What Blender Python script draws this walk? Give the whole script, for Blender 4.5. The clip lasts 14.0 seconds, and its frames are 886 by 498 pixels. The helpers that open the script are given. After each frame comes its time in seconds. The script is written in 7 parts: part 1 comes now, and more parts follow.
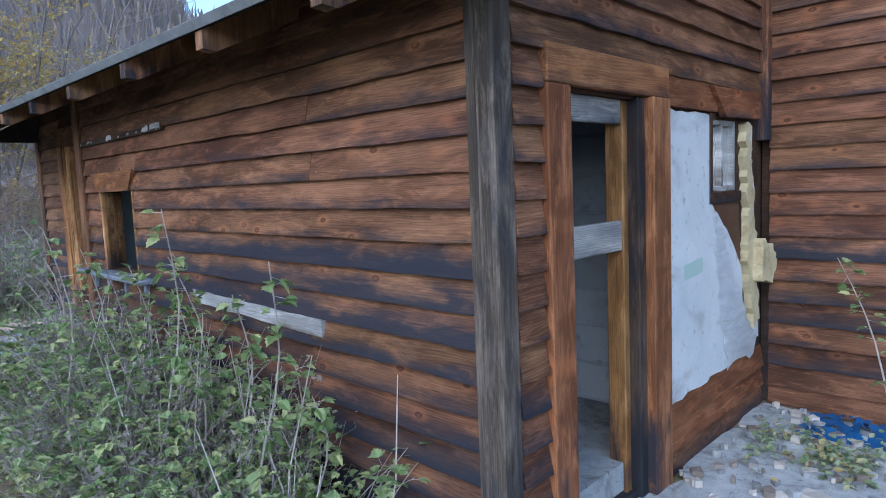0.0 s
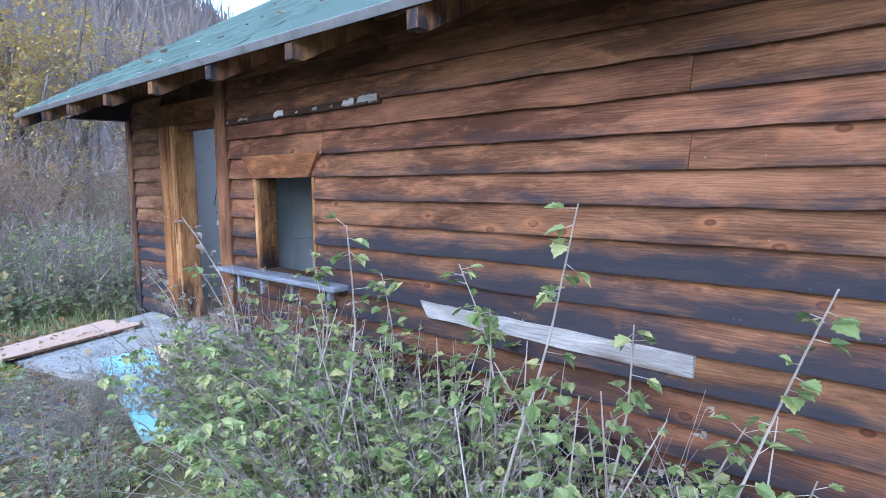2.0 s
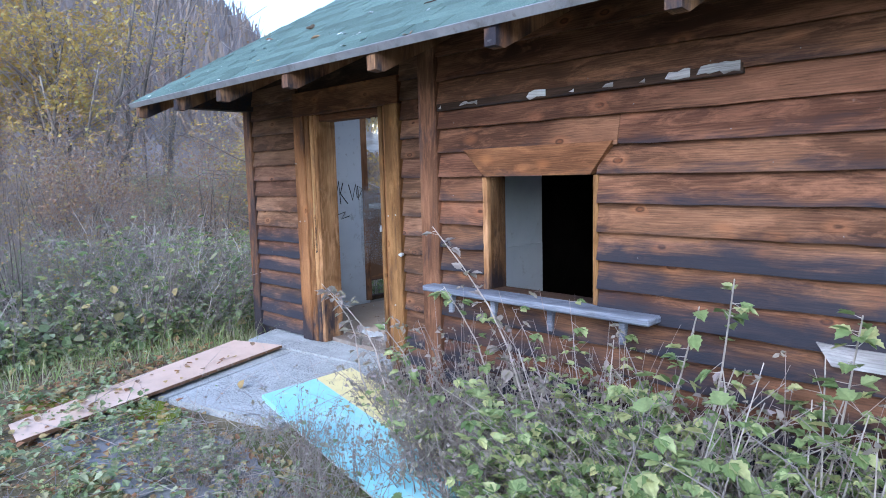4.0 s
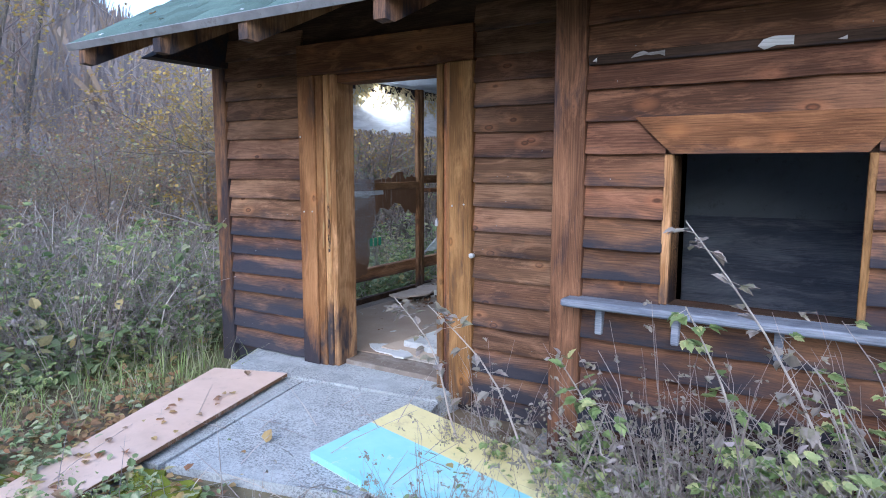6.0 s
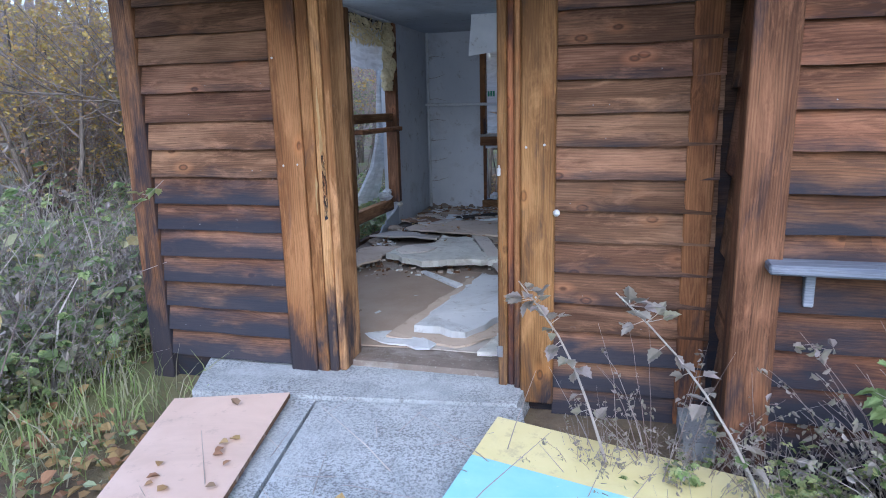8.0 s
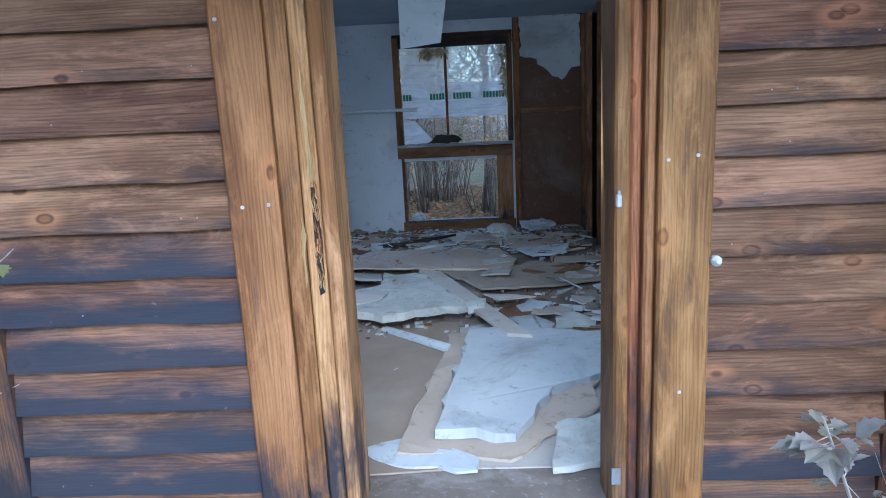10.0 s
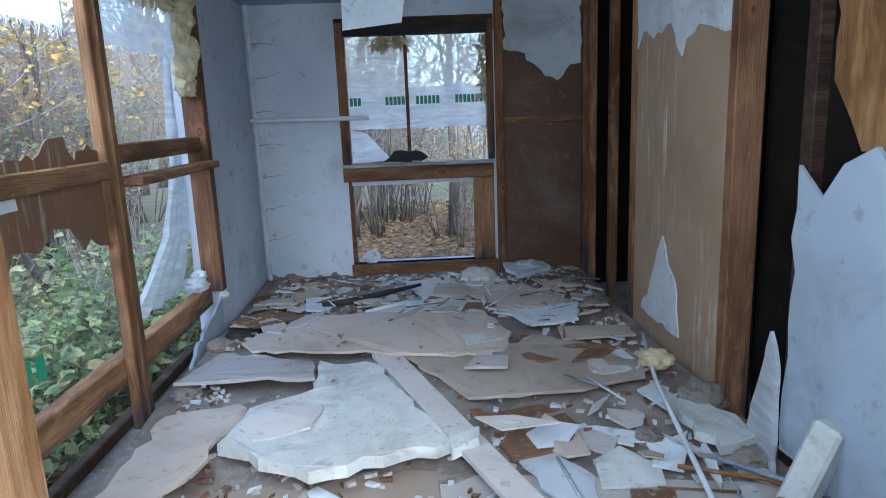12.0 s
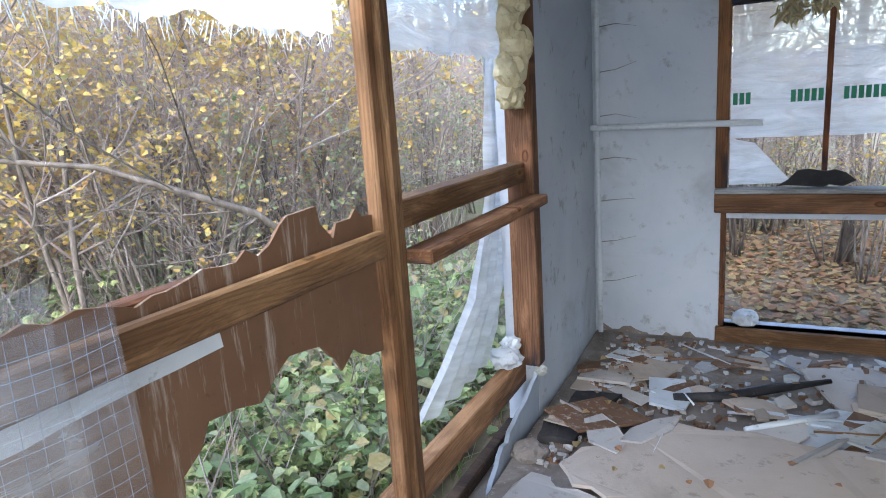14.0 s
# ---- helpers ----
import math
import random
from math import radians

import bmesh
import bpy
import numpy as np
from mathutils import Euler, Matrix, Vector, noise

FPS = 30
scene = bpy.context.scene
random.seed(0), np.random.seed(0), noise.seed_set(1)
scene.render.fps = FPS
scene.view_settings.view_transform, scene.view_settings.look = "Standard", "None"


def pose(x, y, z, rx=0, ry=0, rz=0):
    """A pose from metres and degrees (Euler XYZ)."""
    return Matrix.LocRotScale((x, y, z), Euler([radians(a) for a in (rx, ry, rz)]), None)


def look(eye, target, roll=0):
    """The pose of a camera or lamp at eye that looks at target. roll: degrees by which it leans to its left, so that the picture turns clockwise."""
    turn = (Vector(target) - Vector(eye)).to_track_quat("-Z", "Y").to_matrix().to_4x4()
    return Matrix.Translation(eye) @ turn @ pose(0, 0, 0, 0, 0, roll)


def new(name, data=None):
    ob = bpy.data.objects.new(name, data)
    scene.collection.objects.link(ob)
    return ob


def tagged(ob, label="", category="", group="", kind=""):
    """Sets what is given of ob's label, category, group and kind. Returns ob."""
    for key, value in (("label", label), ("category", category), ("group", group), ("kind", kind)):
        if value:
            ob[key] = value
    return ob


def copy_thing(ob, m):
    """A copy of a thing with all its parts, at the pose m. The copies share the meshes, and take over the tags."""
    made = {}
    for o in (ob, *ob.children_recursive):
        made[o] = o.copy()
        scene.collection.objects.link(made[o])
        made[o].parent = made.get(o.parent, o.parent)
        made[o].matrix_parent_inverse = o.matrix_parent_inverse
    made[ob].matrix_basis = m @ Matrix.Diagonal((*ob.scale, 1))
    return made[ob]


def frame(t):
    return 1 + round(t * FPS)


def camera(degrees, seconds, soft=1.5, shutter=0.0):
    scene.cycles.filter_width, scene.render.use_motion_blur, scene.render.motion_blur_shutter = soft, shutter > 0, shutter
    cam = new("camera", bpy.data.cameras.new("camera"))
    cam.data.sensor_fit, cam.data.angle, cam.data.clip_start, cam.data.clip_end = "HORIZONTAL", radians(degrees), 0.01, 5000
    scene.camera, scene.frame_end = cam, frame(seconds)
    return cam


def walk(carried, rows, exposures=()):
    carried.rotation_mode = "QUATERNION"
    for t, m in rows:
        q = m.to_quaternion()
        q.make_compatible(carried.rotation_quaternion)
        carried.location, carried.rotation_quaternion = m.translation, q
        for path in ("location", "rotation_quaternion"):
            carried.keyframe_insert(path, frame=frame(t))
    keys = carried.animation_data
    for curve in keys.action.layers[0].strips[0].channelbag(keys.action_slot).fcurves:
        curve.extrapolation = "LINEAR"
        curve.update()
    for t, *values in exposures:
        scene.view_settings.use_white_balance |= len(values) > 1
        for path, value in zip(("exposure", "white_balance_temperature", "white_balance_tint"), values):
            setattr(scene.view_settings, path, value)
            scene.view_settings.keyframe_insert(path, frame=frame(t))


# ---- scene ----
cam = camera(69.0, 14.0, soft=1.0)
METRES, EYE, TILT, LEAN, TURN = 12.0, 1.59, 0.0, 0.0, 43.8
ROWS = [
    (0.0, 0.0, 0.0, 0.0, -0.24, -5.73, 2.41),
    (0.5, -0.0329, 0.0119, 0.0008, -1.29, -5.83, 3.52),
    (1.0, -0.0728, 0.0267, 0.0004, -1.17, -5.97, 2.73),
    (1.5, -0.1053, 0.0486, -0.0003, -0.76, -6.03, 1.45),
    (2.0, -0.1354, 0.071, 0.0017, -0.42, -6.1, 0.92),
    (2.5, -0.1715, 0.0873, 0.0029, -0.15, -5.99, 0.58),
    (3.0, -0.2017, 0.1082, 0.0023, -0.04, -6.13, 1.31),
    (3.5, -0.2337, 0.1309, 0.0028, 0.22, -6.24, 2.01),
    (4.0, -0.2697, 0.1523, 0.0058, 0.16, -6.53, 1.41),
    (6.5, -0.4092, 0.2825, -0.0009, -16.6, -8.44, 0.0),
    (7.0, -0.4346, 0.3106, 0.0001, -21.21, -11.05, 0.37),
    (7.5, -0.4473, 0.3436, -0.0032, -24.88, -12.25, 0.91),
    (10.0, -0.4536, 0.5046, -0.007, -42.03, -11.81, 2.73),
    (10.5, -0.4327, 0.5308, -0.0093, -44.14, -12.03, 2.75),
    (11.0, -0.4099, 0.555, -0.0078, -44.85, -11.98, 2.17),
    (11.5, -0.386, 0.5874, -0.0065, -45.24, -11.52, 1.55),
    (12.0, -0.3627, 0.6109, -0.0029, -46.02, -11.65, 2.24),
    (12.5, -0.3338, 0.6331, 0.0016, -44.05, -12.42, 1.8),
    (13.0, -0.3244, 0.6501, 0.0073, -30.15, -12.18, 3.45),
    (13.5, -0.3164, 0.6834, 0.0074, -22.82, -12.1, 3.53),
    (14.0, -0.3104, 0.7099, 0.0134, -17.69, -12.3, 3.79),
]
walk(cam, [(t, pose(0, 0, EYE, TILT, LEAN, TURN) @ pose(METRES * x, METRES * y, METRES * z, 90 + pitch, roll, yaw)) for t, x, y, z, yaw, pitch, roll in ROWS],
     exposures=[(0.0, 1.2, 5480, 8), (1.0, 1.72, 5450, 10), (1.5, 1.85, 5480, 12), (4.0, 1.75, 5660, 14), (7.5, 1.57, 5800, 15), (10.0, 1.87, 5110, 5), (11.0, 2.1, 5090, 4), (12.0, 2.72, 5560, 6), (13.0, 3.04, 6020, 11), (14.0, 3.07, 6380, 11)])

# ---- world, sun ----
world = bpy.data.worlds.new("sky")
scene.world = world
world.use_nodes = True
wn = world.node_tree
sky = wn.nodes.new("ShaderNodeTexSky")
sky.sky_type, sky.sun_disc = "NISHITA", False
sky.sun_elevation, sky.sun_rotation = radians(35), radians(163)
sky.air_density, sky.dust_density, sky.ozone_density = 1.0, 1.0, 1.0
wn.nodes["Background"].inputs["Strength"].default_value = 0.15
wn.links.new(sky.outputs[0], wn.nodes["Background"].inputs["Color"])
sun = new("sun", bpy.data.lights.new("sun", "SUN"))
sun.data.energy, sun.data.angle, sun.data.color = 0.7, radians(70), (1.0, 0.98, 0.96)
sun.matrix_world = look((0, 0, 50), (-14, 47, 15))

# lamps added in the open doorway and western window head to boost sky light
door_light = new("door_light", bpy.data.lights.new("door_light", "AREA"))
door_light.data.shape, door_light.data.size, door_light.data.size_y = "RECTANGLE", 0.8, 0.9
door_light.data.energy, door_light.data.color = 5.0, (0.86, 0.93, 1.0)
window_light = new("window_light", bpy.data.lights.new("window_light", "AREA"))
window_light.data.shape, window_light.data.size, window_light.data.size_y = "RECTANGLE", 1.0, 0.26
window_light.data.energy, window_light.data.color = 4.8, (0.90, 0.95, 1.0)
window_light.matrix_world = look((-9.665, 4.52, 2.30), (-7.0, 5.4, 0.9))
door_light.matrix_world = look((-8.08, 2.80, 1.72), (-7.6, 6.4, 1.35))

# ---- materials ----


class Mat:
    """A node material with short-hands."""

    def __init__(self, name, rough=0.8, metal=0.0):
        self.m = bpy.data.materials.new(name)
        self.m.use_nodes = True
        self.t = self.m.node_tree
        self.b = self.t.nodes["Principled BSDF"]
        self.b.inputs["Roughness"].default_value = rough
        self.b.inputs["Metallic"].default_value = metal
        self.b.inputs["Specular IOR Level"].default_value = 0.25

    def n(self, kind, **io):
        nd = self.t.nodes.new("ShaderNode" + kind)
        for k, v in io.items():
            self.put(nd.inputs[k.replace("_", " ")], v)
        return nd

    def put(self, socket, v):
        if isinstance(v, bpy.types.NodeSocket):
            self.t.links.new(v, socket)
        else:
            socket.default_value = v

    def coords(self, scale, shuffle=True):
        tc = self.n("TexCoord")
        src = tc.outputs["Object"]
        if shuffle:
            oi = self.n("ObjectInfo")
            mul = self.n("VectorMath")
            mul.operation = "SCALE"
            cx = self.n("CombineXYZ", X=oi.outputs["Random"], Y=oi.outputs["Random"], Z=oi.outputs["Random"])
            self.put(mul.inputs[0], cx.outputs[0])
            mul.inputs["Scale"].default_value = 53.0
            add = self.n("VectorMath")
            self.put(add.inputs[0], src)
            self.put(add.inputs[1], mul.outputs[0])
            src = add.outputs[0]
        mp = self.n("Mapping", Vector=src)
        mp.inputs["Scale"].default_value = scale
        return mp.outputs[0]

    def noise(self, vec, scale=1.0, detail=4.0, rough=0.55, distort=0.0):
        return self.n("TexNoise", Vector=vec, Scale=scale, Detail=detail, Roughness=rough, Distortion=distort).outputs[0]

    def ramp(self, fac, stops):
        r = self.n("ValToRGB", Fac=fac)
        e = r.color_ramp.elements
        while len(e) < len(stops):
            e.new(0.5)
        for el, (p, c) in zip(e, stops):
            el.position = p
            el.color = (*c, 1) if len(c) == 3 else c
        return r.outputs[0]

    def span(self, v, a, b, lo=0.0, hi=1.0):
        r = self.n("MapRange")
        self.put(r.inputs[0], v)
        for i, x in enumerate((a, b, lo, hi)):
            r.inputs[i + 1].default_value = x
        return r.outputs[0]

    def mix(self, fac, a, b, how="MIX"):
        nd = self.n("Mix")
        nd.data_type, nd.blend_type = "RGBA", how
        self.put(nd.inputs[0], fac)
        self.put(nd.inputs[6], a if isinstance(a, bpy.types.NodeSocket) else (*a, 1))
        self.put(nd.inputs[7], b if isinstance(b, bpy.types.NodeSocket) else (*b, 1))
        return nd.outputs[2]

    def tint(self, col, lo=0.75, hi=1.25, hue=0.0):
        oi = self.n("ObjectInfo")
        h = self.n("HueSaturation", Color=col, Value=self.span(oi.outputs["Random"], 0, 1, lo, hi))
        if hue:
            wn2 = self.n("TexWhiteNoise", Vector=oi.outputs["Location"])
            wn2.noise_dimensions = "1D"
            self.put(wn2.inputs["W"], oi.outputs["Random"])
            self.put(h.inputs["Hue"], self.span(wn2.outputs[0], 0, 1, 0.5 - hue, 0.5 + hue))
        return h.outputs[0]

    def bump(self, height, strength=0.4, dist=0.01):
        bp = self.n("Bump", Height=height, Strength=strength, Distance=dist)
        self.t.links.new(bp.outputs[0], self.b.inputs["Normal"])

    def color(self, c):
        self.put(self.b.inputs["Base Color"], c if isinstance(c, bpy.types.NodeSocket) else (*c, 1))
        return self.m


def axes(along, a, c):
    s = [c, c, c]
    s["xyz".index(along)] = a
    return s


def wood(name, low, mid, high, along, mildew=0.0, knots=0.8, vary=(0.75, 1.25), rough=0.75, stain=(0.020, 0.026, 0.040), relief=0.5, sheltered=True):
    m = Mat(name, rough)
    v = m.coords(axes(along, 1.1, 1.0))
    warp = m.noise(v, 2.5, 2.0)
    g = m.noise(m.coords(axes(along, 2.6, 58.0)), 1.0, 8.0, 0.70, 1.1)
    fine = m.noise(m.coords(axes(along, 5.0, 240.0)), 1.0, 3.0, 0.6)
    col = m.ramp(g, [(0.30, low), (0.47, mid), (0.66, high)])
    col = m.mix(m.span(fine, 0.5, 0.66, 0.0, 0.3), col, tuple(c * 0.55 for c in low))
    ws = axes(along, 0.22, 1.0)
    ws[0 if along == "y" else 1] = 0.15
    wv = m.n("TexWave", Vector=m.coords(ws), Scale=27.0, Distortion=34.0, Detail=3.0)
    wv.inputs["Detail Scale"].default_value = 0.16
    wv.bands_direction = "X" if along == "z" else "Z"
    lines = m.span(wv.outputs["Fac"], 0.45, 0.95, 0.0, 0.5)
    col = m.mix(lines, col, tuple(c * 0.62 for c in low))
    broad = m.noise(m.coords(axes(along, 1.3, 4.5)), 1.0, 3.0)
    col = m.mix(m.span(broad, 0.35, 0.7), col, tuple(c * 0.75 for c in low))
    col = m.mix(m.span(broad, 0.52, 0.35, 0.0, 0.35), col, high)
    ks = axes(along, 4.4, 8.0)
    ks[0 if along == "y" else 1] = 0.0
    kn = m.n("TexVoronoi", Vector=m.coords(ks), Scale=1.0, Randomness=1.0)
    pick = m.span(m.n("SeparateXYZ", Vector=kn.outputs["Color"]).outputs["X"], 0.42, 0.46)
    kd = m.n("Math")
    kd.operation = "DIVIDE"
    m.put(kd.inputs[0], kn.outputs["Distance"])
    m.put(kd.inputs[1], m.span(pick, 0, 1, 0.02, 1.0))
    kdist = kd.outputs[0]
    ring = m.span(kdist, 0.12, 0.34, knots * 0.6, 0.0)
    col = m.mix(ring, col, (high[0] * 1.25, high[1] * 1.0, high[2] * 0.8))
    core = m.span(kdist, 0.11, 0.15, knots, 0.0)
    col = m.mix(core, col, tuple(c * 0.45 for c in low))
    heart = m.span(kdist, 0.06, 0.10, knots * 0.8, 0.0)
    col = m.mix(heart, col, (mid[0] * 1.1, mid[1] * 0.85, mid[2] * 0.7))
    bleach = m.noise(m.coords(axes(along, 3.0, 15.0)), 1.0, 8.0, 0.72, 0.6)
    col = m.mix(m.span(bleach, 0.50, 0.70, 0.0, 0.75), col, (high[0] * 1.18, high[1] * 1.12, high[2] * 1.12))
    dark = m.noise(m.coords(axes(along, 4.0, 20.0)), 1.0, 8.0, 0.75, 0.4)
    col = m.mix(m.span(dark, 0.54, 0.74, 0.0, 0.6), col, tuple(c * 0.45 for c in low))
    crack = m.noise(m.coords(axes(along, 2.2, 150.0)), 1.0, 2.0, 0.5, 0.5)
    col = m.mix(m.span(crack, 0.62, 0.70, 0.0, 0.45), col, tuple(c * 0.3 for c in low))
    col = m.tint(col, *vary, hue=0.006)
    if mildew:
        st = m.noise(m.coords(axes(along, 2.6, 9.0)), 1.0, 5.0, 0.60, 0.6)
        oi = m.n("ObjectInfo")
        gz = m.n("SeparateXYZ", Vector=m.n("TexCoord").outputs["Generated"])
        am = m.n("Math")
        m.put(am.inputs[0], st if along == "z" else m.span(st, 0.2, 0.8, 0.32, 0.68))
        m.put(am.inputs[1], m.span(oi.outputs["Random"], 0, 1, -0.07, 0.07))
        a2 = m.n("Math")
        m.put(a2.inputs[0], am.outputs[0])
        if along == "z":
            m.put(a2.inputs[1], m.span(gz.outputs["Z"], 0.02, 0.30, 0.24, -0.05))
        else:
            m.put(a2.inputs[1], m.span(gz.outputs["Z"], 0.05, 0.95, 0.15, -0.22 if sheltered else 0.0))
        a3 = m.n("Math")
        m.put(a3.inputs[0], a2.outputs[0])
        m.put(a3.inputs[1], m.span(g, 0.3, 0.7, 0.04, -0.04))
        edge = m.span(a3.outputs[0], 0.63 - 0.29 * mildew, 0.86 - 0.29 * mildew, 0.0, 0.92)
        col = m.mix(edge, col, stain)
    fl = m.noise(m.coords((9, 9, 9)), 1.0, 4.0, 0.7)
    col = m.mix(m.span(fl, 0.70, 0.78, 0.0, 0.35), col, (0.32, 0.30, 0.29))
    h = m.mix(0.4, g, fine)
    m.bump(h, relief, 0.006)
    return m.color(col)


RED = ((0.085, 0.037, 0.020), (0.19, 0.088, 0.046), (0.315, 0.162, 0.09))
ORG = ((0.168, 0.075, 0.026), (0.285, 0.138, 0.050), (0.39, 0.215, 0.094))
siding_x = wood("siding_red_brown_x", *RED, "x", mildew=0.22, vary=(0.88, 1.1))
siding_low_x = wood("siding_mildewed_x", *RED, "x", mildew=0.92, vary=(0.7, 1.15), relief=0.8)
siding_black_x = wood("siding_blackened_x", (0.05, 0.022, 0.013), (0.12, 0.052, 0.027), (0.22, 0.11, 0.06), "x", mildew=1.25, relief=0.8)
siding_y = wood("siding_red_brown_y", *RED, "y", mildew=0.25, vary=(0.88, 1.1))
siding_low_y = wood("siding_mildewed_y", *RED, "y", mildew=0.7)
porch_x = wood("porch_siding_x", (0.105, 0.051, 0.030), (0.222, 0.116, 0.068), (0.34, 0.198, 0.124), "x", mildew=0.15, vary=(0.75, 1.2))
porch_low_x = wood("porch_siding_mildewed_x", (0.105, 0.051, 0.030), (0.222, 0.116, 0.068), (0.34, 0.198, 0.124), "x", mildew=1.12, vary=(0.88, 1.1), stain=(0.026, 0.034, 0.052))
corner_grey = wood("corner_board_weathered_z", (0.065, 0.050, 0.040), (0.14, 0.113, 0.094), (0.245, 0.21, 0.18), "z", mildew=0.8, knots=0.3, stain=(0.028, 0.032, 0.042))
corner_brown = wood("corner_post_stained_z", *RED, "z", mildew=0.7, knots=0.3, stain=(0.022, 0.028, 0.042))
post_z = wood("post_brown_z", *RED, "z", mildew=0.35)
post_dark_z = wood("post_blackened_z", (0.03, 0.02, 0.016), (0.085, 0.055, 0.04), (0.16, 0.11, 0.08), "z", mildew=0.95, knots=0.3, stain=(0.016, 0.02, 0.028))
orange_z = wood("orange_timber_z", *ORG, "z", mildew=0.16, vary=(0.85, 1.15), rough=0.6)
orange_x = wood("orange_timber_x", *ORG, "x", mildew=0.12, rough=0.65)
pale_z = wood("split_pale_timber_z", (0.22, 0.105, 0.038), (0.38, 0.20, 0.08), (0.52, 0.32, 0.16), "z", mildew=0.06, knots=0.6)
trim_x = wood("trim_red_x", (0.13, 0.05, 0.022), (0.25, 0.10, 0.045), (0.36, 0.17, 0.08), "x", mildew=0.1)
trim_y = wood("trim_red_y", (0.13, 0.05, 0.022), (0.25, 0.10, 0.045), (0.36, 0.17, 0.08), "y", mildew=0.1)
trim_z = wood("trim_red_z", (0.13, 0.05, 0.022), (0.25, 0.10, 0.045), (0.36, 0.17, 0.08), "z", mildew=0.15)
rafter_wood = wood("rafter_timber", (0.16, 0.08, 0.04), (0.30, 0.165, 0.085), (0.42, 0.25, 0.14), "z", mildew=0.05, knots=0.2)
FRM = ((0.14, 0.063, 0.027), (0.265, 0.132, 0.060), (0.37, 0.21, 0.108))
frame_x = wood("frame_timber_x", *FRM, "x", mildew=0.12, rough=0.7)
frame_y = wood("frame_timber_y", *FRM, "y", mildew=0.12, rough=0.7)
frame_z = wood("frame_timber_z", *FRM, "z", mildew=0.12, rough=0.7)
grey_x = wood("blue_grey_painted_x", (0.16, 0.19, 0.26), (0.26, 0.30, 0.38), (0.36, 0.40, 0.47), "x", knots=0.1, mildew=0.1)
grey_y = wood("whitewashed_board_y", (0.24, 0.24, 0.25), (0.38, 0.38, 0.38), (0.50, 0.49, 0.47), "y", knots=0.2, mildew=0.35)
white_x = wood("chipped_white_x", (0.34, 0.33, 0.33), (0.50, 0.51, 0.52), (0.62, 0.63, 0.64), "x", knots=0.1, mildew=0.42, stain=(0.10, 0.075, 0.055))
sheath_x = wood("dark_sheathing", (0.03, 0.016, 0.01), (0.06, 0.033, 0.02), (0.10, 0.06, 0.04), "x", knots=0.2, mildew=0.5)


def dirty(name, a, b, spot, scale=3.0, amount=0.5, rough=0.85, relief=0.3, spots=14.0, tint=(0.9, 1.1)):
    """A plain board or plaster surface with clouds, stains and specks."""
    m = Mat(name, rough)
    cl = m.noise(m.coords((1, 1, 1)), scale, 6.0, 0.6, 0.4)
    col = m.mix(m.span(cl, 0.3, 0.7), a, b)
    st = m.noise(m.coords((1, 1, 1.4)), scale * 0.55, 8.0, 0.68, 0.7)
    col = m.mix(m.span(st, 0.52, 0.70, 0.0, amount), col, spot)
    sp = m.noise(m.coords((1, 1, 1)), spots, 5.0, 0.75)
    col = m.mix(m.span(sp, 0.58, 0.68, 0.0, amount), col, spot)
    col = m.tint(col, *tint)
    gr = m.noise(m.coords((1, 1, 1)), spots * 8, 3.0, 0.6)
    m.bump(m.mix(0.5, gr, sp), relief, 0.005)
    return m.color(col)


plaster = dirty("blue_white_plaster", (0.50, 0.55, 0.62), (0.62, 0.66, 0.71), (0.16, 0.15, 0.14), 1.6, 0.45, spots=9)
plaster_grey = dirty("grey_blue_plaster", (0.30, 0.35, 0.42), (0.40, 0.46, 0.53), (0.12, 0.12, 0.12), 1.4, 0.4, spots=8)
hardboard_dark = dirty("dark_brown_hardboard", (0.085, 0.043, 0.025), (0.125, 0.066, 0.039), (0.28, 0.24, 0.21), 2.0, 0.3, 0.55, spots=22)


def streaked(name, a, b, pale):
    """Hardboard with pale scuffs and drips that run down it."""
    m = Mat(name, 0.65)
    col = m.mix(m.span(m.noise(m.coords((1, 1, 1)), 2.0, 6.0, 0.65), 0.3, 0.7), a, b)
    drip = m.noise(m.coords((26, 26, 2.2)), 1.0, 6.0, 0.7, 0.3)
    patch = m.noise(m.coords((1.6, 1.6, 0.8)), 1.0, 4.0, 0.6)
    f = m.n("Math")
    f.operation = "MULTIPLY"
    m.put(f.inputs[0], m.span(drip, 0.54, 0.66))
    m.put(f.inputs[1], m.span(patch, 0.42, 0.6, 0.05, 0.8))
    col = m.mix(f.outputs[0], col, pale)
    spots = m.noise(m.coords((1, 1, 1)), 30.0, 5.0, 0.75)
    col = m.mix(m.span(spots, 0.62, 0.70, 0.0, 0.5), col, tuple(c * 0.35 for c in a))
    m.bump(spots, 0.2, 0.004)
    return m.color(col)


panel_tan = streaked("tan_hardboard", (0.29, 0.195, 0.125), (0.40, 0.285, 0.195), (0.66, 0.63, 0.59))
hardboard = streaked("brown_hardboard", (0.135, 0.07, 0.038), (0.205, 0.115, 0.066), (0.46, 0.41, 0.36))
card_floor = dirty("tan_cardboard", (0.43, 0.355, 0.285), (0.54, 0.46, 0.39), (0.20, 0.15, 0.11), 1.8, 0.5, spots=11, tint=(0.75, 1.15))
card_grey = dirty("grey_board", (0.46, 0.42, 0.385), (0.57, 0.54, 0.50), (0.18, 0.15, 0.12), 2.2, 0.5, spots=12, tint=(0.75, 1.15))
lino = dirty("brown_grey_linoleum", (0.29, 0.225, 0.175), (0.38, 0.305, 0.245), (0.42, 0.38, 0.35), 2.5, 0.4, 0.5, spots=26)
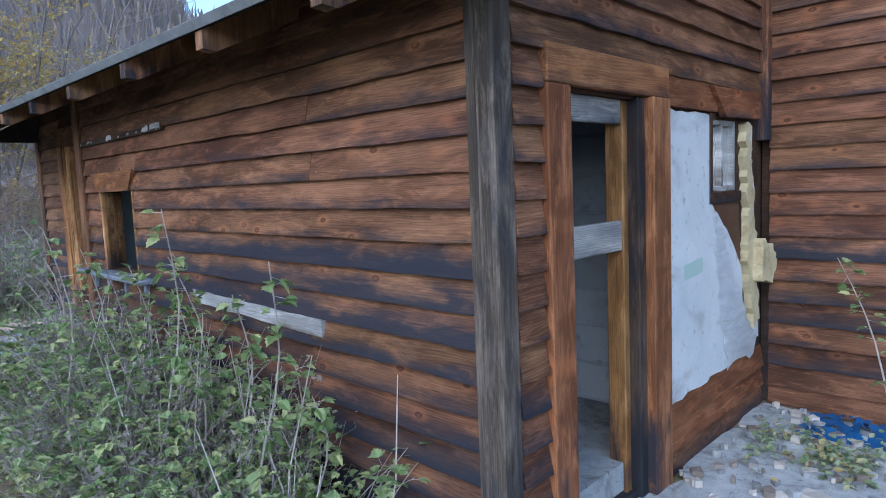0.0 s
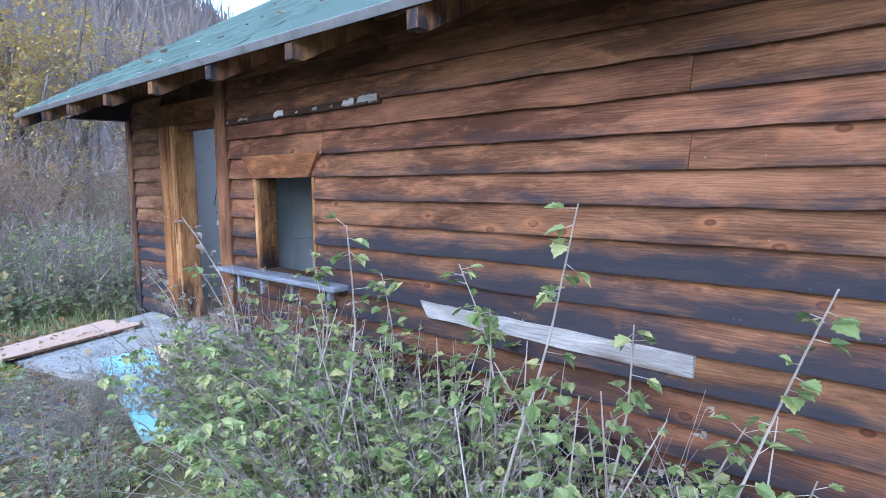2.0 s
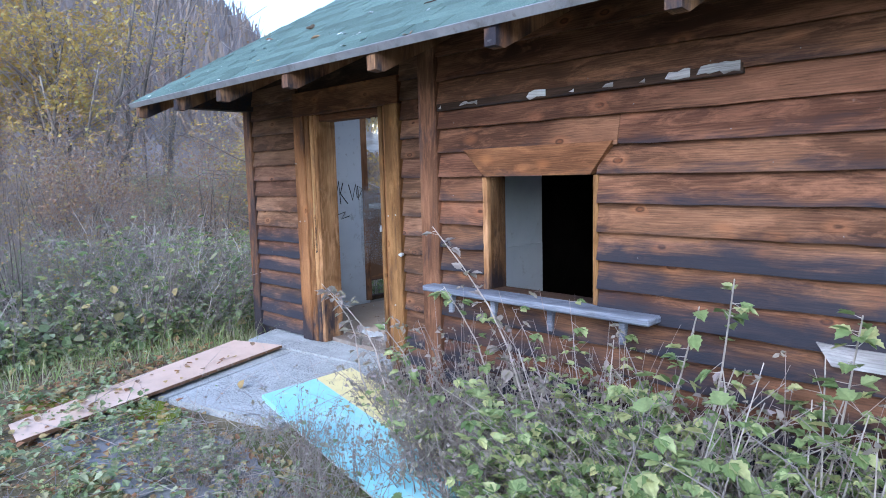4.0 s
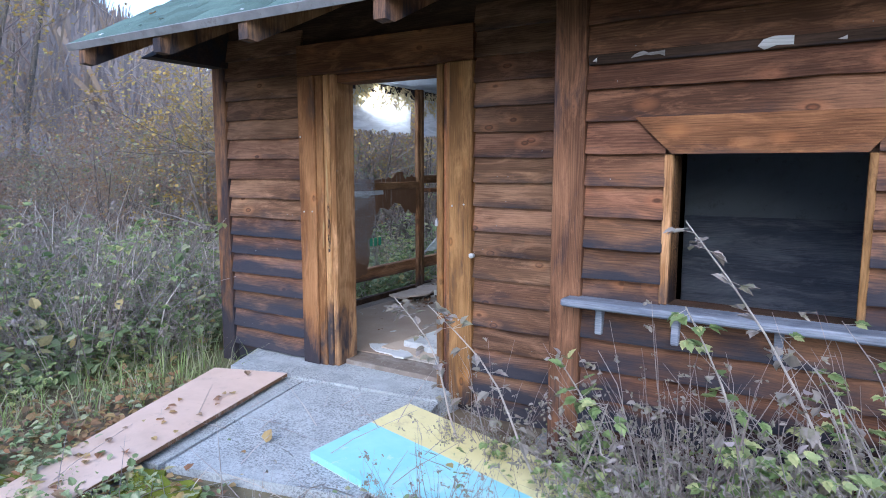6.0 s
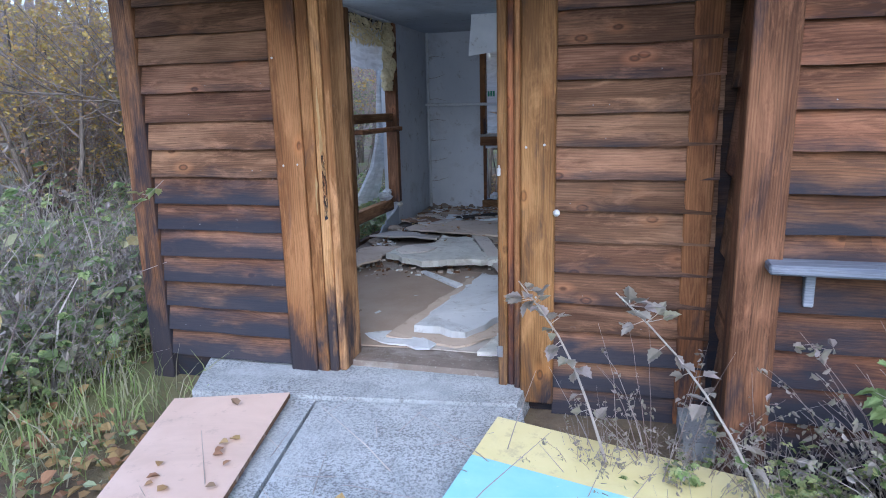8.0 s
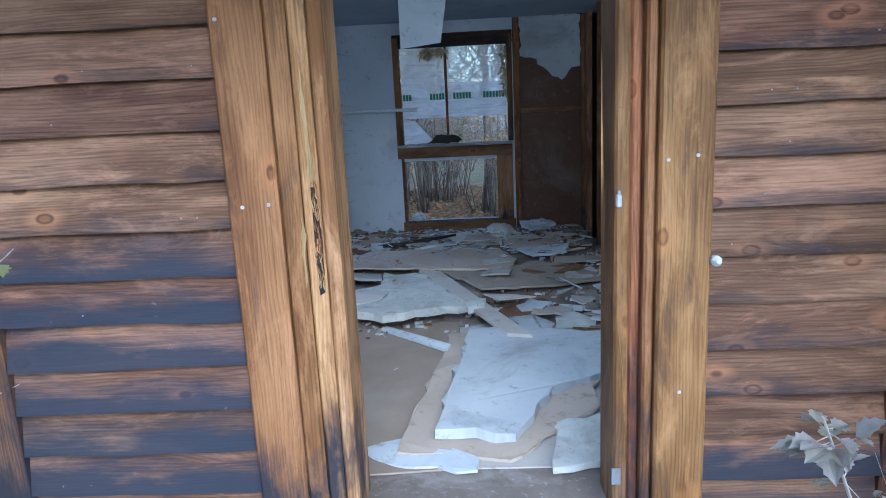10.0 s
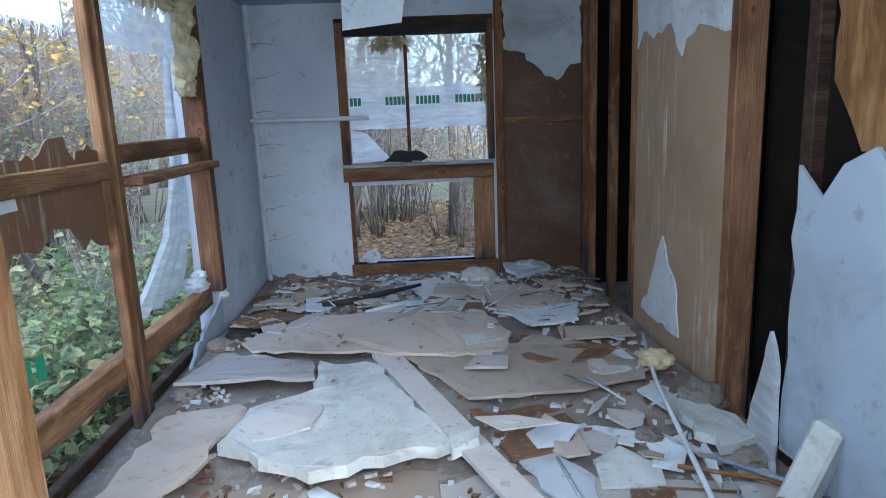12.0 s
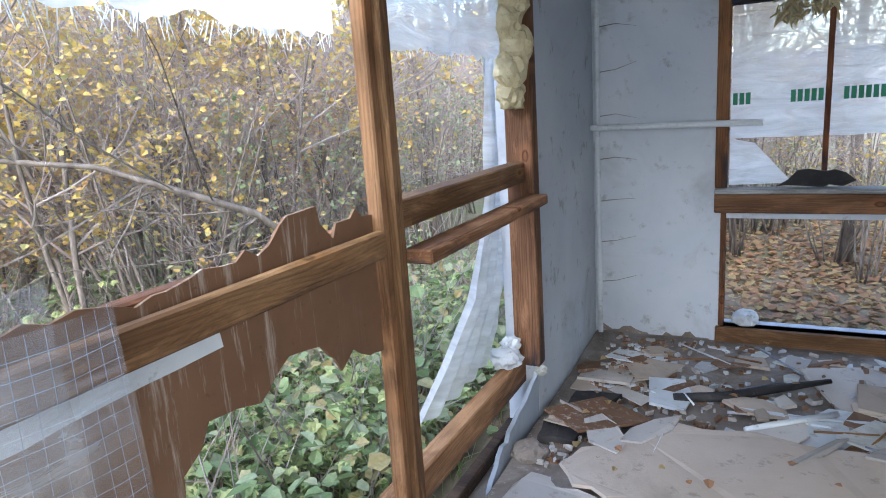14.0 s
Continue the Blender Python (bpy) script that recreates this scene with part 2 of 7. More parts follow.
white_board = dirty("blue_white_board", (0.54, 0.585, 0.625), (0.68, 0.715, 0.74), (0.26, 0.25, 0.23), 3.0, 0.6, spots=14, tint=(0.8, 1.1))
pale_paint = dirty("pale_blue_wall_paint", (0.70, 0.75, 0.78), (0.78, 0.82, 0.84), (0.45, 0.45, 0.44), 3.0, 0.4, spots=16)
foam = dirty("crumbly_white_board", (0.48, 0.49, 0.46), (0.66, 0.67, 0.63), (0.26, 0.24, 0.20), 6.0, 0.7, 0.95, 0.8, spots=30)
dust = dirty("dark_floor_dirt", (0.15, 0.125, 0.105), (0.27, 0.23, 0.20), (0.42, 0.40, 0.38), 5.0, 0.7, 0.95, 1.0, spots=34)
tar = dirty("black_tar_paper", (0.015, 0.015, 0.017), (0.035, 0.034, 0.035), (0.10, 0.09, 0.085), 4.0, 0.5, 0.7, spots=18)
concrete = dirty("pale_blue_concrete", (0.26, 0.28, 0.295), (0.47, 0.50, 0.515), (0.10, 0.10, 0.09), 6.0, 0.9, 0.95, 1.0, spots=38)
def gritty(name, a, b, grit, amount):
    """Worn concrete with exposed dark grit."""
    m = Mat(name, 0.95)
    v = m.coords((1, 1, 1), False)
    big = m.noise(v, 1.7, 6.0, 0.65)
    col = m.mix(m.span(m.noise(v, 7.0, 6.0, 0.7), 0.3, 0.7), a, b)
    fine = m.noise(v, 75.0, 4.0, 0.75)
    worn = m.n("Math")
    worn.operation = "MULTIPLY"
    m.put(worn.inputs[0], m.span(fine, 0.47, 0.58))
    m.put(worn.inputs[1], m.span(big, 0.36, 0.58, 0.15, amount))
    col = m.mix(worn.outputs[0], col, grit)
    m.bump(fine, 0.8, 0.006)
    return m.color(col)


step_concrete = gritty("gritty_step_concrete", (0.35, 0.39, 0.41), (0.53, 0.58, 0.60), (0.12, 0.125, 0.13), 0.75)
slab_grey = dirty("grey_paving", (0.20, 0.21, 0.23), (0.30, 0.31, 0.33), (0.10, 0.11, 0.07), 2.4, 0.7, 0.95, 0.9, spots=26)
pink = dirty("salmon_board_face", (0.62, 0.46, 0.37), (0.72, 0.56, 0.47), (0.38, 0.29, 0.23), 2.0, 0.4, 0.55, 0.15, spots=12)
blue_paint = dirty("turquoise_paint", (0.24, 0.58, 0.66), (0.36, 0.68, 0.74), (0.60, 0.72, 0.72), 3.0, 0.5, 0.45, 0.2, spots=10)
yellow_paint = dirty("pale_yellow_paint", (0.66, 0.60, 0.30), (0.74, 0.69, 0.40), (0.45, 0.40, 0.25), 3.0, 0.5, 0.5, 0.2, spots=10)
wool = dirty("yellowed_mineral_wool", (0.50, 0.42, 0.25), (0.66, 0.58, 0.38), (0.25, 0.18, 0.1), 9.0, 0.6, 1.0, 1.0, spots=40)
drip_metal = dirty("grey_eave_metal", (0.16, 0.17, 0.19), (0.25, 0.26, 0.28), (0.08, 0.07, 0.06), 9, 0.5, 0.4, 0.2)
steel = dirty("dull_zinc", (0.45, 0.47, 0.5), (0.6, 0.62, 0.65), (0.2, 0.16, 0.12), 20, 0.4, 0.4, 0.2)
# near-black without sheen: shade of the gaps and next room put into colour
gap_shade = dirty("painted_void_shade", (0.008, 0.007, 0.006), (0.018, 0.015, 0.013), (0.03, 0.025, 0.02), 2.0, 0.4)
gap_shade.node_tree.nodes["Principled BSDF"].inputs["Specular IOR Level"].default_value = 0.0


def shingle_mat():
    m = Mat("green_bitumen_shingle", 0.9)
    n1 = m.noise(m.coords((1, 1, 1)), 180.0, 2.0, 0.7)
    n2 = m.noise(m.coords((1, 1, 1)), 3.0, 5.0, 0.65)
    col = m.mix(m.span(n2, 0.3, 0.7), (0.058, 0.105, 0.092), (0.10, 0.165, 0.142))
    col = m.mix(m.span(n1, 0.45, 0.7, 0, 0.5), col, (0.24, 0.32, 0.29))
    m.bump(n1, 0.6, 0.004)
    return m.color(m.tint(col, 0.75, 1.25))


shingle = shingle_mat()


def plastic_mat(name, cloud=0.6, tone=(0.86, 0.89, 0.92)):
    m = Mat(name, 0.35)
    t = m.t
    tr = m.n("BsdfTransparent")
    tl = m.n("BsdfTranslucent", Color=(*tone, 1))
    df = m.n("BsdfDiffuse", Color=(*tone, 1))
    gl = m.n("BsdfGlossy", Roughness=0.25)
    w = m.noise(m.coords((1.0, 1.0, 5.0), False), 3.0, 5.0, 0.6, 1.2)
    a = m.n("MixShader", Fac=0.45)
    t.links.new(tl.outputs[0], a.inputs[1])
    t.links.new(df.outputs[0], a.inputs[2])
    b = m.n("MixShader", Fac=m.span(w, 0.3, 0.7, cloud - 0.15, cloud + 0.2))
    t.links.new(tr.outputs[0], b.inputs[1])
    t.links.new(a.outputs[0], b.inputs[2])
    c = m.n("MixShader", Fac=0.06)
    t.links.new(b.outputs[0], c.inputs[1])
    t.links.new(gl.outputs[0], c.inputs[2])
    bp = m.n("Bump", Height=w, Strength=0.5, Distance=0.03)
    for s in (tl, df, gl):
        t.links.new(bp.outputs[0], s.inputs["Normal"])
    t.links.new(c.outputs[0], t.nodes["Material Output"].inputs["Surface"])
    return m.m


film = plastic_mat("milky_plastic_film", 0.72)
film_clear = plastic_mat("thin_plastic_film", 0.12)
print_green = Mat("green_print", 0.6).color((0.04, 0.26, 0.15))
ink = Mat("black_spray_paint", 0.6).color((0.012, 0.012, 0.014))


def leaf_mat(name, cols, gloss=0.5, islands=True):
    m = Mat(name, gloss)
    g = m.n("NewGeometry")
    col = m.ramp(g.outputs["Random Per Island"], [(i / max(1, len(cols) - 1), c) for i, c in enumerate(cols)])
    v = m.noise(m.coords((1, 1, 1), False), 60.0, 3.0)
    col = m.mix(m.span(v, 0.3, 0.8, 0.0, 0.4), col, tuple(c * 0.6 for c in cols[0]))
    m.color(col)
    t = m.t
    tl = m.n("BsdfTranslucent", Color=col)
    mx = m.n("MixShader", Fac=0.4)
    t.links.new(m.b.outputs[0], mx.inputs[1])
    t.links.new(tl.outputs[0], mx.inputs[2])
    t.links.new(mx.outputs[0], t.nodes["Material Output"].inputs["Surface"])
    return m.m


leaf_green = leaf_mat("bramble_leaf", [(0.13, 0.20, 0.08), (0.28, 0.39, 0.16), (0.45, 0.54, 0.26), (0.66, 0.66, 0.32)], 0.38)
leaf_dull = leaf_mat("withered_leaf", [(0.26, 0.24, 0.20), (0.44, 0.40, 0.38), (0.34, 0.34, 0.24), (0.46, 0.40, 0.42)])
leaf_yellow = leaf_mat("yellow_leaf", [(0.66, 0.47, 0.14), (0.56, 0.46, 0.16), (0.52, 0.32, 0.13), (0.42, 0.42, 0.18)])
leaf_rust = leaf_mat("rust_leaf", [(0.37, 0.22, 0.14), (0.45, 0.30, 0.18), (0.32, 0.22, 0.18), (0.55, 0.45, 0.22)])
leaf_ground = leaf_mat("ground_cover_leaf", [(0.17, 0.25, 0.11), (0.31, 0.41, 0.21), (0.49, 0.55, 0.37), (0.55, 0.42, 0.19)])
litter_mat = leaf_mat("fallen_leaf", [(0.44, 0.24, 0.13), (0.33, 0.20, 0.13), (0.52, 0.40, 0.18), (0.27, 0.20, 0.16)], 0.7)
grass_mat = leaf_mat("autumn_grass", [(0.24, 0.34, 0.12), (0.34, 0.44, 0.18), (0.46, 0.46, 0.28), (0.50, 0.47, 0.38)], 0.7)
stalk_mat = leaf_mat("dry_grey_stalk", [(0.50, 0.46, 0.44), (0.38, 0.35, 0.35), (0.60, 0.56, 0.51), (0.33, 0.29, 0.29)], 0.8)
twig_mat = leaf_mat("grey_twig", [(0.40, 0.35, 0.33), (0.48, 0.44, 0.42), (0.28, 0.23, 0.22), (0.42, 0.33, 0.31)], 0.85)


cane_mat = leaf_mat("bleached_cane", [(0.70, 0.66, 0.62), (0.55, 0.50, 0.46), (0.76, 0.73, 0.70)], 0.7)


def bark_mat():
    m = Mat("grey_brown_bark", 0.9)
    n1 = m.noise(m.coords((14, 14, 3)), 1.0, 6.0, 0.65)
    col = m.ramp(n1, [(0.3, (0.10, 0.085, 0.07)), (0.55, (0.22, 0.19, 0.165)), (0.75, (0.34, 0.31, 0.28))])
    m.bump(n1, 0.8, 0.02)
    return m.color(m.tint(col, 0.7, 1.2))


bark = bark_mat()


def ground_mat():
    m = Mat("weedy_soil", 0.95)
    a = m.noise(m.coords((1, 1, 1), False), 0.35, 6.0, 0.6)
    b = m.noise(m.coords((1, 1, 1), False), 4.0, 6.0, 0.7)
    c = m.noise(m.coords((1, 1, 1), False), 40.0, 4.0, 0.7)
    col = m.mix(m.span(b, 0.35, 0.65), (0.13, 0.10, 0.075), (0.25, 0.20, 0.14))
    col = m.mix(m.span(a, 0.45, 0.62, 0, 0.75), col, (0.17, 0.21, 0.08))
    col = m.mix(m.span(c, 0.55, 0.75, 0, 0.6), col, (0.24, 0.14, 0.07))
    m.bump(m.mix(0.5, b, c), 0.9, 0.03)
    return m.color(col)


soil = ground_mat()
moss = dirty("bright_moss", (0.13, 0.17, 0.02), (0.26, 0.29, 0.04), (0.10, 0.07, 0.03), 8.0, 0.8, 0.95, 1.0, spots=60)


def hill_mat():
    m = Mat("hazy_bare_slope", 1.0)
    a = m.noise(m.coords((1, 1, 0.4), False), 0.045, 7.0, 0.7)
    # greys lightened so the colour carries the distance haze
    col = m.ramp(a, [(0.3, (0.24, 0.22, 0.23)), (0.5, (0.31, 0.28, 0.27)), (0.62, (0.36, 0.28, 0.21)), (0.75, (0.28, 0.27, 0.29))])
    return m.color(col)

# ---- building blocks ----


class Geo:
    """Collects vertices and faces, and links them as one mesh object."""

    def __init__(self):
        self.v, self.f = [], []

    def add(self, v, f):
        o = len(self.v)
        self.v.extend(v)
        self.f.extend([tuple(i + o for i in q) for q in f])
        return self

    def box(self, x0, x1, y0, y1, z0, z1, ch=0.0, m=None):
        """A box with chamfered edges."""
        if ch <= 0:
            v = [(x, y, z) for x in (x0, x1) for y in (y0, y1) for z in (z0, z1)]
            f = [(0, 1, 3, 2), (4, 6, 7, 5), (0, 4, 5, 1), (2, 3, 7, 6), (0, 2, 6, 4), (1, 5, 7, 3)]
        else:
            ch = min(ch, 0.45 * (x1 - x0), 0.45 * (y1 - y0), 0.45 * (z1 - z0))
            c = ((x0 + x1) / 2, (y0 + y1) / 2, (z0 + z1) / 2)
            h = ((x1 - x0) / 2, (y1 - y0) / 2, (z1 - z0) / 2)
            v, key = [], {}
            for sx in (-1, 1):
                for sy in (-1, 1):
                    for sz in (-1, 1):
                        for ax in range(3):
                            p = [c[i] + s * (h[i] - (0 if i == ax else ch)) for i, s in enumerate((sx, sy, sz))]
                            key[sx, sy, sz, ax] = len(v)
                            v.append(tuple(p))
            f = []
            for ax in range(3):
                a, b = [i for i in range(3) if i != ax]
                for s in (-1, 1):
                    q = []
                    for sa, sb in ((-1, -1), (1, -1), (1, 1), (-1, 1)):
                        k = [0, 0, 0]
                        k[ax], k[a], k[b] = s, sa, sb
                        q.append(key[(*k, ax)])
                    f.append(tuple(q))
                for sa in (-1, 1):
                    for sb in (-1, 1):
                        k0, k1 = [0, 0, 0], [0, 0, 0]
                        k0[ax], k1[ax] = -1, 1
                        k0[a] = k1[a] = sa
                        k0[b] = k1[b] = sb
                        f.append((key[(*k0, a)], key[(*k1, a)], key[(*k1, b)], key[(*k0, b)]))
            for sx in (-1, 1):
                for sy in (-1, 1):
                    for sz in (-1, 1):
                        f.append(tuple(key[sx, sy, sz, i] for i in range(3)))
        if m is not None:
            v = [tuple(m @ Vector(p)) for p in v]
        return self.add(v, f)

    def prism(self, low, high):
        """A solid between two outlines of equally many points."""
        n = len(low)
        f = [tuple(range(n))[::-1], tuple(range(n, 2 * n))]
        f += [(i, (i + 1) % n, n + (i + 1) % n, n + i) for i in range(n)]
        return self.add([tuple(p) for p in low] + [tuple(p) for p in high], f)

    def tube(self, pts, radii, n=5, caps=True):
        o = len(self.v)
        pts = [Vector(p) for p in pts]
        for i, p in enumerate(pts):
            d = (pts[min(i + 1, len(pts) - 1)] - pts[max(i - 1, 0)]).normalized()
            a = d.cross(Vector((0.31, 0.17, 0.93)))
            if a.length < 0.05:
                a = d.cross(Vector((1, 0, 0)))
            a.normalize()
            b = d.cross(a)
            for k in range(n):
                t = 2 * math.pi * k / n
                self.v.append(tuple(p + radii[i] * (math.cos(t) * a + math.sin(t) * b)))
        for i in range(len(pts) - 1):
            for k in range(n):
                self.f.append((o + i * n + k, o + i * n + (k + 1) % n, o + (i + 1) * n + (k + 1) % n, o + (i + 1) * n + k))
        if caps:
            self.f.append(tuple(o + k for k in range(n))[::-1])
            self.f.append(tuple(o + (len(pts) - 1) * n + k for k in range(n)))
        return self

    def leaf(self, p, d, up, size, width=0.42, fold=0.25):
        """A leaf folded along its rib."""
        o = len(self.v)
        s = d.cross(up)
        if s.length < 1e-3:
            s = d.cross(Vector((1, 0, 0)))
        s.normalize()
        n = s.cross(d).normalized()
        w = size * width
        for a, b, c in ((0, 0, 0), (0.3, -w, fold), (0.68, -w * 0.75, fold), (1, 0, -0.1), (0.68, w * 0.75, fold), (0.3, w, fold)):
            q = p + d * (a * size) + s * b + n * (c * w)
            self.v.append((q.x, q.y, q.z))
        self.f += [(o, o + 1, o + 2, o + 3), (o, o + 3, o + 4, o + 5)]

    def toothed(self, p, d, up, size, width=0.46, fold=0.25):
        """A pointed leaf with coarse teeth, folded along its rib."""
        o = len(self.v)
        s = d.cross(up)
        if s.length < 1e-3:
            s = d.cross(Vector((1, 0, 0)))
        s.normalize()
        n = s.cross(d).normalized()
        w = size * width
        side = ((0.10, 0.45), (0.24, 0.95), (0.36, 0.78), (0.50, 0.98), (0.60, 0.62), (0.74, 0.60), (0.82, 0.30))
        for a, b, c in [(0, 0, 0)] + [(a, -b * w, b) for a, b in side] + [(1, 0, -0.25)] + [(a, b * w, b) for a, b in side[::-1]]:
            q = p + d * (a * size) + s * b + n * (w * (fold * c - 0.5 * a * a))
            self.v.append((q.x, q.y, q.z))
        self.f += [tuple(range(o, o + 9)), (o,) + tuple(range(o + 8, o + 16))]

    def make(self, name, material, parent=None, label="", smooth=False):
        me = bpy.data.meshes.new(name)
        me.from_pydata(self.v, [], self.f)
        me.materials.append(material)
        if smooth:
            me.polygons.foreach_set("use_smooth", [True] * len(me.polygons))
        me.update()
        ob = new(name, me)
        ob.parent = parent
        if label:
            ob["label"] = label
        return ob


class Face:
    """A wall's plane: u along it, o out of it, z up."""

    def __init__(self, x, y, ang, flip=1):
        self.p = Vector((x, y, 0))
        self.d = Vector((math.cos(radians(ang)), math.sin(radians(ang)), 0))
        self.n = Vector((self.d.y, -self.d.x, 0)) * flip

    def at(self, u, o, z):
        return self.p + self.d * u + self.n * o + Vector((0, 0, z))

    def mat(self):
        return Matrix(((self.d.x, self.n.x, 0, self.p.x), (self.d.y, self.n.y, 0, self.p.y), (0, 0, 1, 0), (0, 0, 0, 1)))

    def box(self, g, u0, u1, o0, o1, z0, z1, ch=0.004):
        return g.box(u0, u1, o0, o1, z0, z1, ch, self.mat())

    def sheet(self, g, pts, o0, o1):
        return g.prism([self.at(u, o0, z) for u, z in pts], [self.at(u, o1, z) for u, z in pts])


def piece(face, name, material, parent, u0, u1, o0, o1, z0, z1, ch=0.004, label=""):
    g = Geo()
    face.box(g, u0, u1, o0, o1, z0, z1, ch)
    return g.make(name, material, parent, label)


def ragged(pts, step, amp, rng, closed=True):
    """An outline with torn edges."""
    out = []
    n = len(pts)
    for i in range(n if closed else n - 1):
        a, b = Vector(pts[i]), Vector(pts[(i + 1) % n])
        k = max(1, int((b - a).length / step))
        nrm = Vector((-(b - a).y, (b - a).x)).normalized()
        out.append((a.x, a.y))
        for j in range(1, k):
            q = a.lerp(b, (j + rng.uniform(-0.3, 0.3)) / k) + nrm * rng.gauss(0, amp)
            out.append((q.x, q.y))
    if not closed:
        out.append(tuple(pts[-1]))
    return out


def clap(face, parent, material, u0, u1, za, zb, height, rng, name="siding_board", proud=0.036):
    """One weatherboard; its lower edge is proud, worn and not quite straight."""
    n = max(4, min(26, int(abs(u1 - u0) / 0.16)))
    g = Geo()
    warp = rng.uniform(-0.002, 0.005)
    for i in range(n + 1):
        t = i / n
        u = u0 + (u1 - u0) * t
        z = za + (zb - za) * t + rng.gauss(0, 0.0022) + 0.003 * noise.noise(Vector((u * 2.1, za * 7.3, 1)))
        o = proud + warp * math.sin(math.pi * t) + rng.gauss(0, 0.0012)
        for oo, zz in ((-0.004, z), (o, z), (o - 0.001, z + 0.010), (0.004, z + height + 0.012), (-0.004, z + height + 0.012)):
            g.v.append(tuple(face.at(u, oo, zz)))
    for i in range(n):
        for k in range(5):
            g.f.append((i * 5 + k, i * 5 + (k + 1) % 5, (i + 1) * 5 + (k + 1) % 5, (i + 1) * 5 + k))
    g.f += [(0, 1, 2, 3, 4), tuple(n * 5 + k for k in (4, 3, 2, 1, 0))]
    return g.make(name, material, parent)


def empty(name, x, y, z, label="", category="", group=""):
    ob = new(name)
    ob.location = (x, y, z)
    ob.empty_display_size = 0.05
    return tagged(ob, label, category, group)


def adopt(parent, *obs):
    """Make world-built meshes parts of a thing that stands elsewhere."""
    for ob in obs:
        ob.parent = parent
        ob.matrix_parent_inverse = parent.matrix_basis.inverted()


PW = Face(-9.78, 2.57, 0)
LW = Face(-6.60, 2.09, -1.83)
EW = Face(-1.55, 1.93, 90)
FW = Face(-1.55, 4.95, 0)
WI = Face(-9.54, 2.75, 90)
BI = Face(-9.54, 7.60, 0)
PI = Face(-6.90, 2.75, 90, -1)
rng = random.Random(7)

# ---- ground ----


def ground_height(x, y):
    dx, dy = x + 5.0, y - 1.0
    r = math.hypot(dx, dy)
    az = math.degrees(math.atan2(-dx, dy))
    z = 0.0 + 0.03 * noise.noise(Vector((x * 0.7, y * 0.7, 0)))
    z -= 0.11 * max(0.0, min(1.0, (x + 4.5) / 2.5))
    if x < -9.7:
        z += 0.05 * min(6.0, -9.7 - x) * max(0, 1 - max(0, y - 2.5) / 3.0)
    if y > 7.7 or (x < -9.7 and y > 2.5):
        z -= 0.15 * min(1.0, max(0.0, (y - 2.5) / 3))
    e = 3.0
    if az > 45 or az < -150:
        a = az if az > 0 else az + 360
        e = float(np.interp(a, (45, 54, 60, 64, 68, 80, 100, 150, 185), (2.5, 5.5, 9.6, 12.8, 16.5, 21, 24, 20, 4)))
    t = max(0.0, min(1.0, (r - 26) / 150))
    z += (3 * t * t - 2 * t ** 3) * 176 * math.tan(radians(e)) * (1 + 0.05 * noise.noise(Vector((x * 0.03, y * 0.03, 3))))
    if r > 200:
        z *= max(0.0, 1 - (r - 200) / 900)
    return z


def build_ground():
    g = Geo()
    rings = [0.35 * i for i in range(1, 46)]
    while rings[-1] < 2500:
        rings.append(rings[-1] * 1.11)
    na = 144
    g.v.append((-5.0, 1.0, ground_height(-5, 1)))
    for r in rings:
        for k in range(na):
            a = 2 * math.pi * k / na
            x, y = -5 + r * math.cos(a), 1 + r * math.sin(a)
            g.v.append((x, y, ground_height(x, y)))
    for k in range(na):
        g.f.append((0, 1 + k, 1 + (k + 1) % na))
    for i in range(len(rings) - 1):
        for k in range(na):
            a, b = 1 + i * na, 1 + (i + 1) * na
            g.f.append((a + k, b + k, b + (k + 1) % na, a + (k + 1) % na))
    ob = g.make("ground", soil, smooth=True)
    ob.data.materials.append(hill_mat())
    for p in ob.data.polygons:
        if (Vector((p.center.x + 5, p.center.y - 1, 0))).length > 45:
            p.material_index = 1
    return tagged(ob, "weedy brown soil with moss and fallen leaves", "ground", kind="structure")


build_ground()

# ---- house shell ----


def holed(face, u0, u1, z0, z1, o0, o1, holes, material, name, label, parent=None):
    """A wall with rectangular openings through it, as upright strips between them."""
    g = Geo()
    us = sorted({u0, u1, *[h[0] for h in holes], *[h[1] for h in holes]})
    for a, b in zip(us, us[1:]):
        cut = sorted((h[2], h[3]) for h in holes if h[0] <= a + 1e-6 and h[1] >= b - 1e-6)
        z = z0
        for c, d in cut:
            if c > z + 1e-4:
                face.box(g, a, b, o0, o1, z, c, 0)
            z = max(z, d)
        if z < z1 - 1e-4:
            face.box(g, a, b, o0, o1, z, z1, 0)
    ob = g.make(name, material, parent)
    return tagged(ob, label, "wall", kind="structure")


SLOPE = 0.55
wall_south = holed(LW, -0.05, 5.04, -0.3, 2.62, -0.14, -0.006, [(0.50, 1.23, 0.96, 1.65)], sheath_x, "wall_south", "long wall of red-brown weatherboards with mildewed lower courses")
wall_porch = holed(PW, 0.02, 3.16, -0.1, 2.95, -0.16, -0.006, [(1.23, 2.14, 0.12, 2.23)], sheath_x, "wall_porch", "recessed weatherboarded wall with an open doorway")
wall_return = holed(Face(-6.62, 2.57, -90), 0.0, 0.5, -0.1, 2.75, -0.10, -0.006, [], sheath_x, "wall_return", "short return wall of the recess")
wall_east = holed(EW, 0.02, 3.02, -0.3, 2.52, -0.14, -0.006, [(0.45, 1.15, -0.06, 1.97), (2.07, 2.52, 1.47, 1.92)], sheath_x, "wall_east", "weatherboarded end wall, partly stripped to white board and film")
wall_block = holed(FW, 0.0, 5.0, -0.3, 4.4, -0.2, -0.006, [], sheath_x, "wall_block", "dark red-brown weatherboarded wall of the taller part")

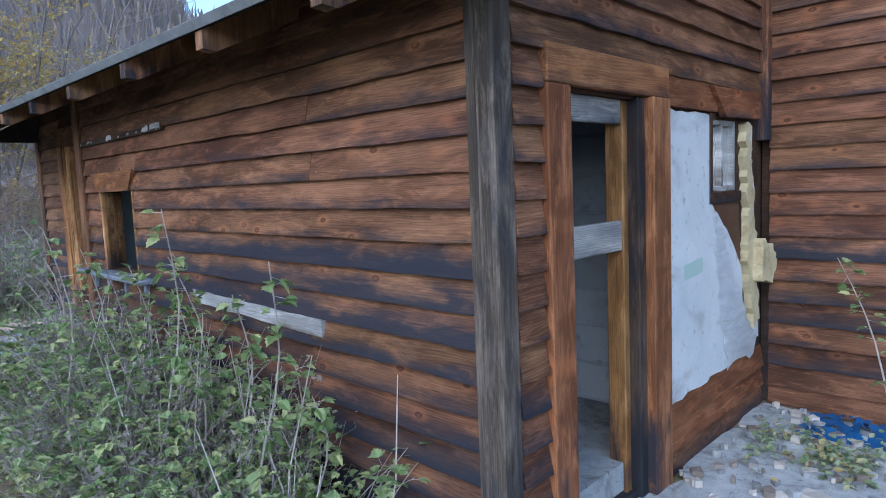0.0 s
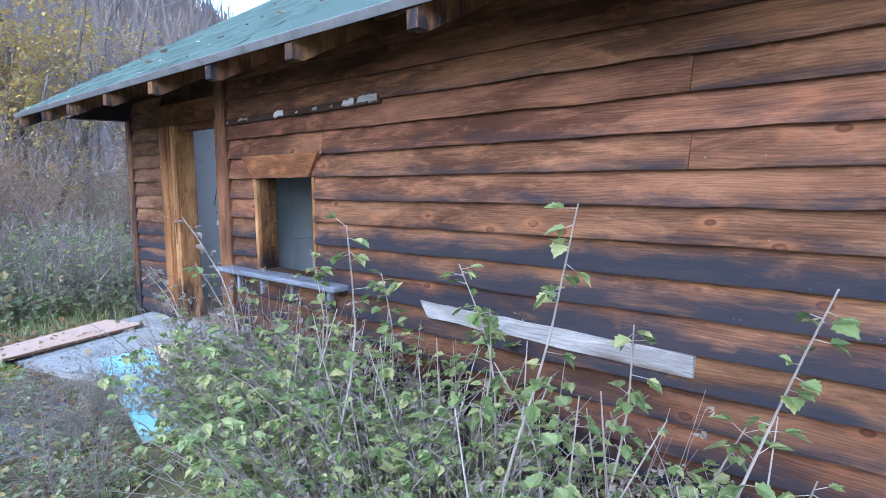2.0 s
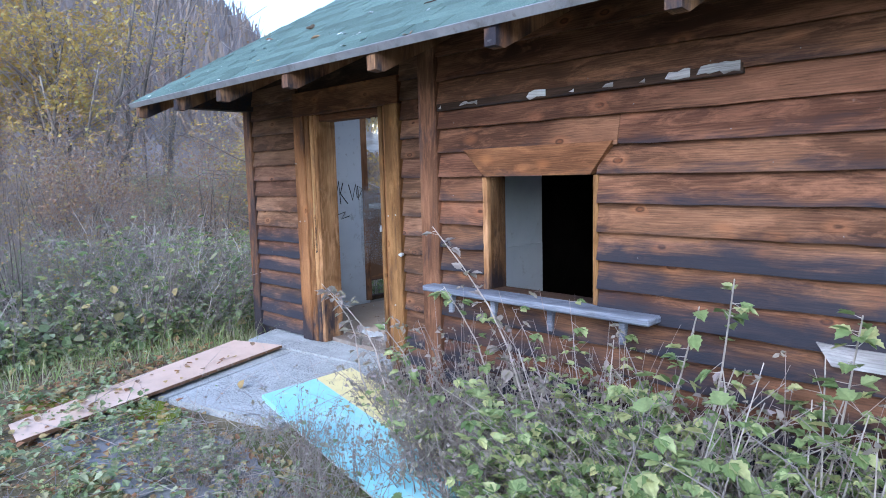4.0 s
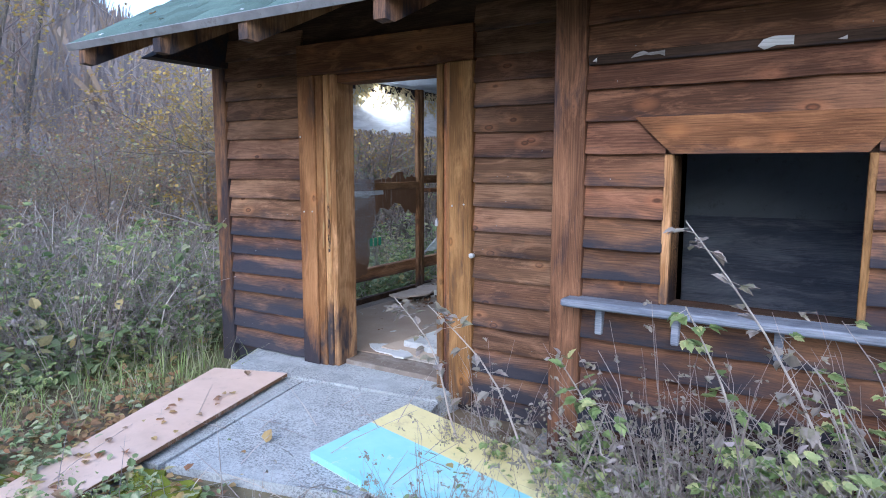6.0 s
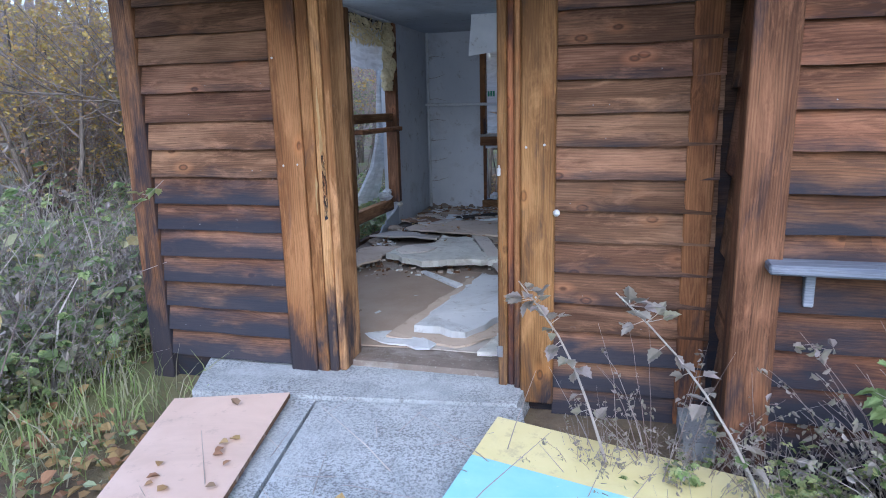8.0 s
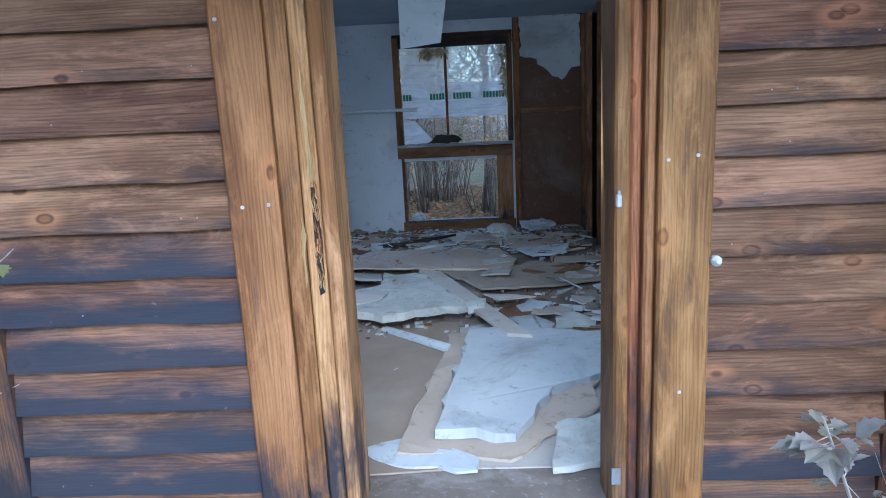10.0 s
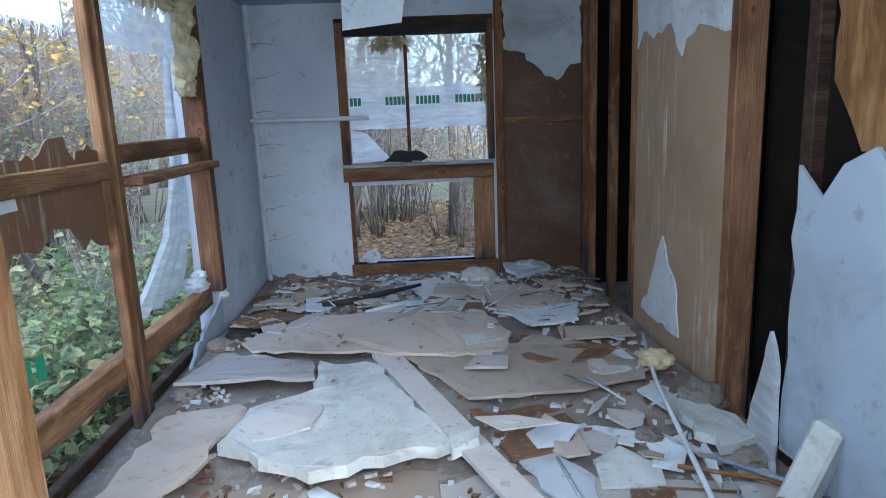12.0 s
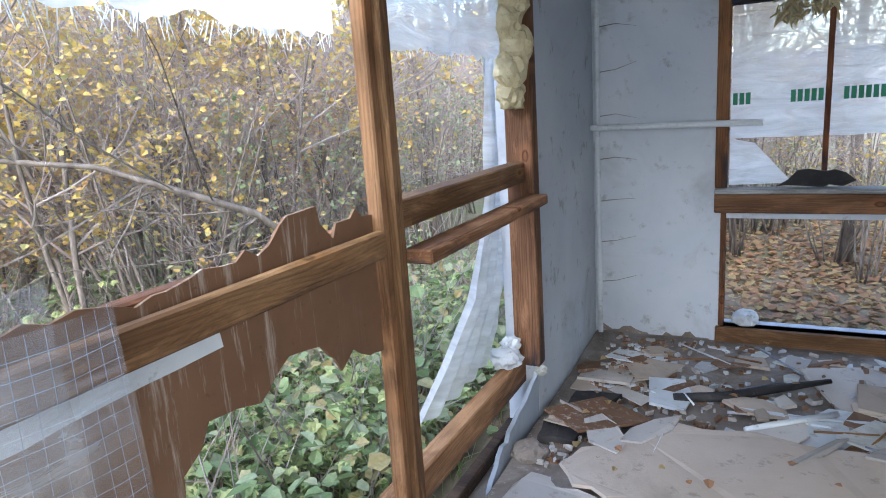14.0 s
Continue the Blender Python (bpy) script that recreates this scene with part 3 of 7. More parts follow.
g = Geo()
EW.sheet(g, [(0.02, 2.521), (3.02, 2.521), (3.02, 4.16), (0.02, 2.55)], -0.14, -0.006)
g.make("gable_sheathing", sheath_x, wall_east)

# weatherboards, long wall
def lw_z(k, u):
    return 1.35 + k * (0.15 - 0.0075 * u / 5.0)


for k in range(-9, 9):
    mat_k = siding_black_x if k < -5 else siding_low_x if k < 0 else siding_x
    cuts = [0.09]
    if k in (2, 4):
        cuts += [3.82]
    elif k == 3:
        cuts += [1.38]
    elif k in (-4, -7):
        cuts += [2.9 + rng.uniform(-0.3, 0.3)]
    cuts.append(4.96)
    spans = list(zip(cuts, cuts[1:]))
    if -3 <= k <= 1 or k == 2:
        lo, hi = 0.47, 1.26
        cutspans = []
        for a, b in spans:
            if b <= lo or a >= hi:
                cutspans.append((a, b))
            else:
                if a < lo:
                    cutspans.append((a, lo))
                if b > hi:
                    cutspans.append((hi, b))
        spans = [s for s in cutspans if s[1] - s[0] > 0.02]
    for a, b in spans:
        hh = lw_z(k + 1, (a + b) / 2) - lw_z(k, (a + b) / 2)
        m = mat_k if rng.random() > 0.08 else siding_low_x
        clap(LW, wall_south, m, a + 0.001, b - 0.002, lw_z(k, a), lw_z(k, b), hh, rng)
for i in range(6):
    clap(Face(-6.62, 2.57, -90), wall_return, porch_x, 0.0, 0.46, 0.15 + 0.36 * i, 0.15 + 0.36 * i, 0.36, rng)

# weatherboards beside the doorway
for side, (a, b) in enumerate(((0.13, 0.95), (2.38, 3.10))):
    for k in range(-1 if side else 0, 16):
        z = 0.145 + 0.15 * k
        low = k < (7 if side == 0 else 2)
        clap(PW, wall_porch, porch_low_x if low and rng.random() > 0.1 else porch_x, a, b, z, z + rng.gauss(0, 0.002), 0.15, rng)

# weatherboards, end wall and taller block
for k in range(0, 25):
    z = -0.10 + 0.147 * k
    if z < 2.1:
        clap(EW, wall_east, siding_low_y if k < 6 else siding_y, 0.08, 0.28, z, z, 0.147, rng)
    if z > 2.05:
        clap(EW, wall_east, siding_y, max(0.08, (z + 0.16 - 2.58) / 0.55), 2.90, z + 0.01, z + 0.01, 0.147, rng)
for k, z in enumerate((-0.12, 0.03, 0.17)):
    clap(EW, wall_east, trim_y if k else siding_low_y, 1.38, 3.0, z, z, 0.145, rng, proud=0.03)
for k in range(28):
    z = -0.27 + 0.155 * k
    j = 1.5 + rng.uniform(0, 1.5)
    clap(FW, wall_block, siding_low_x if k in (3, 5, 6, 8) else siding_x, 0.06, j, z, z, 0.155, rng)
    clap(FW, wall_block, siding_x, j + 0.002, 5.0, z, z, 0.155, rng)

# corner posts and trims
def timber(name, face, material, label, u0, u1, o0, o1, z0, z1, ch=0.006, cat="trim"):
    ob = piece(face, name, material, None, u0, u1, o0, o1, z0, z1, ch)
    return tagged(ob, label, cat, kind="structure")


timber("corner_post", PW, corner_brown, "weathered corner post with a blackened foot", 0.0, 0.14, -0.1, 0.045, -0.12, 2.75)
timber("corner_post", LW, post_z, "orange-brown corner post beside the recess", -0.07, 0.09, -0.14, 0.05, -0.15, 2.62)
timber("corner_post", PW, trim_z, "dark brown board in the recess corner", 2.96, 3.08, -0.01, 0.035, -0.05, 2.75)
timber("corner_post", LW, corner_grey, "grey-black weathered corner board", 4.945, 5.06, -0.01, 0.045, -0.25, 2.6)
timber("corner_post", EW, corner_grey, "grey-black weathered corner board", -0.045, 0.075, -0.06, 0.028, -0.25, 2.58)
timber("corner_post", EW, post_z, "red-brown board hung in the inner corner", 2.90, 3.0, -0.01, 0.07, 1.80, 3.9)

g = Geo()
PW.sheet(g, [(0.94, 2.23), (2.39, 2.23), (2.39, 2.44), (0.94, 2.44)], 0.0, 0.055)
door_1 = g.make("door_1", trim_x)
tagged(door_1, "doorway of orange timbers without its door leaf", "doorway", kind="structure")
for nm, mt, a, b, o0, o1, z0 in (("door_trim", orange_z, 0.94, 1.095, 0.0, 0.062, 0.10), ("door_trim", orange_z, 1.097, 1.16, -0.02, 0.048, 0.10), ("door_jamb", pale_z, 1.162, 1.215, -0.03, 0.038, 0.12),
                                 ("door_jamb", pale_z, 1.217, 1.262, -0.185, 0.030, 0.13), ("door_trim", orange_z, 2.225, 2.385, 0.0, 0.062, 0.06), ("door_trim", orange_z, 2.19, 2.223, -0.02, 0.04, 0.1),
                                 ("door_jamb", trim_z, 2.152, 2.189, -0.10, 0.010, 0.12), ("door_jamb", orange_z, 2.105, 2.15, -0.185, 0.022, 0.12)):
    piece(PW, nm, mt, door_1, a, b, o0, o1, z0, 2.228, 0.008)
piece(PW, "door_head", trim_x, door_1, 1.25, 2.15, -0.17, -0.01, 2.17, 2.226, 0.005)

door_2 = piece(EW, "door_2", trim_y, None, 0.28, 1.40, 0.0, 0.05, 1.985, 2.145, 0.006)
tagged(door_2, "narrow end-wall doorway with nailed cross rails", "doorway", kind="structure")
piece(EW, "door_trim", trim_z, door_2, 0.275, 0.45, 0.0, 0.052, -0.15, 1.983, 0.006)
piece(EW, "door_jamb", post_dark_z, door_2, 1.095, 1.17, -0.13, 0.025, -0.15, 1.98, 0.006, "charred black jamb")
piece(EW, "door_jamb", orange_z, door_2, 1.035, 1.09, -0.13, -0.03, -0.1, 1.97, 0.006)
piece(EW, "door_trim", trim_z, door_2, 1.174, 1.37, -0.02, 0.07, -0.18, 1.983, 0.006)
piece(EW, "cross_rail", grey_y, door_2, 0.42, 1.10, -0.075, -0.04, 1.22, 1.37, 0.004, "whitewashed board across the doorway")
piece(EW, "cross_rail", grey_y, door_2, 0.42, 1.10, -0.075, -0.04, 1.85, 1.97, 0.004, "whitewashed board across the doorway")

# window in the long wall
g = Geo()
LW.sheet(g, [(0.50, 1.645), (1.23, 1.645), (1.36, 1.81), (0.33, 1.81)], 0.0, 0.05)
window_1 = g.make("window_1", trim_x)
tagged(window_1, "square unglazed window with a splayed head board", "window", kind="structure")
piece(LW, "window_jamb", pale_z, window_1, 0.462, 0.50, -0.14, 0.028, 0.96, 1.643)
piece(LW, "window_jamb", orange_z, window_1, 1.232, 1.262, -0.14, 0.026, 0.96, 1.643)
window_sill = piece(LW, "window_sill", grey_x, window_1, 0.03, 1.62, -0.10, 0.15, 0.92, 0.957, 0.008, "blue-grey weathered sill board")
for u in (0.17, 0.53, 0.95, 1.4):
    piece(LW, "sill_bracket", grey_x, window_sill, u, u + 0.035, 0.0, 0.05, 0.78, 0.918, 0.004)

# chipped strips on the long wall
strip = piece(LW, "chipped_strip", sheath_x, None, 0.10, 1.98, 0.015, 0.044, 2.06, 2.105, 0.003)
tagged(strip, "dark batten with flakes of white paint", "batten", kind="structure")
for u0, u1, h in ((1.78, 1.97, 0.04), (1.63, 1.75, 0.034), (1.3, 1.36, 0.02), (0.82, 0.95, 0.03), (0.30, 0.45, 0.022), (0.12, 0.14, 0.02), (1.1, 1.13, 0.012), (1.5, 1.53, 0.015)):
    g = Geo()
    LW.sheet(g, ragged([(u0, 2.075), (u1, 2.07), (u1, 2.075 + h), (u0 + 0.02, 2.07 + h)], 0.03, 0.006, rng), 0.044, 0.047)
    g.make("paint_flake", white_x, strip)
g = Geo()
LW.sheet(g, ragged([(2.36, 0.855), (3.86, 0.825), (3.86, 0.915), (2.30, 0.945)], 0.12, 0.003, rng), 0.012, 0.041)
tagged(g.make("white_board", white_x), "bare whitish board where the siding has come off", "board", kind="structure")

# roof
roof = empty("roof", -5.5, 4.8, 4.2)
tagged(roof, "low-pitched roof of green bitumen shingles", "roof", kind="structure")
EY, EZ, RY = 1.45, 2.385, 4.8
RX0, RX1 = -9.78, -1.15
ru = Vector((0, 1, SLOPE)).normalized()
rn = Vector((0, -SLOPE, 1)).normalized()


def slope_box(g, x0, x1, s0, s1, h0, h1, ch=0.0):
    m = Matrix(((1, 0, 0, 0), (0, ru.y, rn.y, EY), (0, ru.z, rn.z, EZ), (0, 0, 0, 1)))
    return g.box(x0, x1, s0, s1, h0, h1, ch, m)


SL = (RY - EY) / ru.y
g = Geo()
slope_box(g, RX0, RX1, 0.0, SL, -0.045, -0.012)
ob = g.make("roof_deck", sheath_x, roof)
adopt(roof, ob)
g = Geo()
slope_box(g, RX0 - 0.01, RX1, -0.025, SL, -0.011, 0.001)
ob = g.make("roof_felt", shingle, roof)
adopt(roof, ob)
g = Geo()
slope_box(g, RX0 - 0.012, RX1, -0.052, -0.038, -0.034, 0.012, 0.002)
ob = g.make("drip_edge", drip_metal, roof)
adopt(roof, ob)
g = Geo()
zr = EZ + (RY - EY) * SLOPE
g.prism([(RX0, RY, zr - 0.05), (RX0, 8.3, zr - 1.95), (RX1, 8.3, zr - 1.95), (RX1, RY, zr - 0.05)], [(RX0, RY, zr), (RX0, 8.3, zr - 1.9), (RX1, 8.3, zr - 1.9), (RX1, RY, zr)])
ob = g.make("roof_slope", shingle, roof)
adopt(roof, ob)
for i in range(10):
    x = (-9.66, -8.88, -8.15, -7.26, -6.40, -5.55, -4.68, -3.76, -2.85, -1.95)[i]
    g = Geo()
    zb = 2.245
    low, high = [], []
    for xx, acc in ((x - 0.034, low), (x + 0.034, high)):
        acc += [(xx, 1.432, zb), (xx, 1.432, 2.326), (xx, 2.75, 2.326 + 1.318 * SLOPE - 0.004), (xx, 2.75, 2.82), (xx, 1.50, zb - 0.006)]
    g.prism(low, high)
    ob = g.make("rafter", rafter_wood, roof)
    adopt(roof, ob)

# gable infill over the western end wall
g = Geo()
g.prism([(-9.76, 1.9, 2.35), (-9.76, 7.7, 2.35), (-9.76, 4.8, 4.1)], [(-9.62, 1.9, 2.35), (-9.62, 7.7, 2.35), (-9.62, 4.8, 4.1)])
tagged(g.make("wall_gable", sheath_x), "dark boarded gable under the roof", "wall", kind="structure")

# taller block, closed
g = Geo()
g.box(3.3, 3.45, 4.95, 9, -0.3, 4.4)
g.box(-1.55, 3.45, 8.9, 9.05, -0.3, 4.4)
g.box(-1.70, -1.56, 5.1, 9.05, -0.3, 4.4)
tagged(g.make("wall_block_rear", sheath_x), "plain closing walls of the taller part", "wall", kind="structure")
g = Geo()
g.box(-1.9, 3.7, 4.6, 9.3, 4.4, 4.5)
tagged(g.make("roof_block", shingle), "roof slab of the taller part", "roof", kind="structure")

# ---- inside the house ----
g = Geo()
g.box(-9.7, -6.8, 2.62, 7.7, -0.05, 0.165)
floor = g.make("floor", dust)
tagged(floor, "dirty floor under broken boards", "floor", kind="structure")
g = Geo()
g.box(-6.8, -1.6, 2.2, 7.7, -0.05, 0.10)
tagged(g.make("floor_2", concrete), "pale concrete floor of the next rooms", "floor", kind="structure")
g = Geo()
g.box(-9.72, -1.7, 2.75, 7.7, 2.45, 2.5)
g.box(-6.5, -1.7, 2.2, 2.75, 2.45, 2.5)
tagged(g.make("ceiling", plaster_grey), "grey plaster ceiling", "ceiling", kind="structure")

wall_west = holed(WI, 0.0, 4.85, -0.1, 2.45, -0.16, 0.0, [(1.18, 3.64, 0.12, 2.44)], plaster, "wall_west", "blue-white plastered wall with a large broken window")
wall_north = holed(BI, -0.05, 2.62, -0.1, 2.45, -0.14, 0.0, [(0.76, 1.86, 0.36, 1.02), (0.76, 1.90, 1.17, 2.22)], plaster, "wall_north", "stained blue-white plastered wall with a film-covered window")
# next room's north wall, its darkness put into the colour
wall_north_2 = holed(BI, 2.62, 7.9, -0.1, 2.6, -0.14, 0.0, [], gap_shade, "wall_north_2", "near-black wall that paints the next room's darkness")
# inner plaster of the doorway wall
g = Geo()
g.box(-9.54, -8.55, 2.735, 2.752, 0.1, 2.45)
g.box(-7.64, -6.9, 2.735, 2.752, 0.1, 2.45)
g.box(-8.55, -7.64, 2.735, 2.752, 2.23, 2.45)
tagged(g.make("wall_porch_lining", plaster_grey), "grey plaster lining of the doorway wall", "wall", kind="structure")

# broad studs and stripped partition
partition = piece(PI, "partition", hardboard, None, 2.26, 3.49, -0.03, -0.012, 0.2, 2.45)
tagged(partition, "stripped stud partition with torn panels", "wall", kind="structure")
partition.data.materials.clear()
partition.data.materials.append(panel_tan)
# studs inside the gap get dark sheathing wood, the gloom painted in
for u in (0.02, 1.80, 2.24, 3.50, 4.2, 4.78):
    piece(PI, "stud", frame_z if u > 2 else sheath_x, partition, u - 0.035, u + 0.035, -0.12, 0.004 if u in (2.24, 3.5) else -0.06, 0.12, 2.45, 0.004)
r3 = random.Random(3)
g = Geo()
PI.sheet(g, ragged([(2.29, 1.86), (2.62, 1.93), (2.80, 1.80), (2.95, 1.98), (3.2, 1.93), (3.38, 1.98), (3.46, 1.90), (3.46, 2.44), (2.29, 2.44)], 0.06, 0.012, r3), -0.011, -0.004)
g.make("torn_lining", white_board, partition, "torn white lining paper")
g = Geo()
PI.sheet(g, ragged([(2.72, 0.36), (3.30, 0.36), (3.12, 0.62), (2.98, 0.86), (2.90, 0.72), (2.80, 0.66)], 0.07, 0.012, r3), -0.011, -0.003)
g.make("torn_lining", white_board, partition, "torn white lining paper")
g = Geo()
PI.sheet(g, ragged([(1.00, 0.26), (1.74, 0.26), (1.74, 1.34), (1.60, 1.24), (1.50, 1.36), (1.36, 1.42), (1.16, 1.18), (1.00, 0.95)], 0.12, 0.012, r3), -0.02, -0.006)
g.make("lining_board", plaster_grey, partition, "light blue lining board broken along its top")
g = Geo()
PI.sheet(g, ragged([(0.75, 1.22), (1.22, 1.42), (1.46, 1.40), (1.62, 1.62), (1.64, 2.44), (0.75, 2.44)], 0.10, 0.014, r3), -0.05, -0.03)
g.make("lining_board", orange_z, partition, "orange-brown hardboard with a torn lower edge")
# near-black sheets added behind the studs paint the shade of the openings
g = Geo()
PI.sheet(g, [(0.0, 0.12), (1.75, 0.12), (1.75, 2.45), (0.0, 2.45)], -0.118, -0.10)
g.make("rear_board", gap_shade, partition, "near-black sheet that paints the dark behind the studs")
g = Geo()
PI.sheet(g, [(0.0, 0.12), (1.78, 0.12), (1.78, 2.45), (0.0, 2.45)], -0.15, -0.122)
g.make("rear_lining", gap_shade, partition)
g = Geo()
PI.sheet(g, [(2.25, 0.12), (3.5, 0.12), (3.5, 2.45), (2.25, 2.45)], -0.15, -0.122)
g.make("rear_lining", gap_shade, partition)

# more added sheets, the deep gaps' shade put into their colour
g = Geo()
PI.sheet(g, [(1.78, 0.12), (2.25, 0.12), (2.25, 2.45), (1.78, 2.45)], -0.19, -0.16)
g.make("rear_board", gap_shade, partition)
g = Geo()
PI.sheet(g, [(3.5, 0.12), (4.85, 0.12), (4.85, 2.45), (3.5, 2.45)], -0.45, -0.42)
g.make("rear_board", gap_shade, partition)

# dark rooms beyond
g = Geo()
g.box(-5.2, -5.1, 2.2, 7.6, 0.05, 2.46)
tagged(g.make("wall_inner", plaster_grey), "grey inner wall of the next room", "wall", kind="structure")
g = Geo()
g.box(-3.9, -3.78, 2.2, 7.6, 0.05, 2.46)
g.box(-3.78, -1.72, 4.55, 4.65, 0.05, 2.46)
tagged(g.make("wall_inner_2", plaster_grey), "blue-grey inner wall behind the end doorway", "wall", kind="structure")
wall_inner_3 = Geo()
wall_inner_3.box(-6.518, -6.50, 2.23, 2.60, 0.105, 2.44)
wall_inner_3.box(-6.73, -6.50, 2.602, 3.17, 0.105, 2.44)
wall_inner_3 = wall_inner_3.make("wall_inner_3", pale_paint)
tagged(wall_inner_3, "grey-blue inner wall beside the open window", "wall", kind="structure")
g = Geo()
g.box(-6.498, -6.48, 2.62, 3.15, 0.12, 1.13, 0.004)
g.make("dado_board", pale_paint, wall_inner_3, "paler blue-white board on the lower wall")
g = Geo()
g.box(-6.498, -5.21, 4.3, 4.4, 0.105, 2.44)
wall_inner_5 = g.make("wall_inner_5", plaster_grey)
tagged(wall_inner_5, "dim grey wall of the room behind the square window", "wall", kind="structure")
g = Geo()
g.box(-6.49, -5.22, 4.275, 4.297, 0.12, 1.22, 0.004)
g.make("dado_board", grey_x, wall_inner_5, "blue-grey board along the lower wall")
# boarded wall behind the end doorway
wall_inner_4 = Geo()
wall_inner_4.box(-3.0, -1.72, 3.72, 3.80, 0.05, 2.46)
wall_inner_4 = wall_inner_4.make("wall_inner_4", plaster)
tagged(wall_inner_4, "pale blue boarded wall behind the end doorway", "wall", kind="structure")
for k in range(9):
    g = Geo()
    g.box(-2.98, -1.76, 3.70, 3.719, 0.12 + 0.25 * k, 0.355 + 0.25 * k, 0.005)
    g.make("wall_board", plaster, wall_inner_4)
# western window frame
window_2 = piece(WI, "window_2", frame_y, None, 1.16, 3.64, -0.135, -0.062, 0.41, 0.535, 0.006)
tagged(window_2, "large unglazed window of rough orange timbers with torn film", "window", kind="structure")
for nm, mt, a, b, o0, o1, z0, z1 in (("mullion", frame_z, 2.355, 2.395, -0.06, -0.012, 0.18, 2.44), ("mullion", frame_z, 2.397, 2.45, -0.06, 0.008, 0.18, 2.44), ("window_jamb", frame_z, 3.615, 3.70, -0.11, 0.018, 0.50, 2.44),
                                     ("window_jamb", frame_z, 1.12, 1.20, -0.11, 0.018, 0.2, 2.44), ("rail", frame_y, 2.46, 3.61, -0.10, -0.02, 1.40, 1.49), ("rail", frame_y, 2.46, 3.61, -0.015, 0.085, 1.30, 1.345),
                                     ("rail", frame_y, 1.20, 2.353, -0.03, 0.0, 1.345, 1.425), ("rail", trim_y, 1.20, 2.353, -0.10, -0.055, 1.40, 1.45), ("foot_rail", sheath_x, 1.2, 3.6, -0.155, -0.10, 0.12, 0.22)):
    piece(WI, nm, mt, window_2, a, b, o0, o1, z0, z1, 0.006)
g = Geo()
top = ragged([(2.35, 1.47), (2.27, 1.50), (2.16, 1.44), (2.10, 1.535), (1.99, 1.53), (1.88, 1.46), (1.72, 1.47), (1.56, 1.44), (1.45, 1.47), (1.20, 1.47)], 0.04, 0.011, r3, False)
bot = ragged([(1.20, 0.45), (1.46, 0.50), (1.53, 0.85), (1.60, 1.08), (1.68, 1.16), (1.76, 1.15), (1.83, 1.13), (1.94, 1.20), (2.06, 1.18), (2.14, 1.08), (2.20, 1.12), (2.35, 1.06)], 0.04, 0.010, r3, False)
WI.sheet(g, top + bot, -0.050, -0.042)
g.make("torn_hardboard", hardboard, window_2, "brown hardboard torn away at the foot and the top")
g = Geo()
WI.sheet(g, ragged([(1.2, 1.29), (1.74, 1.30), (1.73, 1.37), (1.2, 1.365)], 0.1, 0.003, r3), -0.041, -0.036)
g.make("tape", white_board, window_2, "strip of white tape")

# northern window frame
window_3 = piece(BI, "window_3", frame_x, None, 0.70, 1.93, -0.10, 0.035, 1.055, 1.165, 0.006)
tagged(window_3, "timber-framed window with printed film behind its muntin", "window", kind="structure")
for nm, mt, a, b, o0, o1, z0, z1 in (("window_ledge", white_x, 0.70, 1.93, -0.06, 0.06, 1.167, 1.195), ("window_jamb", trim_z, 0.70, 0.765, -0.10, 0.015, 1.197, 2.3), ("window_jamb", frame_z, 1.895, 1.945, -0.10, 0.015, 1.197, 2.3),
                                     ("muntin", trim_z, 1.235, 1.262, -0.09, -0.05, 1.19, 2.25), ("window_head", sheath_x, 0.70, 1.95, -0.10, 0.012, 2.2, 2.33), ("window_foot", frame_x, 0.72, 1.95, -0.08, 0.03, 0.20, 0.36),
                                     ("plank", frame_z, 1.76, 1.93, -0.04, 0.02, 0.362, 1.053), ("window_jamb", trim_z, 0.735, 0.765, -0.10, 0.01, 0.362, 1.053)):
    piece(BI, nm, mt, window_3, a, b, o0, o1, z0, z1, 0.005)

# brown panel beside it
panel = piece(BI, "wall_panel", hardboard_dark, None, 2.02, 2.66, 0.003, 0.012, 0.2, 2.44)
tagged(panel, "dark brown hardboard panel between studs", "panel", kind="structure")
for a, b, z0, z1, mt in ((1.955, 2.02, 0.2, 2.44, trim_z), (2.66, 2.74, 0.2, 2.44, frame_z), (2.022, 2.658, 1.475, 1.53, frame_x)):
    piece(BI, "batten", mt, panel, a, b, 0.0, 0.04, z0, z1, 0.004)
g = Geo()
BI.sheet(g, ragged([(2.03, 2.06), (2.20, 2.02), (2.36, 1.84), (2.46, 1.80), (2.56, 1.92), (2.65, 1.93), (2.65, 2.44), (2.03, 2.44)], 0.05, 0.01, r3), 0.012, 0.017)
g.make("torn_lining", white_board, panel, "torn white lining paper")

# pipes
g = Geo()
g.tube([(-9.50, 7.555, 0.2), (-9.505, 7.56, 1.2), (-9.50, 7.555, 2.45)], [0.016] * 3, 8)
tagged(g.make("corner_pipe", white_board), "thin pale pipe running up the room corner", "pipe")
g = Geo()
g.tube([(-9.53, 7.50, 1.575), (-9.0, 7.49, 1.572), (-8.60, 7.48, 1.565)], [0.018] * 3, 8)
tagged(g.make("conduit", white_board), "pale plastic conduit sticking out over the window", "pipe")

# ---- things outside the doorway ----


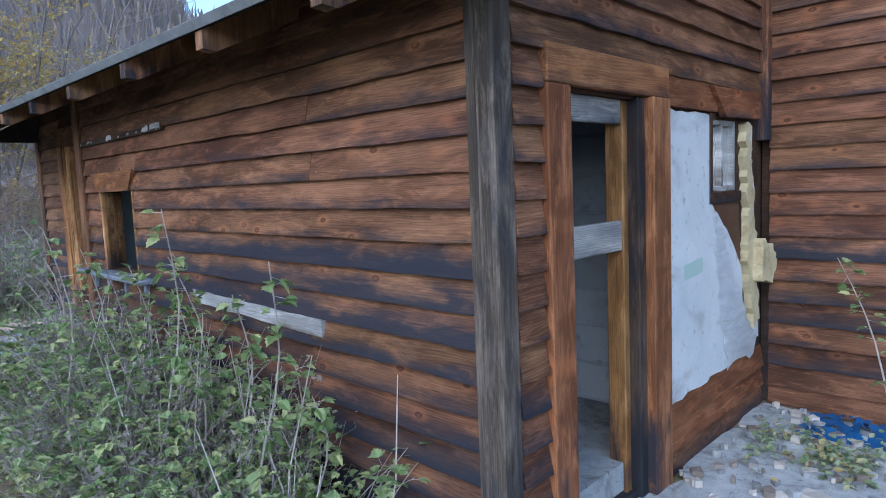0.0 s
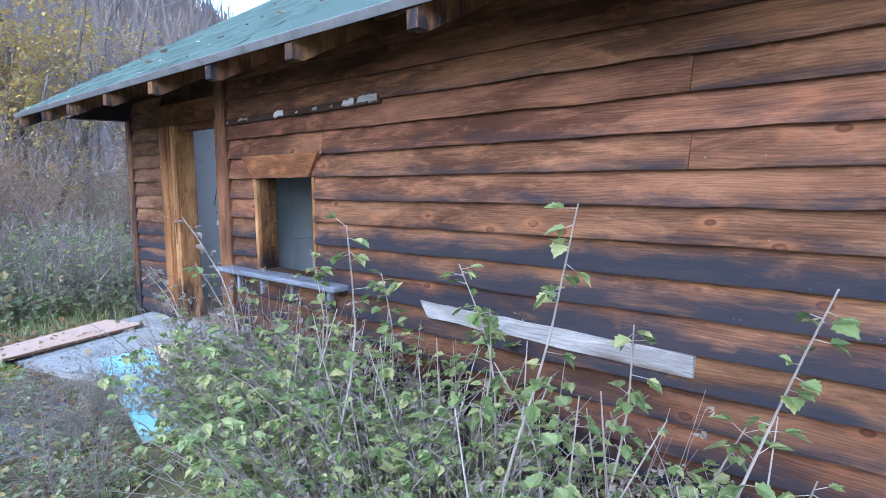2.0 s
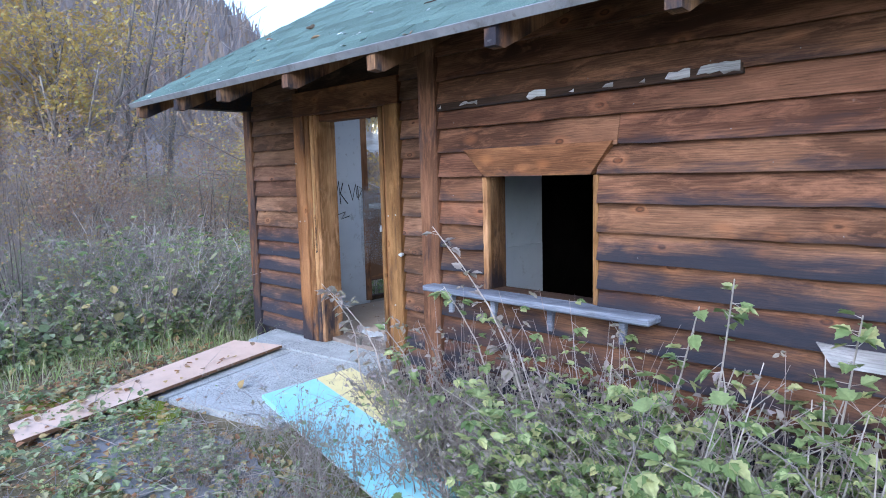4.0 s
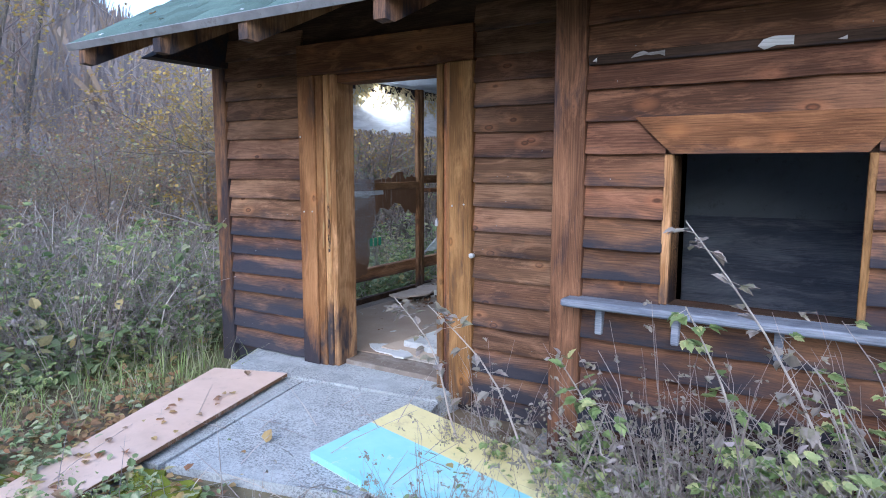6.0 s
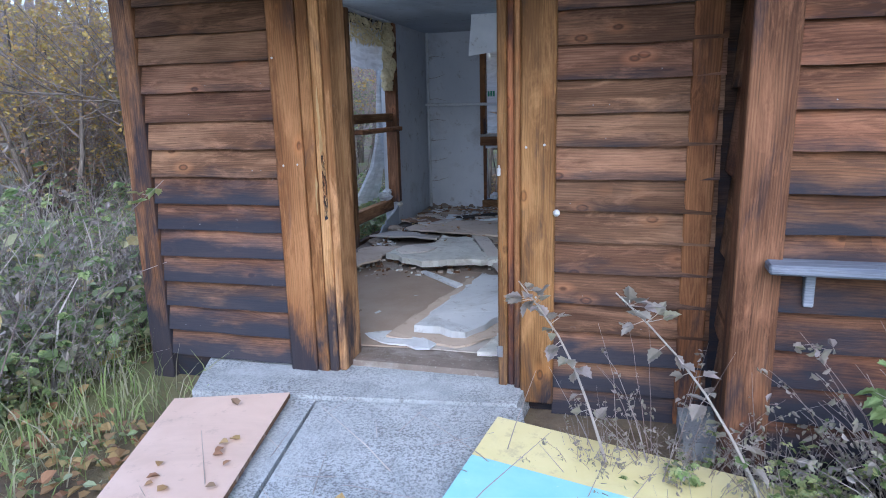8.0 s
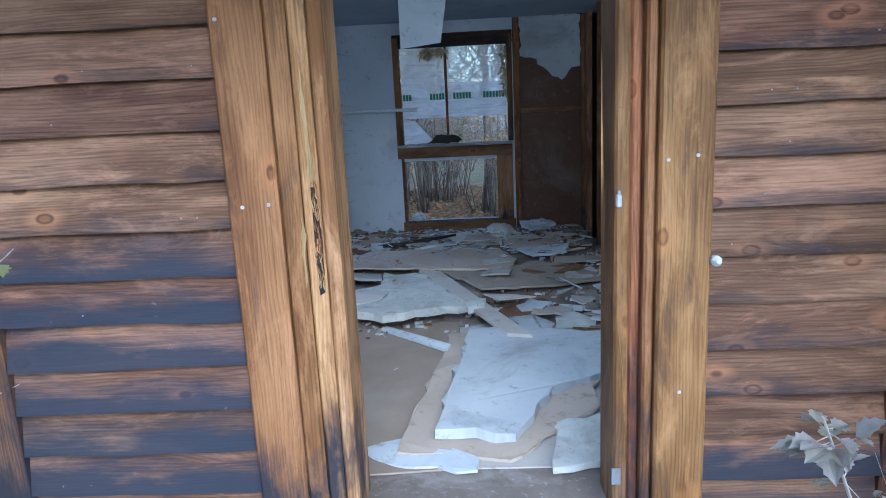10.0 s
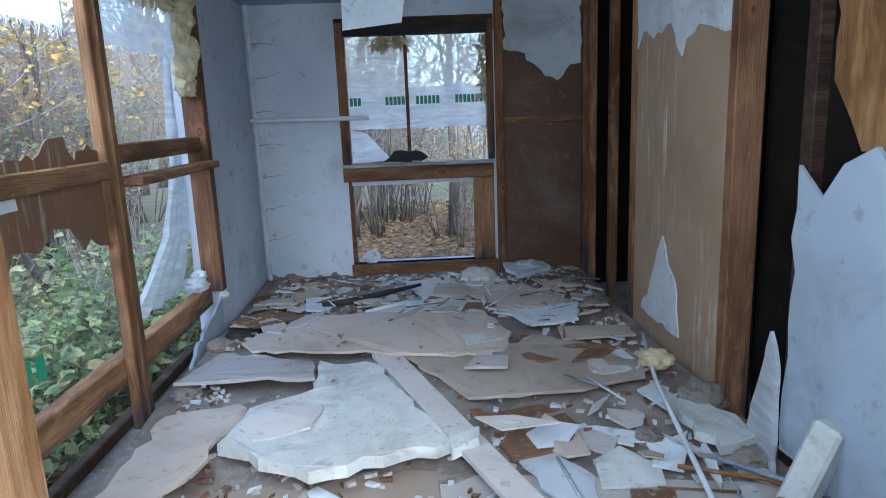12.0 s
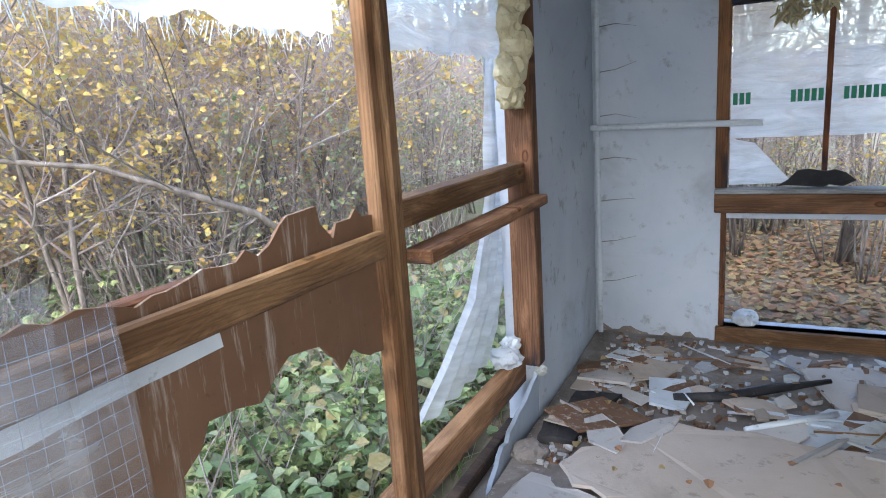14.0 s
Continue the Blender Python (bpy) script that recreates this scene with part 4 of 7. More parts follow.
def flat_board(name, pts, zs, thick, material, label, category, edge_mat=None, rngx=None, tear=0.0, curl=0.0):
    """A loose flat board or sheet, outline pts, corner heights zs, as one mesh."""
    if tear:
        n0 = len(pts)
        out, oz = [], []
        for i in range(n0):
            a, b = Vector(pts[i]), Vector(pts[(i + 1) % n0])
            k = max(1, int((b - a).length / 0.07))
            nrm = Vector((-(b - a).y, (b - a).x)).normalized()
            for j in range(k):
                q = a.lerp(b, j / k) + (nrm * rngx.gauss(0, tear) if j else Vector((0, 0)))
                out.append((q.x, q.y))
                oz.append(zs[i] + (zs[(i + 1) % n0] - zs[i]) * j / k + (rngx.gauss(0, curl) if curl else 0))
        pts, zs = out, oz
    g = Geo()
    n = len(pts)
    cx, cy, cz = sum(p[0] for p in pts) / n, sum(p[1] for p in pts) / n, sum(zs) / n
    low = [(p[0], p[1], z) for p, z in zip(pts, zs)]
    high = [(cx + (p[0] - cx) * 0.996, cy + (p[1] - cy) * 0.996, z + thick) for p, z in zip(pts, zs)]
    g.prism(low, high)
    ob = g.make(name, material)
    if edge_mat:
        ob.data.materials.append(edge_mat)
        for p in ob.data.polygons[2:]:
            p.material_index = 1
    return tagged(ob, label, category)


apron = Geo()
apron.prism([(-9.45, 2.62, -0.1), (-9.20, 2.12, -0.1), (-7.52, 2.35, -0.1), (-7.50, 2.62, -0.1)], [(-9.42, 2.62, 0.13), (-9.22, 2.14, 0.125), (-7.55, 2.36, 0.12), (-7.53, 2.62, 0.13)])
apron = apron.make("door_apron", step_concrete)
tagged(apron, "pale worn concrete step before the doorway", "step", kind="structure")
for pts in ([(-9.18, 2.10), (-8.54, 2.19), (-8.36, 0.95), (-8.95, 0.9)], [(-8.525, 2.19), (-7.52, 2.33), (-7.25, 1.25), (-8.34, 0.98)]):
    g = Geo()
    g.prism([(x, y, -0.1) for x, y in pts], [(x, y, 0.118 if y > 1.6 else 0.055) for x, y in pts])
    g.make("apron_slab", step_concrete, apron)
for pts in ([(-8.7, 0.75), (-7.3, 0.95), (-7.0, 0.25), (-8.5, 0.1)], [(-7.25, 0.98), (-6.1, 0.75), (-6.2, 0.15), (-6.95, 0.25)], [(-6.9, 0.2), (-5.7, 0.1), (-5.9, -0.6), (-7.0, -0.5)]):
    tagged(flat_board("paving_slab", pts, [-0.05] * 4, 0.066, slab_grey, "sunken grey paving slab among weeds and moss", "paving slab", rngx=rng, tear=0.012), group="sunken paving", kind="structure")

salmon_panel = new("salmon_panel")
tagged(salmon_panel, "salmon laminated furniture panel lying on the step", "panel")
q = [Vector(p) for p in ((-8.66, 2.16, 0.135), (-9.20, 1.98, 0.13), (-8.60, 0.02, 0.05), (-8.22, -0.02, 0.05))]
for nm, mt, z0, z1 in (("core", hardboard, 0.0, 0.022), ("laminate", pink, 0.0225, 0.026)):
    g = Geo()
    g.prism([tuple(p + Vector((0, 0, z0))) for p in q], [tuple(p + Vector((0, 0, z1))) for p in q])
    g.make(nm, mt, salmon_panel)
A, B, C, D = Vector((-7.72, 1.40, 0.07)), Vector((-7.60, 2.13, 0.125)), Vector((-5.62, 1.66, 0.08)), Vector((-5.74, 0.98, 0.04))
M0, M1 = A.lerp(B, 0.58), D.lerp(C, 0.58)
painted_door = new("painted_door")
tagged(painted_door, "discarded door leaf painted turquoise and pale yellow", "door leaf")
for q, mt, lb in (((A, M0, M1, D), blue_paint, "turquoise half"), ((M0, B, C, M1), yellow_paint, "pale yellow half")):
    g = Geo()
    g.prism([tuple(p) for p in q], [tuple(p + Vector((0, 0, 0.038))) for p in q])
    g.make("painted_panel", mt, painted_door, lb)
g = Geo()
g.prism([tuple(p + Vector((0, 0, -0.012))) for p in (A, B, C, D)], [tuple(p) for p in (A, B, C, D)])
g.make("backing", white_board, painted_door)

flat_board("moss_patch", [(-8.36, 0.90), (-8.0, 0.93), (-7.85, 0.78), (-8.3, 0.66)], [0.02] * 4, 0.035, moss, "bright green moss cushion beside the paving", "moss", rngx=rng, tear=0.03, curl=0.006)
flat_board("moss_patch", [(-9.0, 0.45), (-8.75, 0.75), (-8.65, 0.2), (-8.95, 0.1)], [0.02] * 4, 0.035, moss, "bright green moss cushion beside the paving", "moss", rngx=rng, tear=0.03, curl=0.006)

# hasp on the jamb
padlock = empty("lock_fitting", -7.665, 2.545, 1.23, "small zinc bolt fitting on the door jamb", "bolt")
for z0, z1, w in ((-0.022, 0.016, 0.008), (0.016, 0.030, 0.004)):
    g = Geo()
    g.box(-w, w, -0.014, 0.004, z0, z1, 0.003)
    g.make("bolt_body", steel, padlock)
for z in (1.23,):
    piece(PW, "strike_plate", slab_grey, door_1, 2.10, 2.13, 0.022, 0.026, 0.28, 0.34)
for u, z in ((0.985, 1.26), (1.065, 1.265), (2.25, 1.345), (2.335, 1.355), (0.965, 1.80), (2.30, 0.62)):
    g = Geo()
    g.tube([PW.at(u, 0.060, z), PW.at(u, 0.066, z)], [0.0065, 0.005], 8)
    g.make("screw", steel, door_1)
lump = Geo()
lump.tube([PW.at(2.395, 0.05, 1.04), PW.at(2.395, 0.075, 1.04), PW.at(2.395, 0.092, 1.042)], [0.014, 0.017, 0.006], 8)
tagged(lump.make("foam_blob", white_board, None, ""), "white blob of foam stuck on the door trim", "foam")

# rotten and torn places on the jamb
def scar(u0, u1, z0, z1, o, material, label):
    g = Geo()
    PW.sheet(g, ragged([(u0, z0), (u1, z0 + 0.02), (u1 + 0.004, z1 - 0.03), ((u0 + u1) / 2, z1), (u0 - 0.003, z1 - 0.06)], 0.025, 0.004, r3), o, o + 0.003)
    g.make("jamb_scar", material, door_1, label)


pale_split = wood("fresh_split_wood", (0.36, 0.22, 0.10), (0.47, 0.31, 0.15), (0.56, 0.40, 0.22), "z", knots=0.0)
for q in ((1.154, 1.159, 1.0, 1.22, 0.048), (1.232, 1.238, 0.4, 0.52, 0.030)):
    scar(*q, pale_split, "fresh pale split in the timber")
g = Geo()
PW.sheet(g, ragged([(1.187, 1.31), (1.205, 1.31), (1.202, 1.40), (1.197, 1.50), (1.188, 1.66), (1.182, 1.57), (1.185, 1.42)], 0.03, 0.0016, r3), 0.036, 0.040)
g.make("jamb_scar", pale_split, door_1, "fresh pale split in the timber")
g = Geo()
PW.sheet(g, ragged([(1.192, 0.97), (1.208, 0.98), (1.212, 1.12), (1.209, 1.24), (1.205, 1.33), (1.190, 1.32), (1.189, 1.18), (1.190, 1.06)], 0.02, 0.0011, r3), 0.036, 0.0392)
g.make("jamb_scar", sheath_x, door_1, "dark rotten pocket in the timber")
for k in range(46):
    u, z = 1.192 + 0.016 * r3.random(), 0.98 + 0.34 * r3.random()
    g = Geo()
    g.tube([PW.at(u, 0.038, z), PW.at(u + r3.gauss(0, 0.002), 0.042, z + 0.012), PW.at(u + r3.gauss(0, 0.003), 0.038, z + r3.uniform(0.02, 0.05))], [0.0016, 0.0022, 0.0008], 4)
    g.make("wood_fibre", r3.choice((pale_split, trim_z, orange_z)), door_1)
scratch = Geo()
for a, b in (((2.112, 1.50), (2.146, 1.50)), ((2.146, 1.50), (2.128, 1.36)), ((2.128, 1.36), (2.116, 1.48)), ((2.115, 0.86), (2.135, 0.66)), ((2.135, 0.98), (2.128, 0.82))):
    scratch.tube([PW.at(a[0], 0.0225, a[1]), PW.at(b[0], 0.0225, b[1])], [0.0012, 0.001], 4)
scratch.make("pale_scratch", pale_split, door_1, "pale scratches in the timber")
for face, par, u0, u1, z0, z1, o, cnt in ((LW, wall_south, 0.15, 4.9, 0.2, 2.2, 0.033, 60), (PW, wall_porch, 0.2, 0.9, 0.3, 2.2, 0.033, 14), (PW, wall_porch, 2.45, 3.0, 0.3, 2.2, 0.033, 14), (EW, wall_east, 0.3, 2.8, 2.1, 2.6, 0.033, 14)):
    for _ in range(cnt):
        u, z = r3.uniform(u0, u1), 1.36 + 0.15 * round((r3.uniform(z0, z1) - 1.36) / 0.15) + 0.02
        if face is LW and 0.3 < u < 1.4 and 0.9 < z < 1.85:
            continue
        g = Geo()
        g.tube([face.at(u, o - 0.012, z), face.at(u, o - 0.001, z)], [0.003, 0.0025], 6)
        g.make("nail_head", slab_grey, par)

# stripped end wall
stripped = empty("stripped_panel", -1.54, 3.4, 0.31, "stripped wall bay of white board with torn film and wool", "wall bay")
def bay(name, pts, o0, o1, material, label, tear=0.01, step=0.08):
    g = Geo()
    EW.sheet(g, ragged(pts, step, tear, r3), o0, o1)
    ob = g.make(name, material, None, label)
    adopt(stripped, ob)
    return ob


bay("white_lining", [(1.372, 0.30), (2.40, 0.31), (2.62, 0.5), (2.58, 0.95), (2.45, 1.10), (2.05, 1.42), (2.06, 1.93), (1.372, 1.95)], 0.0, 0.012, white_board, "dirty white lining board")
bay("film_sheet", [(2.05, 1.38), (2.2, 1.25), (2.42, 0.9), (2.86, 0.42), (2.8, 0.31), (2.3, 0.30), (2.2, 0.7)], 0.020, 0.022, film, "torn hanging plastic film", 0.02)
bay("wool_strip", [(2.56, 1.90), (2.66, 1.90), (2.74, 1.2), (2.86, 0.55), (2.74, 0.5), (2.62, 0.95), (2.60, 1.4)], -0.01, 0.045, wool, "yellowed mineral wool", 0.02, 0.05)
bay("wool_clump", [(2.70, 1.12), (2.92, 1.08), (3.02, 0.95), (2.92, 0.80), (2.72, 0.84)], 0.0, 0.11, wool, "hanging clump of mineral wool", 0.02, 0.05)
bay("stain_print", [(1.66, 0.98), (1.92, 1.0), (1.92, 1.09), (1.66, 1.07)], 0.0125, 0.014, Mat("faded_green_print", 0.7).color((0.42, 0.56, 0.52)), "", 0.004)
bay("brown_lining", [(2.05, 1.46), (2.55, 1.46), (2.6, 1.0), (2.45, 0.95), (2.30, 1.15), (2.07, 1.40)], -0.004, 0.001, hardboard_dark, "")
bay("right_lining", [(2.64, 1.9), (2.80, 1.9), (2.85, 1.1), (2.95, 0.4), (2.86, 0.4), (2.72, 1.1)], -0.004, 0.006, white_board, "", 0.015)
small_window = piece(EW, "window_4", white_x, None, 2.07, 2.115, -0.09, -0.01, 1.47, 1.92)
tagged(small_window, "small white-framed window in the stripped bay", "window", kind="structure")
for a, b, z0, z1 in ((2.49, 2.53, 1.47, 1.92), (2.28, 2.32, 1.50, 1.90), (2.115, 2.49, 1.47, 1.505), (2.115, 2.49, 1.885, 1.92)):
    piece(EW, "window_frame", white_x, small_window, a, b, -0.085, -0.012, z0, z1)
glass = Mat("old_glass", 0.05)
glass.b.inputs["Transmission Weight"].default_value = 0.9
piece(EW, "pane", glass.color((0.5, 0.55, 0.55)), small_window, 2.115, 2.49, -0.052, -0.047, 1.505, 1.885, 0)
piece(EW, "window_trim", sheath_x, small_window, 2.03, 2.07, -0.02, 0.02, 1.40, 1.95)
piece(EW, "window_trim", sheath_x, small_window, 2.03, 2.55, -0.02, 0.022, 1.40, 1.468)
g = Geo()
EW.sheet(g, [(1.98, 2.10), (2.80, 2.11), (2.80, 1.94), (2.18, 1.93)], 0.02, 0.06)
ob = g.make("window_head", trim_y, small_window)
piece(EW, "window_head", trim_y, small_window, 1.42, 2.12, 0.0, 0.03, 1.955, 2.13)
tarp = Geo()
tn, tm = 26, 16
for i in range(tn + 1):
    for j in range(tm + 1):
        x, y = -1.22 + 0.62 * i / tn, 4.42 + 0.44 * j / tm
        w = 0.05 * noise.noise(Vector((x * 3.5, y * 3.5, 4)))
        crease = 0.045 * abs(noise.noise(Vector((x * 9, y * 7, 1)))) + 0.02 * abs(noise.noise(Vector((x * 22, y * 20, 2))))
        rim = min(1.0, 3.0 * min(i / tn, 1 - i / tn, j / tm))
        tarp.v.append((x + w, y - abs(w), -0.098 + rim * (0.014 + crease * 1.5)))
for i in range(tn):
    for j in range(tm):
        a = i * (tm + 1) + j
        if noise.noise(Vector((i * 0.33, j * 0.37, 7))) < 0.28:
            tarp.f.append((a, a + tm + 1, a + tm + 2, a + 1))
tagged(tarp.make("blue_tarpaulin", Mat("blue_tarpaulin_film", 0.4).color((0.02, 0.10, 0.27)), smooth=True), "crumpled bright blue tarpaulin among rubble", "tarpaulin")
r5 = random.Random(5)
for i in range(150):
    x, y = (r5.uniform(-1.47, -0.45), r5.uniform(3.2, 4.85)) if i < 150 else (r5.uniform(-1.4, 0.4), r5.uniform(2.5, 4.85))
    s = r5.uniform(0.008, 0.045) * (1.6 if r5.random() < 0.12 else 1)
    a0 = r5.uniform(0, 6.3)
    n = r5.randint(4, 6)
    pts = [(x + s * math.cos(a0 + 2 * math.pi * k / n) * r5.uniform(0.6, 1.2), y + s * math.sin(a0 + 2 * math.pi * k / n) * r5.uniform(0.6, 1.2)) for k in range(n)]
    z = max(ground_height(x, y), -0.094) - 0.006
    ob = flat_board("rubble_chip", pts, [z + r5.uniform(0, 0.012) for _ in pts], r5.uniform(0.012, 0.04), r5.choice((concrete, card_grey, dust, slab_grey, slab_grey)), "pale chip of plaster rubble on the ground", "rubble")
    tagged(ob, group="plaster rubble by the end wall")
g = Geo()
pts = ragged([(-1.5, 2.3), (0.2, 2.4), (0.5, 4.9), (-1.5, 4.9)], 0.3, 0.05, r5)
g.prism([(x, y, -0.25) for x, y in pts], [(x, y, -0.095 + 0.01 * noise.noise(Vector((x * 3, y * 3, 0)))) for x, y in pts])
tagged(g.make("rubble_pad", concrete), "pale grit and mortar spread before the end wall", "rubble", kind="structure")

# ---- rubbish on the room floor ----
FLOOR_JUNK = (
    ("linoleum_sheet", [(-9.45, 4.85), (-8.2, 4.6), (-8.15, 2.85), (-8.75, 2.8), (-9.5, 3.0)], 0.168, 0.006, lino, "worn brown-grey linoleum sheet on the floor", "linoleum"),
    ("linoleum_sheet", [(-8.2, 4.6), (-6.95, 4.4), (-6.95, 2.9), (-7.6, 2.85), (-8.14, 2.85)], 0.168, 0.005, card_grey, "grey worn linoleum sheet on the floor", "linoleum"),
    ("card_sheet", [(-8.24, 4.39), (-8.44, 2.95), (-7.99, 2.88), (-7.57, 3.28), (-7.45, 3.84)], 0.176, 0.012, card_floor, "brown card sheet under a white slab", "card"),
    ("white_slab", [(-8.13, 4.31), (-7.32, 4.18), (-7.44, 3.63), (-7.69, 3.47), (-7.76, 3.42), (-7.87, 3.16), (-7.96, 3.01), (-8.29, 3.04)], 0.192, 0.045, white_board, "broken blue-white insulating slab lying flat", "slab"),
    ("plaster_chip", [(-7.8, 3.15), (-7.5, 3.25), (-7.55, 2.85), (-7.84, 2.79)], 0.176, 0.025, foam, "broken white plaster chip by the threshold", "plaster"),
    ("plaster_chip", [(-8.6, 3.0), (-8.43, 3.09), (-8.11, 2.91), (-8.12, 2.8), (-8.44, 2.87)], 0.176, 0.010, white_board, "thin blue-white shard by the threshold", "plaster"),
    ("crumbly_board", [(-8.8, 5.58), (-8.48, 5.5), (-8.14, 4.63), (-8.68, 4.46), (-9.09, 4.71), (-9.04, 5.04), (-8.77, 5.21)], 0.235, 0.05, foam, "crumbling white fibre board on top of the rubbish", "board"),
    ("brown_shard", [(-8.95, 5.05), (-8.70, 5.02), (-8.72, 4.78), (-8.95, 4.72), (-9.05, 4.85)], 0.288, 0.010, card_grey, "grey shard lying on the white board", "shard"),
    ("grey_plank", [(-8.53, 5.69), (-8.39, 5.73), (-7.78, 4.08), (-7.92, 4.12)], 0.245, 0.022, card_grey, "narrow grey-brown plank over the boards", "plank"),
    ("white_batten", [(-8.69, 4.47), (-8.66, 4.51), (-8.24, 4.11), (-8.27, 4.05)], 0.185, 0.02, white_board, "thin white batten on the linoleum", "batten"),
    ("foam_block", [(-8.14, 4.72), (-8.02, 4.72), (-8.03, 4.62), (-8.14, 4.57)], 0.25, 0.045, foam, "small white foam block on the plank", "foam"),
    ("card_sheet", [(-9.30, 5.90), (-9.0, 6.38), (-8.5, 6.40), (-7.84, 6.36), (-7.72, 5.88), (-7.80, 5.62), (-7.87, 5.49), (-8.5, 5.66), (-9.21, 5.77)], 0.282, 0.014, card_floor, "large tan hardboard sheet, torn at its edges", "hardboard"),
    ("card_sheet", [(-8.36, 5.66), (-7.89, 5.60), (-7.59, 5.87), (-7.10, 5.50), (-7.16, 5.2), (-7.5, 5.08), (-8.04, 5.06)], 0.264, 0.014, card_floor, "tan hardboard sheet lying under another", "hardboard"),
    ("card_sheet", [(-9.40, 5.84), (-8.85, 5.65), (-8.78, 5.29), (-9.47, 5.28)], 0.25, 0.016, card_grey, "curled grey board under the window", "board"),
    ("card_sheet", [(-9.44, 5.08), (-9.13, 5.16), (-9.04, 5.04), (-9.12, 4.81), (-9.13, 4.58), (-9.2, 4.34), (-9.45, 4.40)], 0.24, 0.015, card_floor, "tan torn card beside the window", "card"),
    ("splintered_board", [(-8.04, 5.03), (-7.53, 5.17), (-7.56, 5.02), (-8.0, 4.86)], 0.205, 0.016, hardboard, "brown splintered board among the rubbish", "board"),
    ("splintered_board", [(-7.95, 4.82), (-7.61, 4.99), (-7.57, 4.85), (-7.66, 4.67), (-7.9, 4.61)], 0.195, 0.016, hardboard, "brown splintered board among the rubbish", "board"),
    ("white_sheet", [(-7.71, 6.27), (-7.2, 6.43), (-7.28, 6.05), (-7.58, 6.0)], 0.288, 0.014, white_board, "blue-white pointed board shard", "shard"),
    ("white_sheet", [(-7.88, 4.65), (-7.73, 4.69), (-7.6, 4.49), (-7.65, 4.18), (-7.75, 4.2)], 0.18, 0.01, white_board, "blue-white board shard on the rubbish", "shard"),
    ("white_sheet", [(-7.33, 4.71), (-7.13, 4.76), (-7.26, 4.49), (-7.37, 4.52)], 0.19, 0.012, white_board, "light blue board shard on the floor", "shard"),
    ("foam_board", [(-7.15, 4.95), (-7.02, 5.0), (-6.88, 4.62), (-7.10, 4.53)], 0.22, 0.04, foam, "white foam board offcut near the partition", "foam"),
    ("splintered_board", [(-7.51, 4.36), (-7.34, 4.37), (-7.38, 4.16), (-7.56, 4.17)], 0.185, 0.012, hardboard, "small brown board shard on the floor", "shard"),
    ("tar_paper", [(-9.46, 6.10), (-9.42, 6.62), (-9.19, 6.65), (-9.30, 6.13)], 0.25, 0.03, tar, "piece of black tar paper by the wall", "tar paper"),
    ("card_sheet", [(-9.50, 7.45), (-9.24, 7.42), (-9.09, 6.80), (-9.48, 6.72)], 0.225, 0.012, card_floor, "tan card in the room corner", "card"),
    ("white_sheet", [(-9.22, 7.40), (-8.82, 7.50), (-8.47, 7.21), (-8.88, 6.84), (-9.1, 6.9)], 0.225, 0.012, white_board, "blue-white plaster sheet below the window", "plaster"),
    ("white_sheet", [(-8.52, 6.57), (-8.28, 6.78), (-8.08, 6.8), (-8.06, 6.44), (-8.4, 6.41)], 0.255, 0.012, white_board, "blue-white board shard on the rubbish", "shard"),
    ("card_sheet", [(-8.4, 7.3), (-7.7, 7.45), (-7.5, 6.9), (-8.2, 6.75)], 0.25, 0.012, card_grey, "grey-brown board piece on the rubbish", "board"),
    ("card_sheet", [(-7.9, 6.8), (-7.3, 6.9), (-7.2, 6.45), (-7.7, 6.40)], 0.262, 0.012, card_floor, "tan card piece on the rubbish", "card"),
    ("white_sheet", [(-7.56, 7.50), (-7.22, 7.52), (-7.2, 7.3), (-7.5, 7.1)], 0.30, 0.03, white_board, "blue-white plaster heap piece", "plaster"),
)
r6 = random.Random(11)
for nm, pts, z, th, mt, lb, ct in FLOOR_JUNK:
    soft = 0.0 if "lino" in nm or "batten" in nm or "plank" in nm else 0.012
    tilt = r6.uniform(-0.004, 0.008)
    zs = [z + r6.uniform(-0.004, 0.010) + (0.05 if lb.startswith("curled") and p[1] < 5.4 else 0) for p in pts]
    flat_board(nm, pts, zs, th, mt, lb, ct, rngx=r6, tear=soft, curl=0.004 if soft else 0)

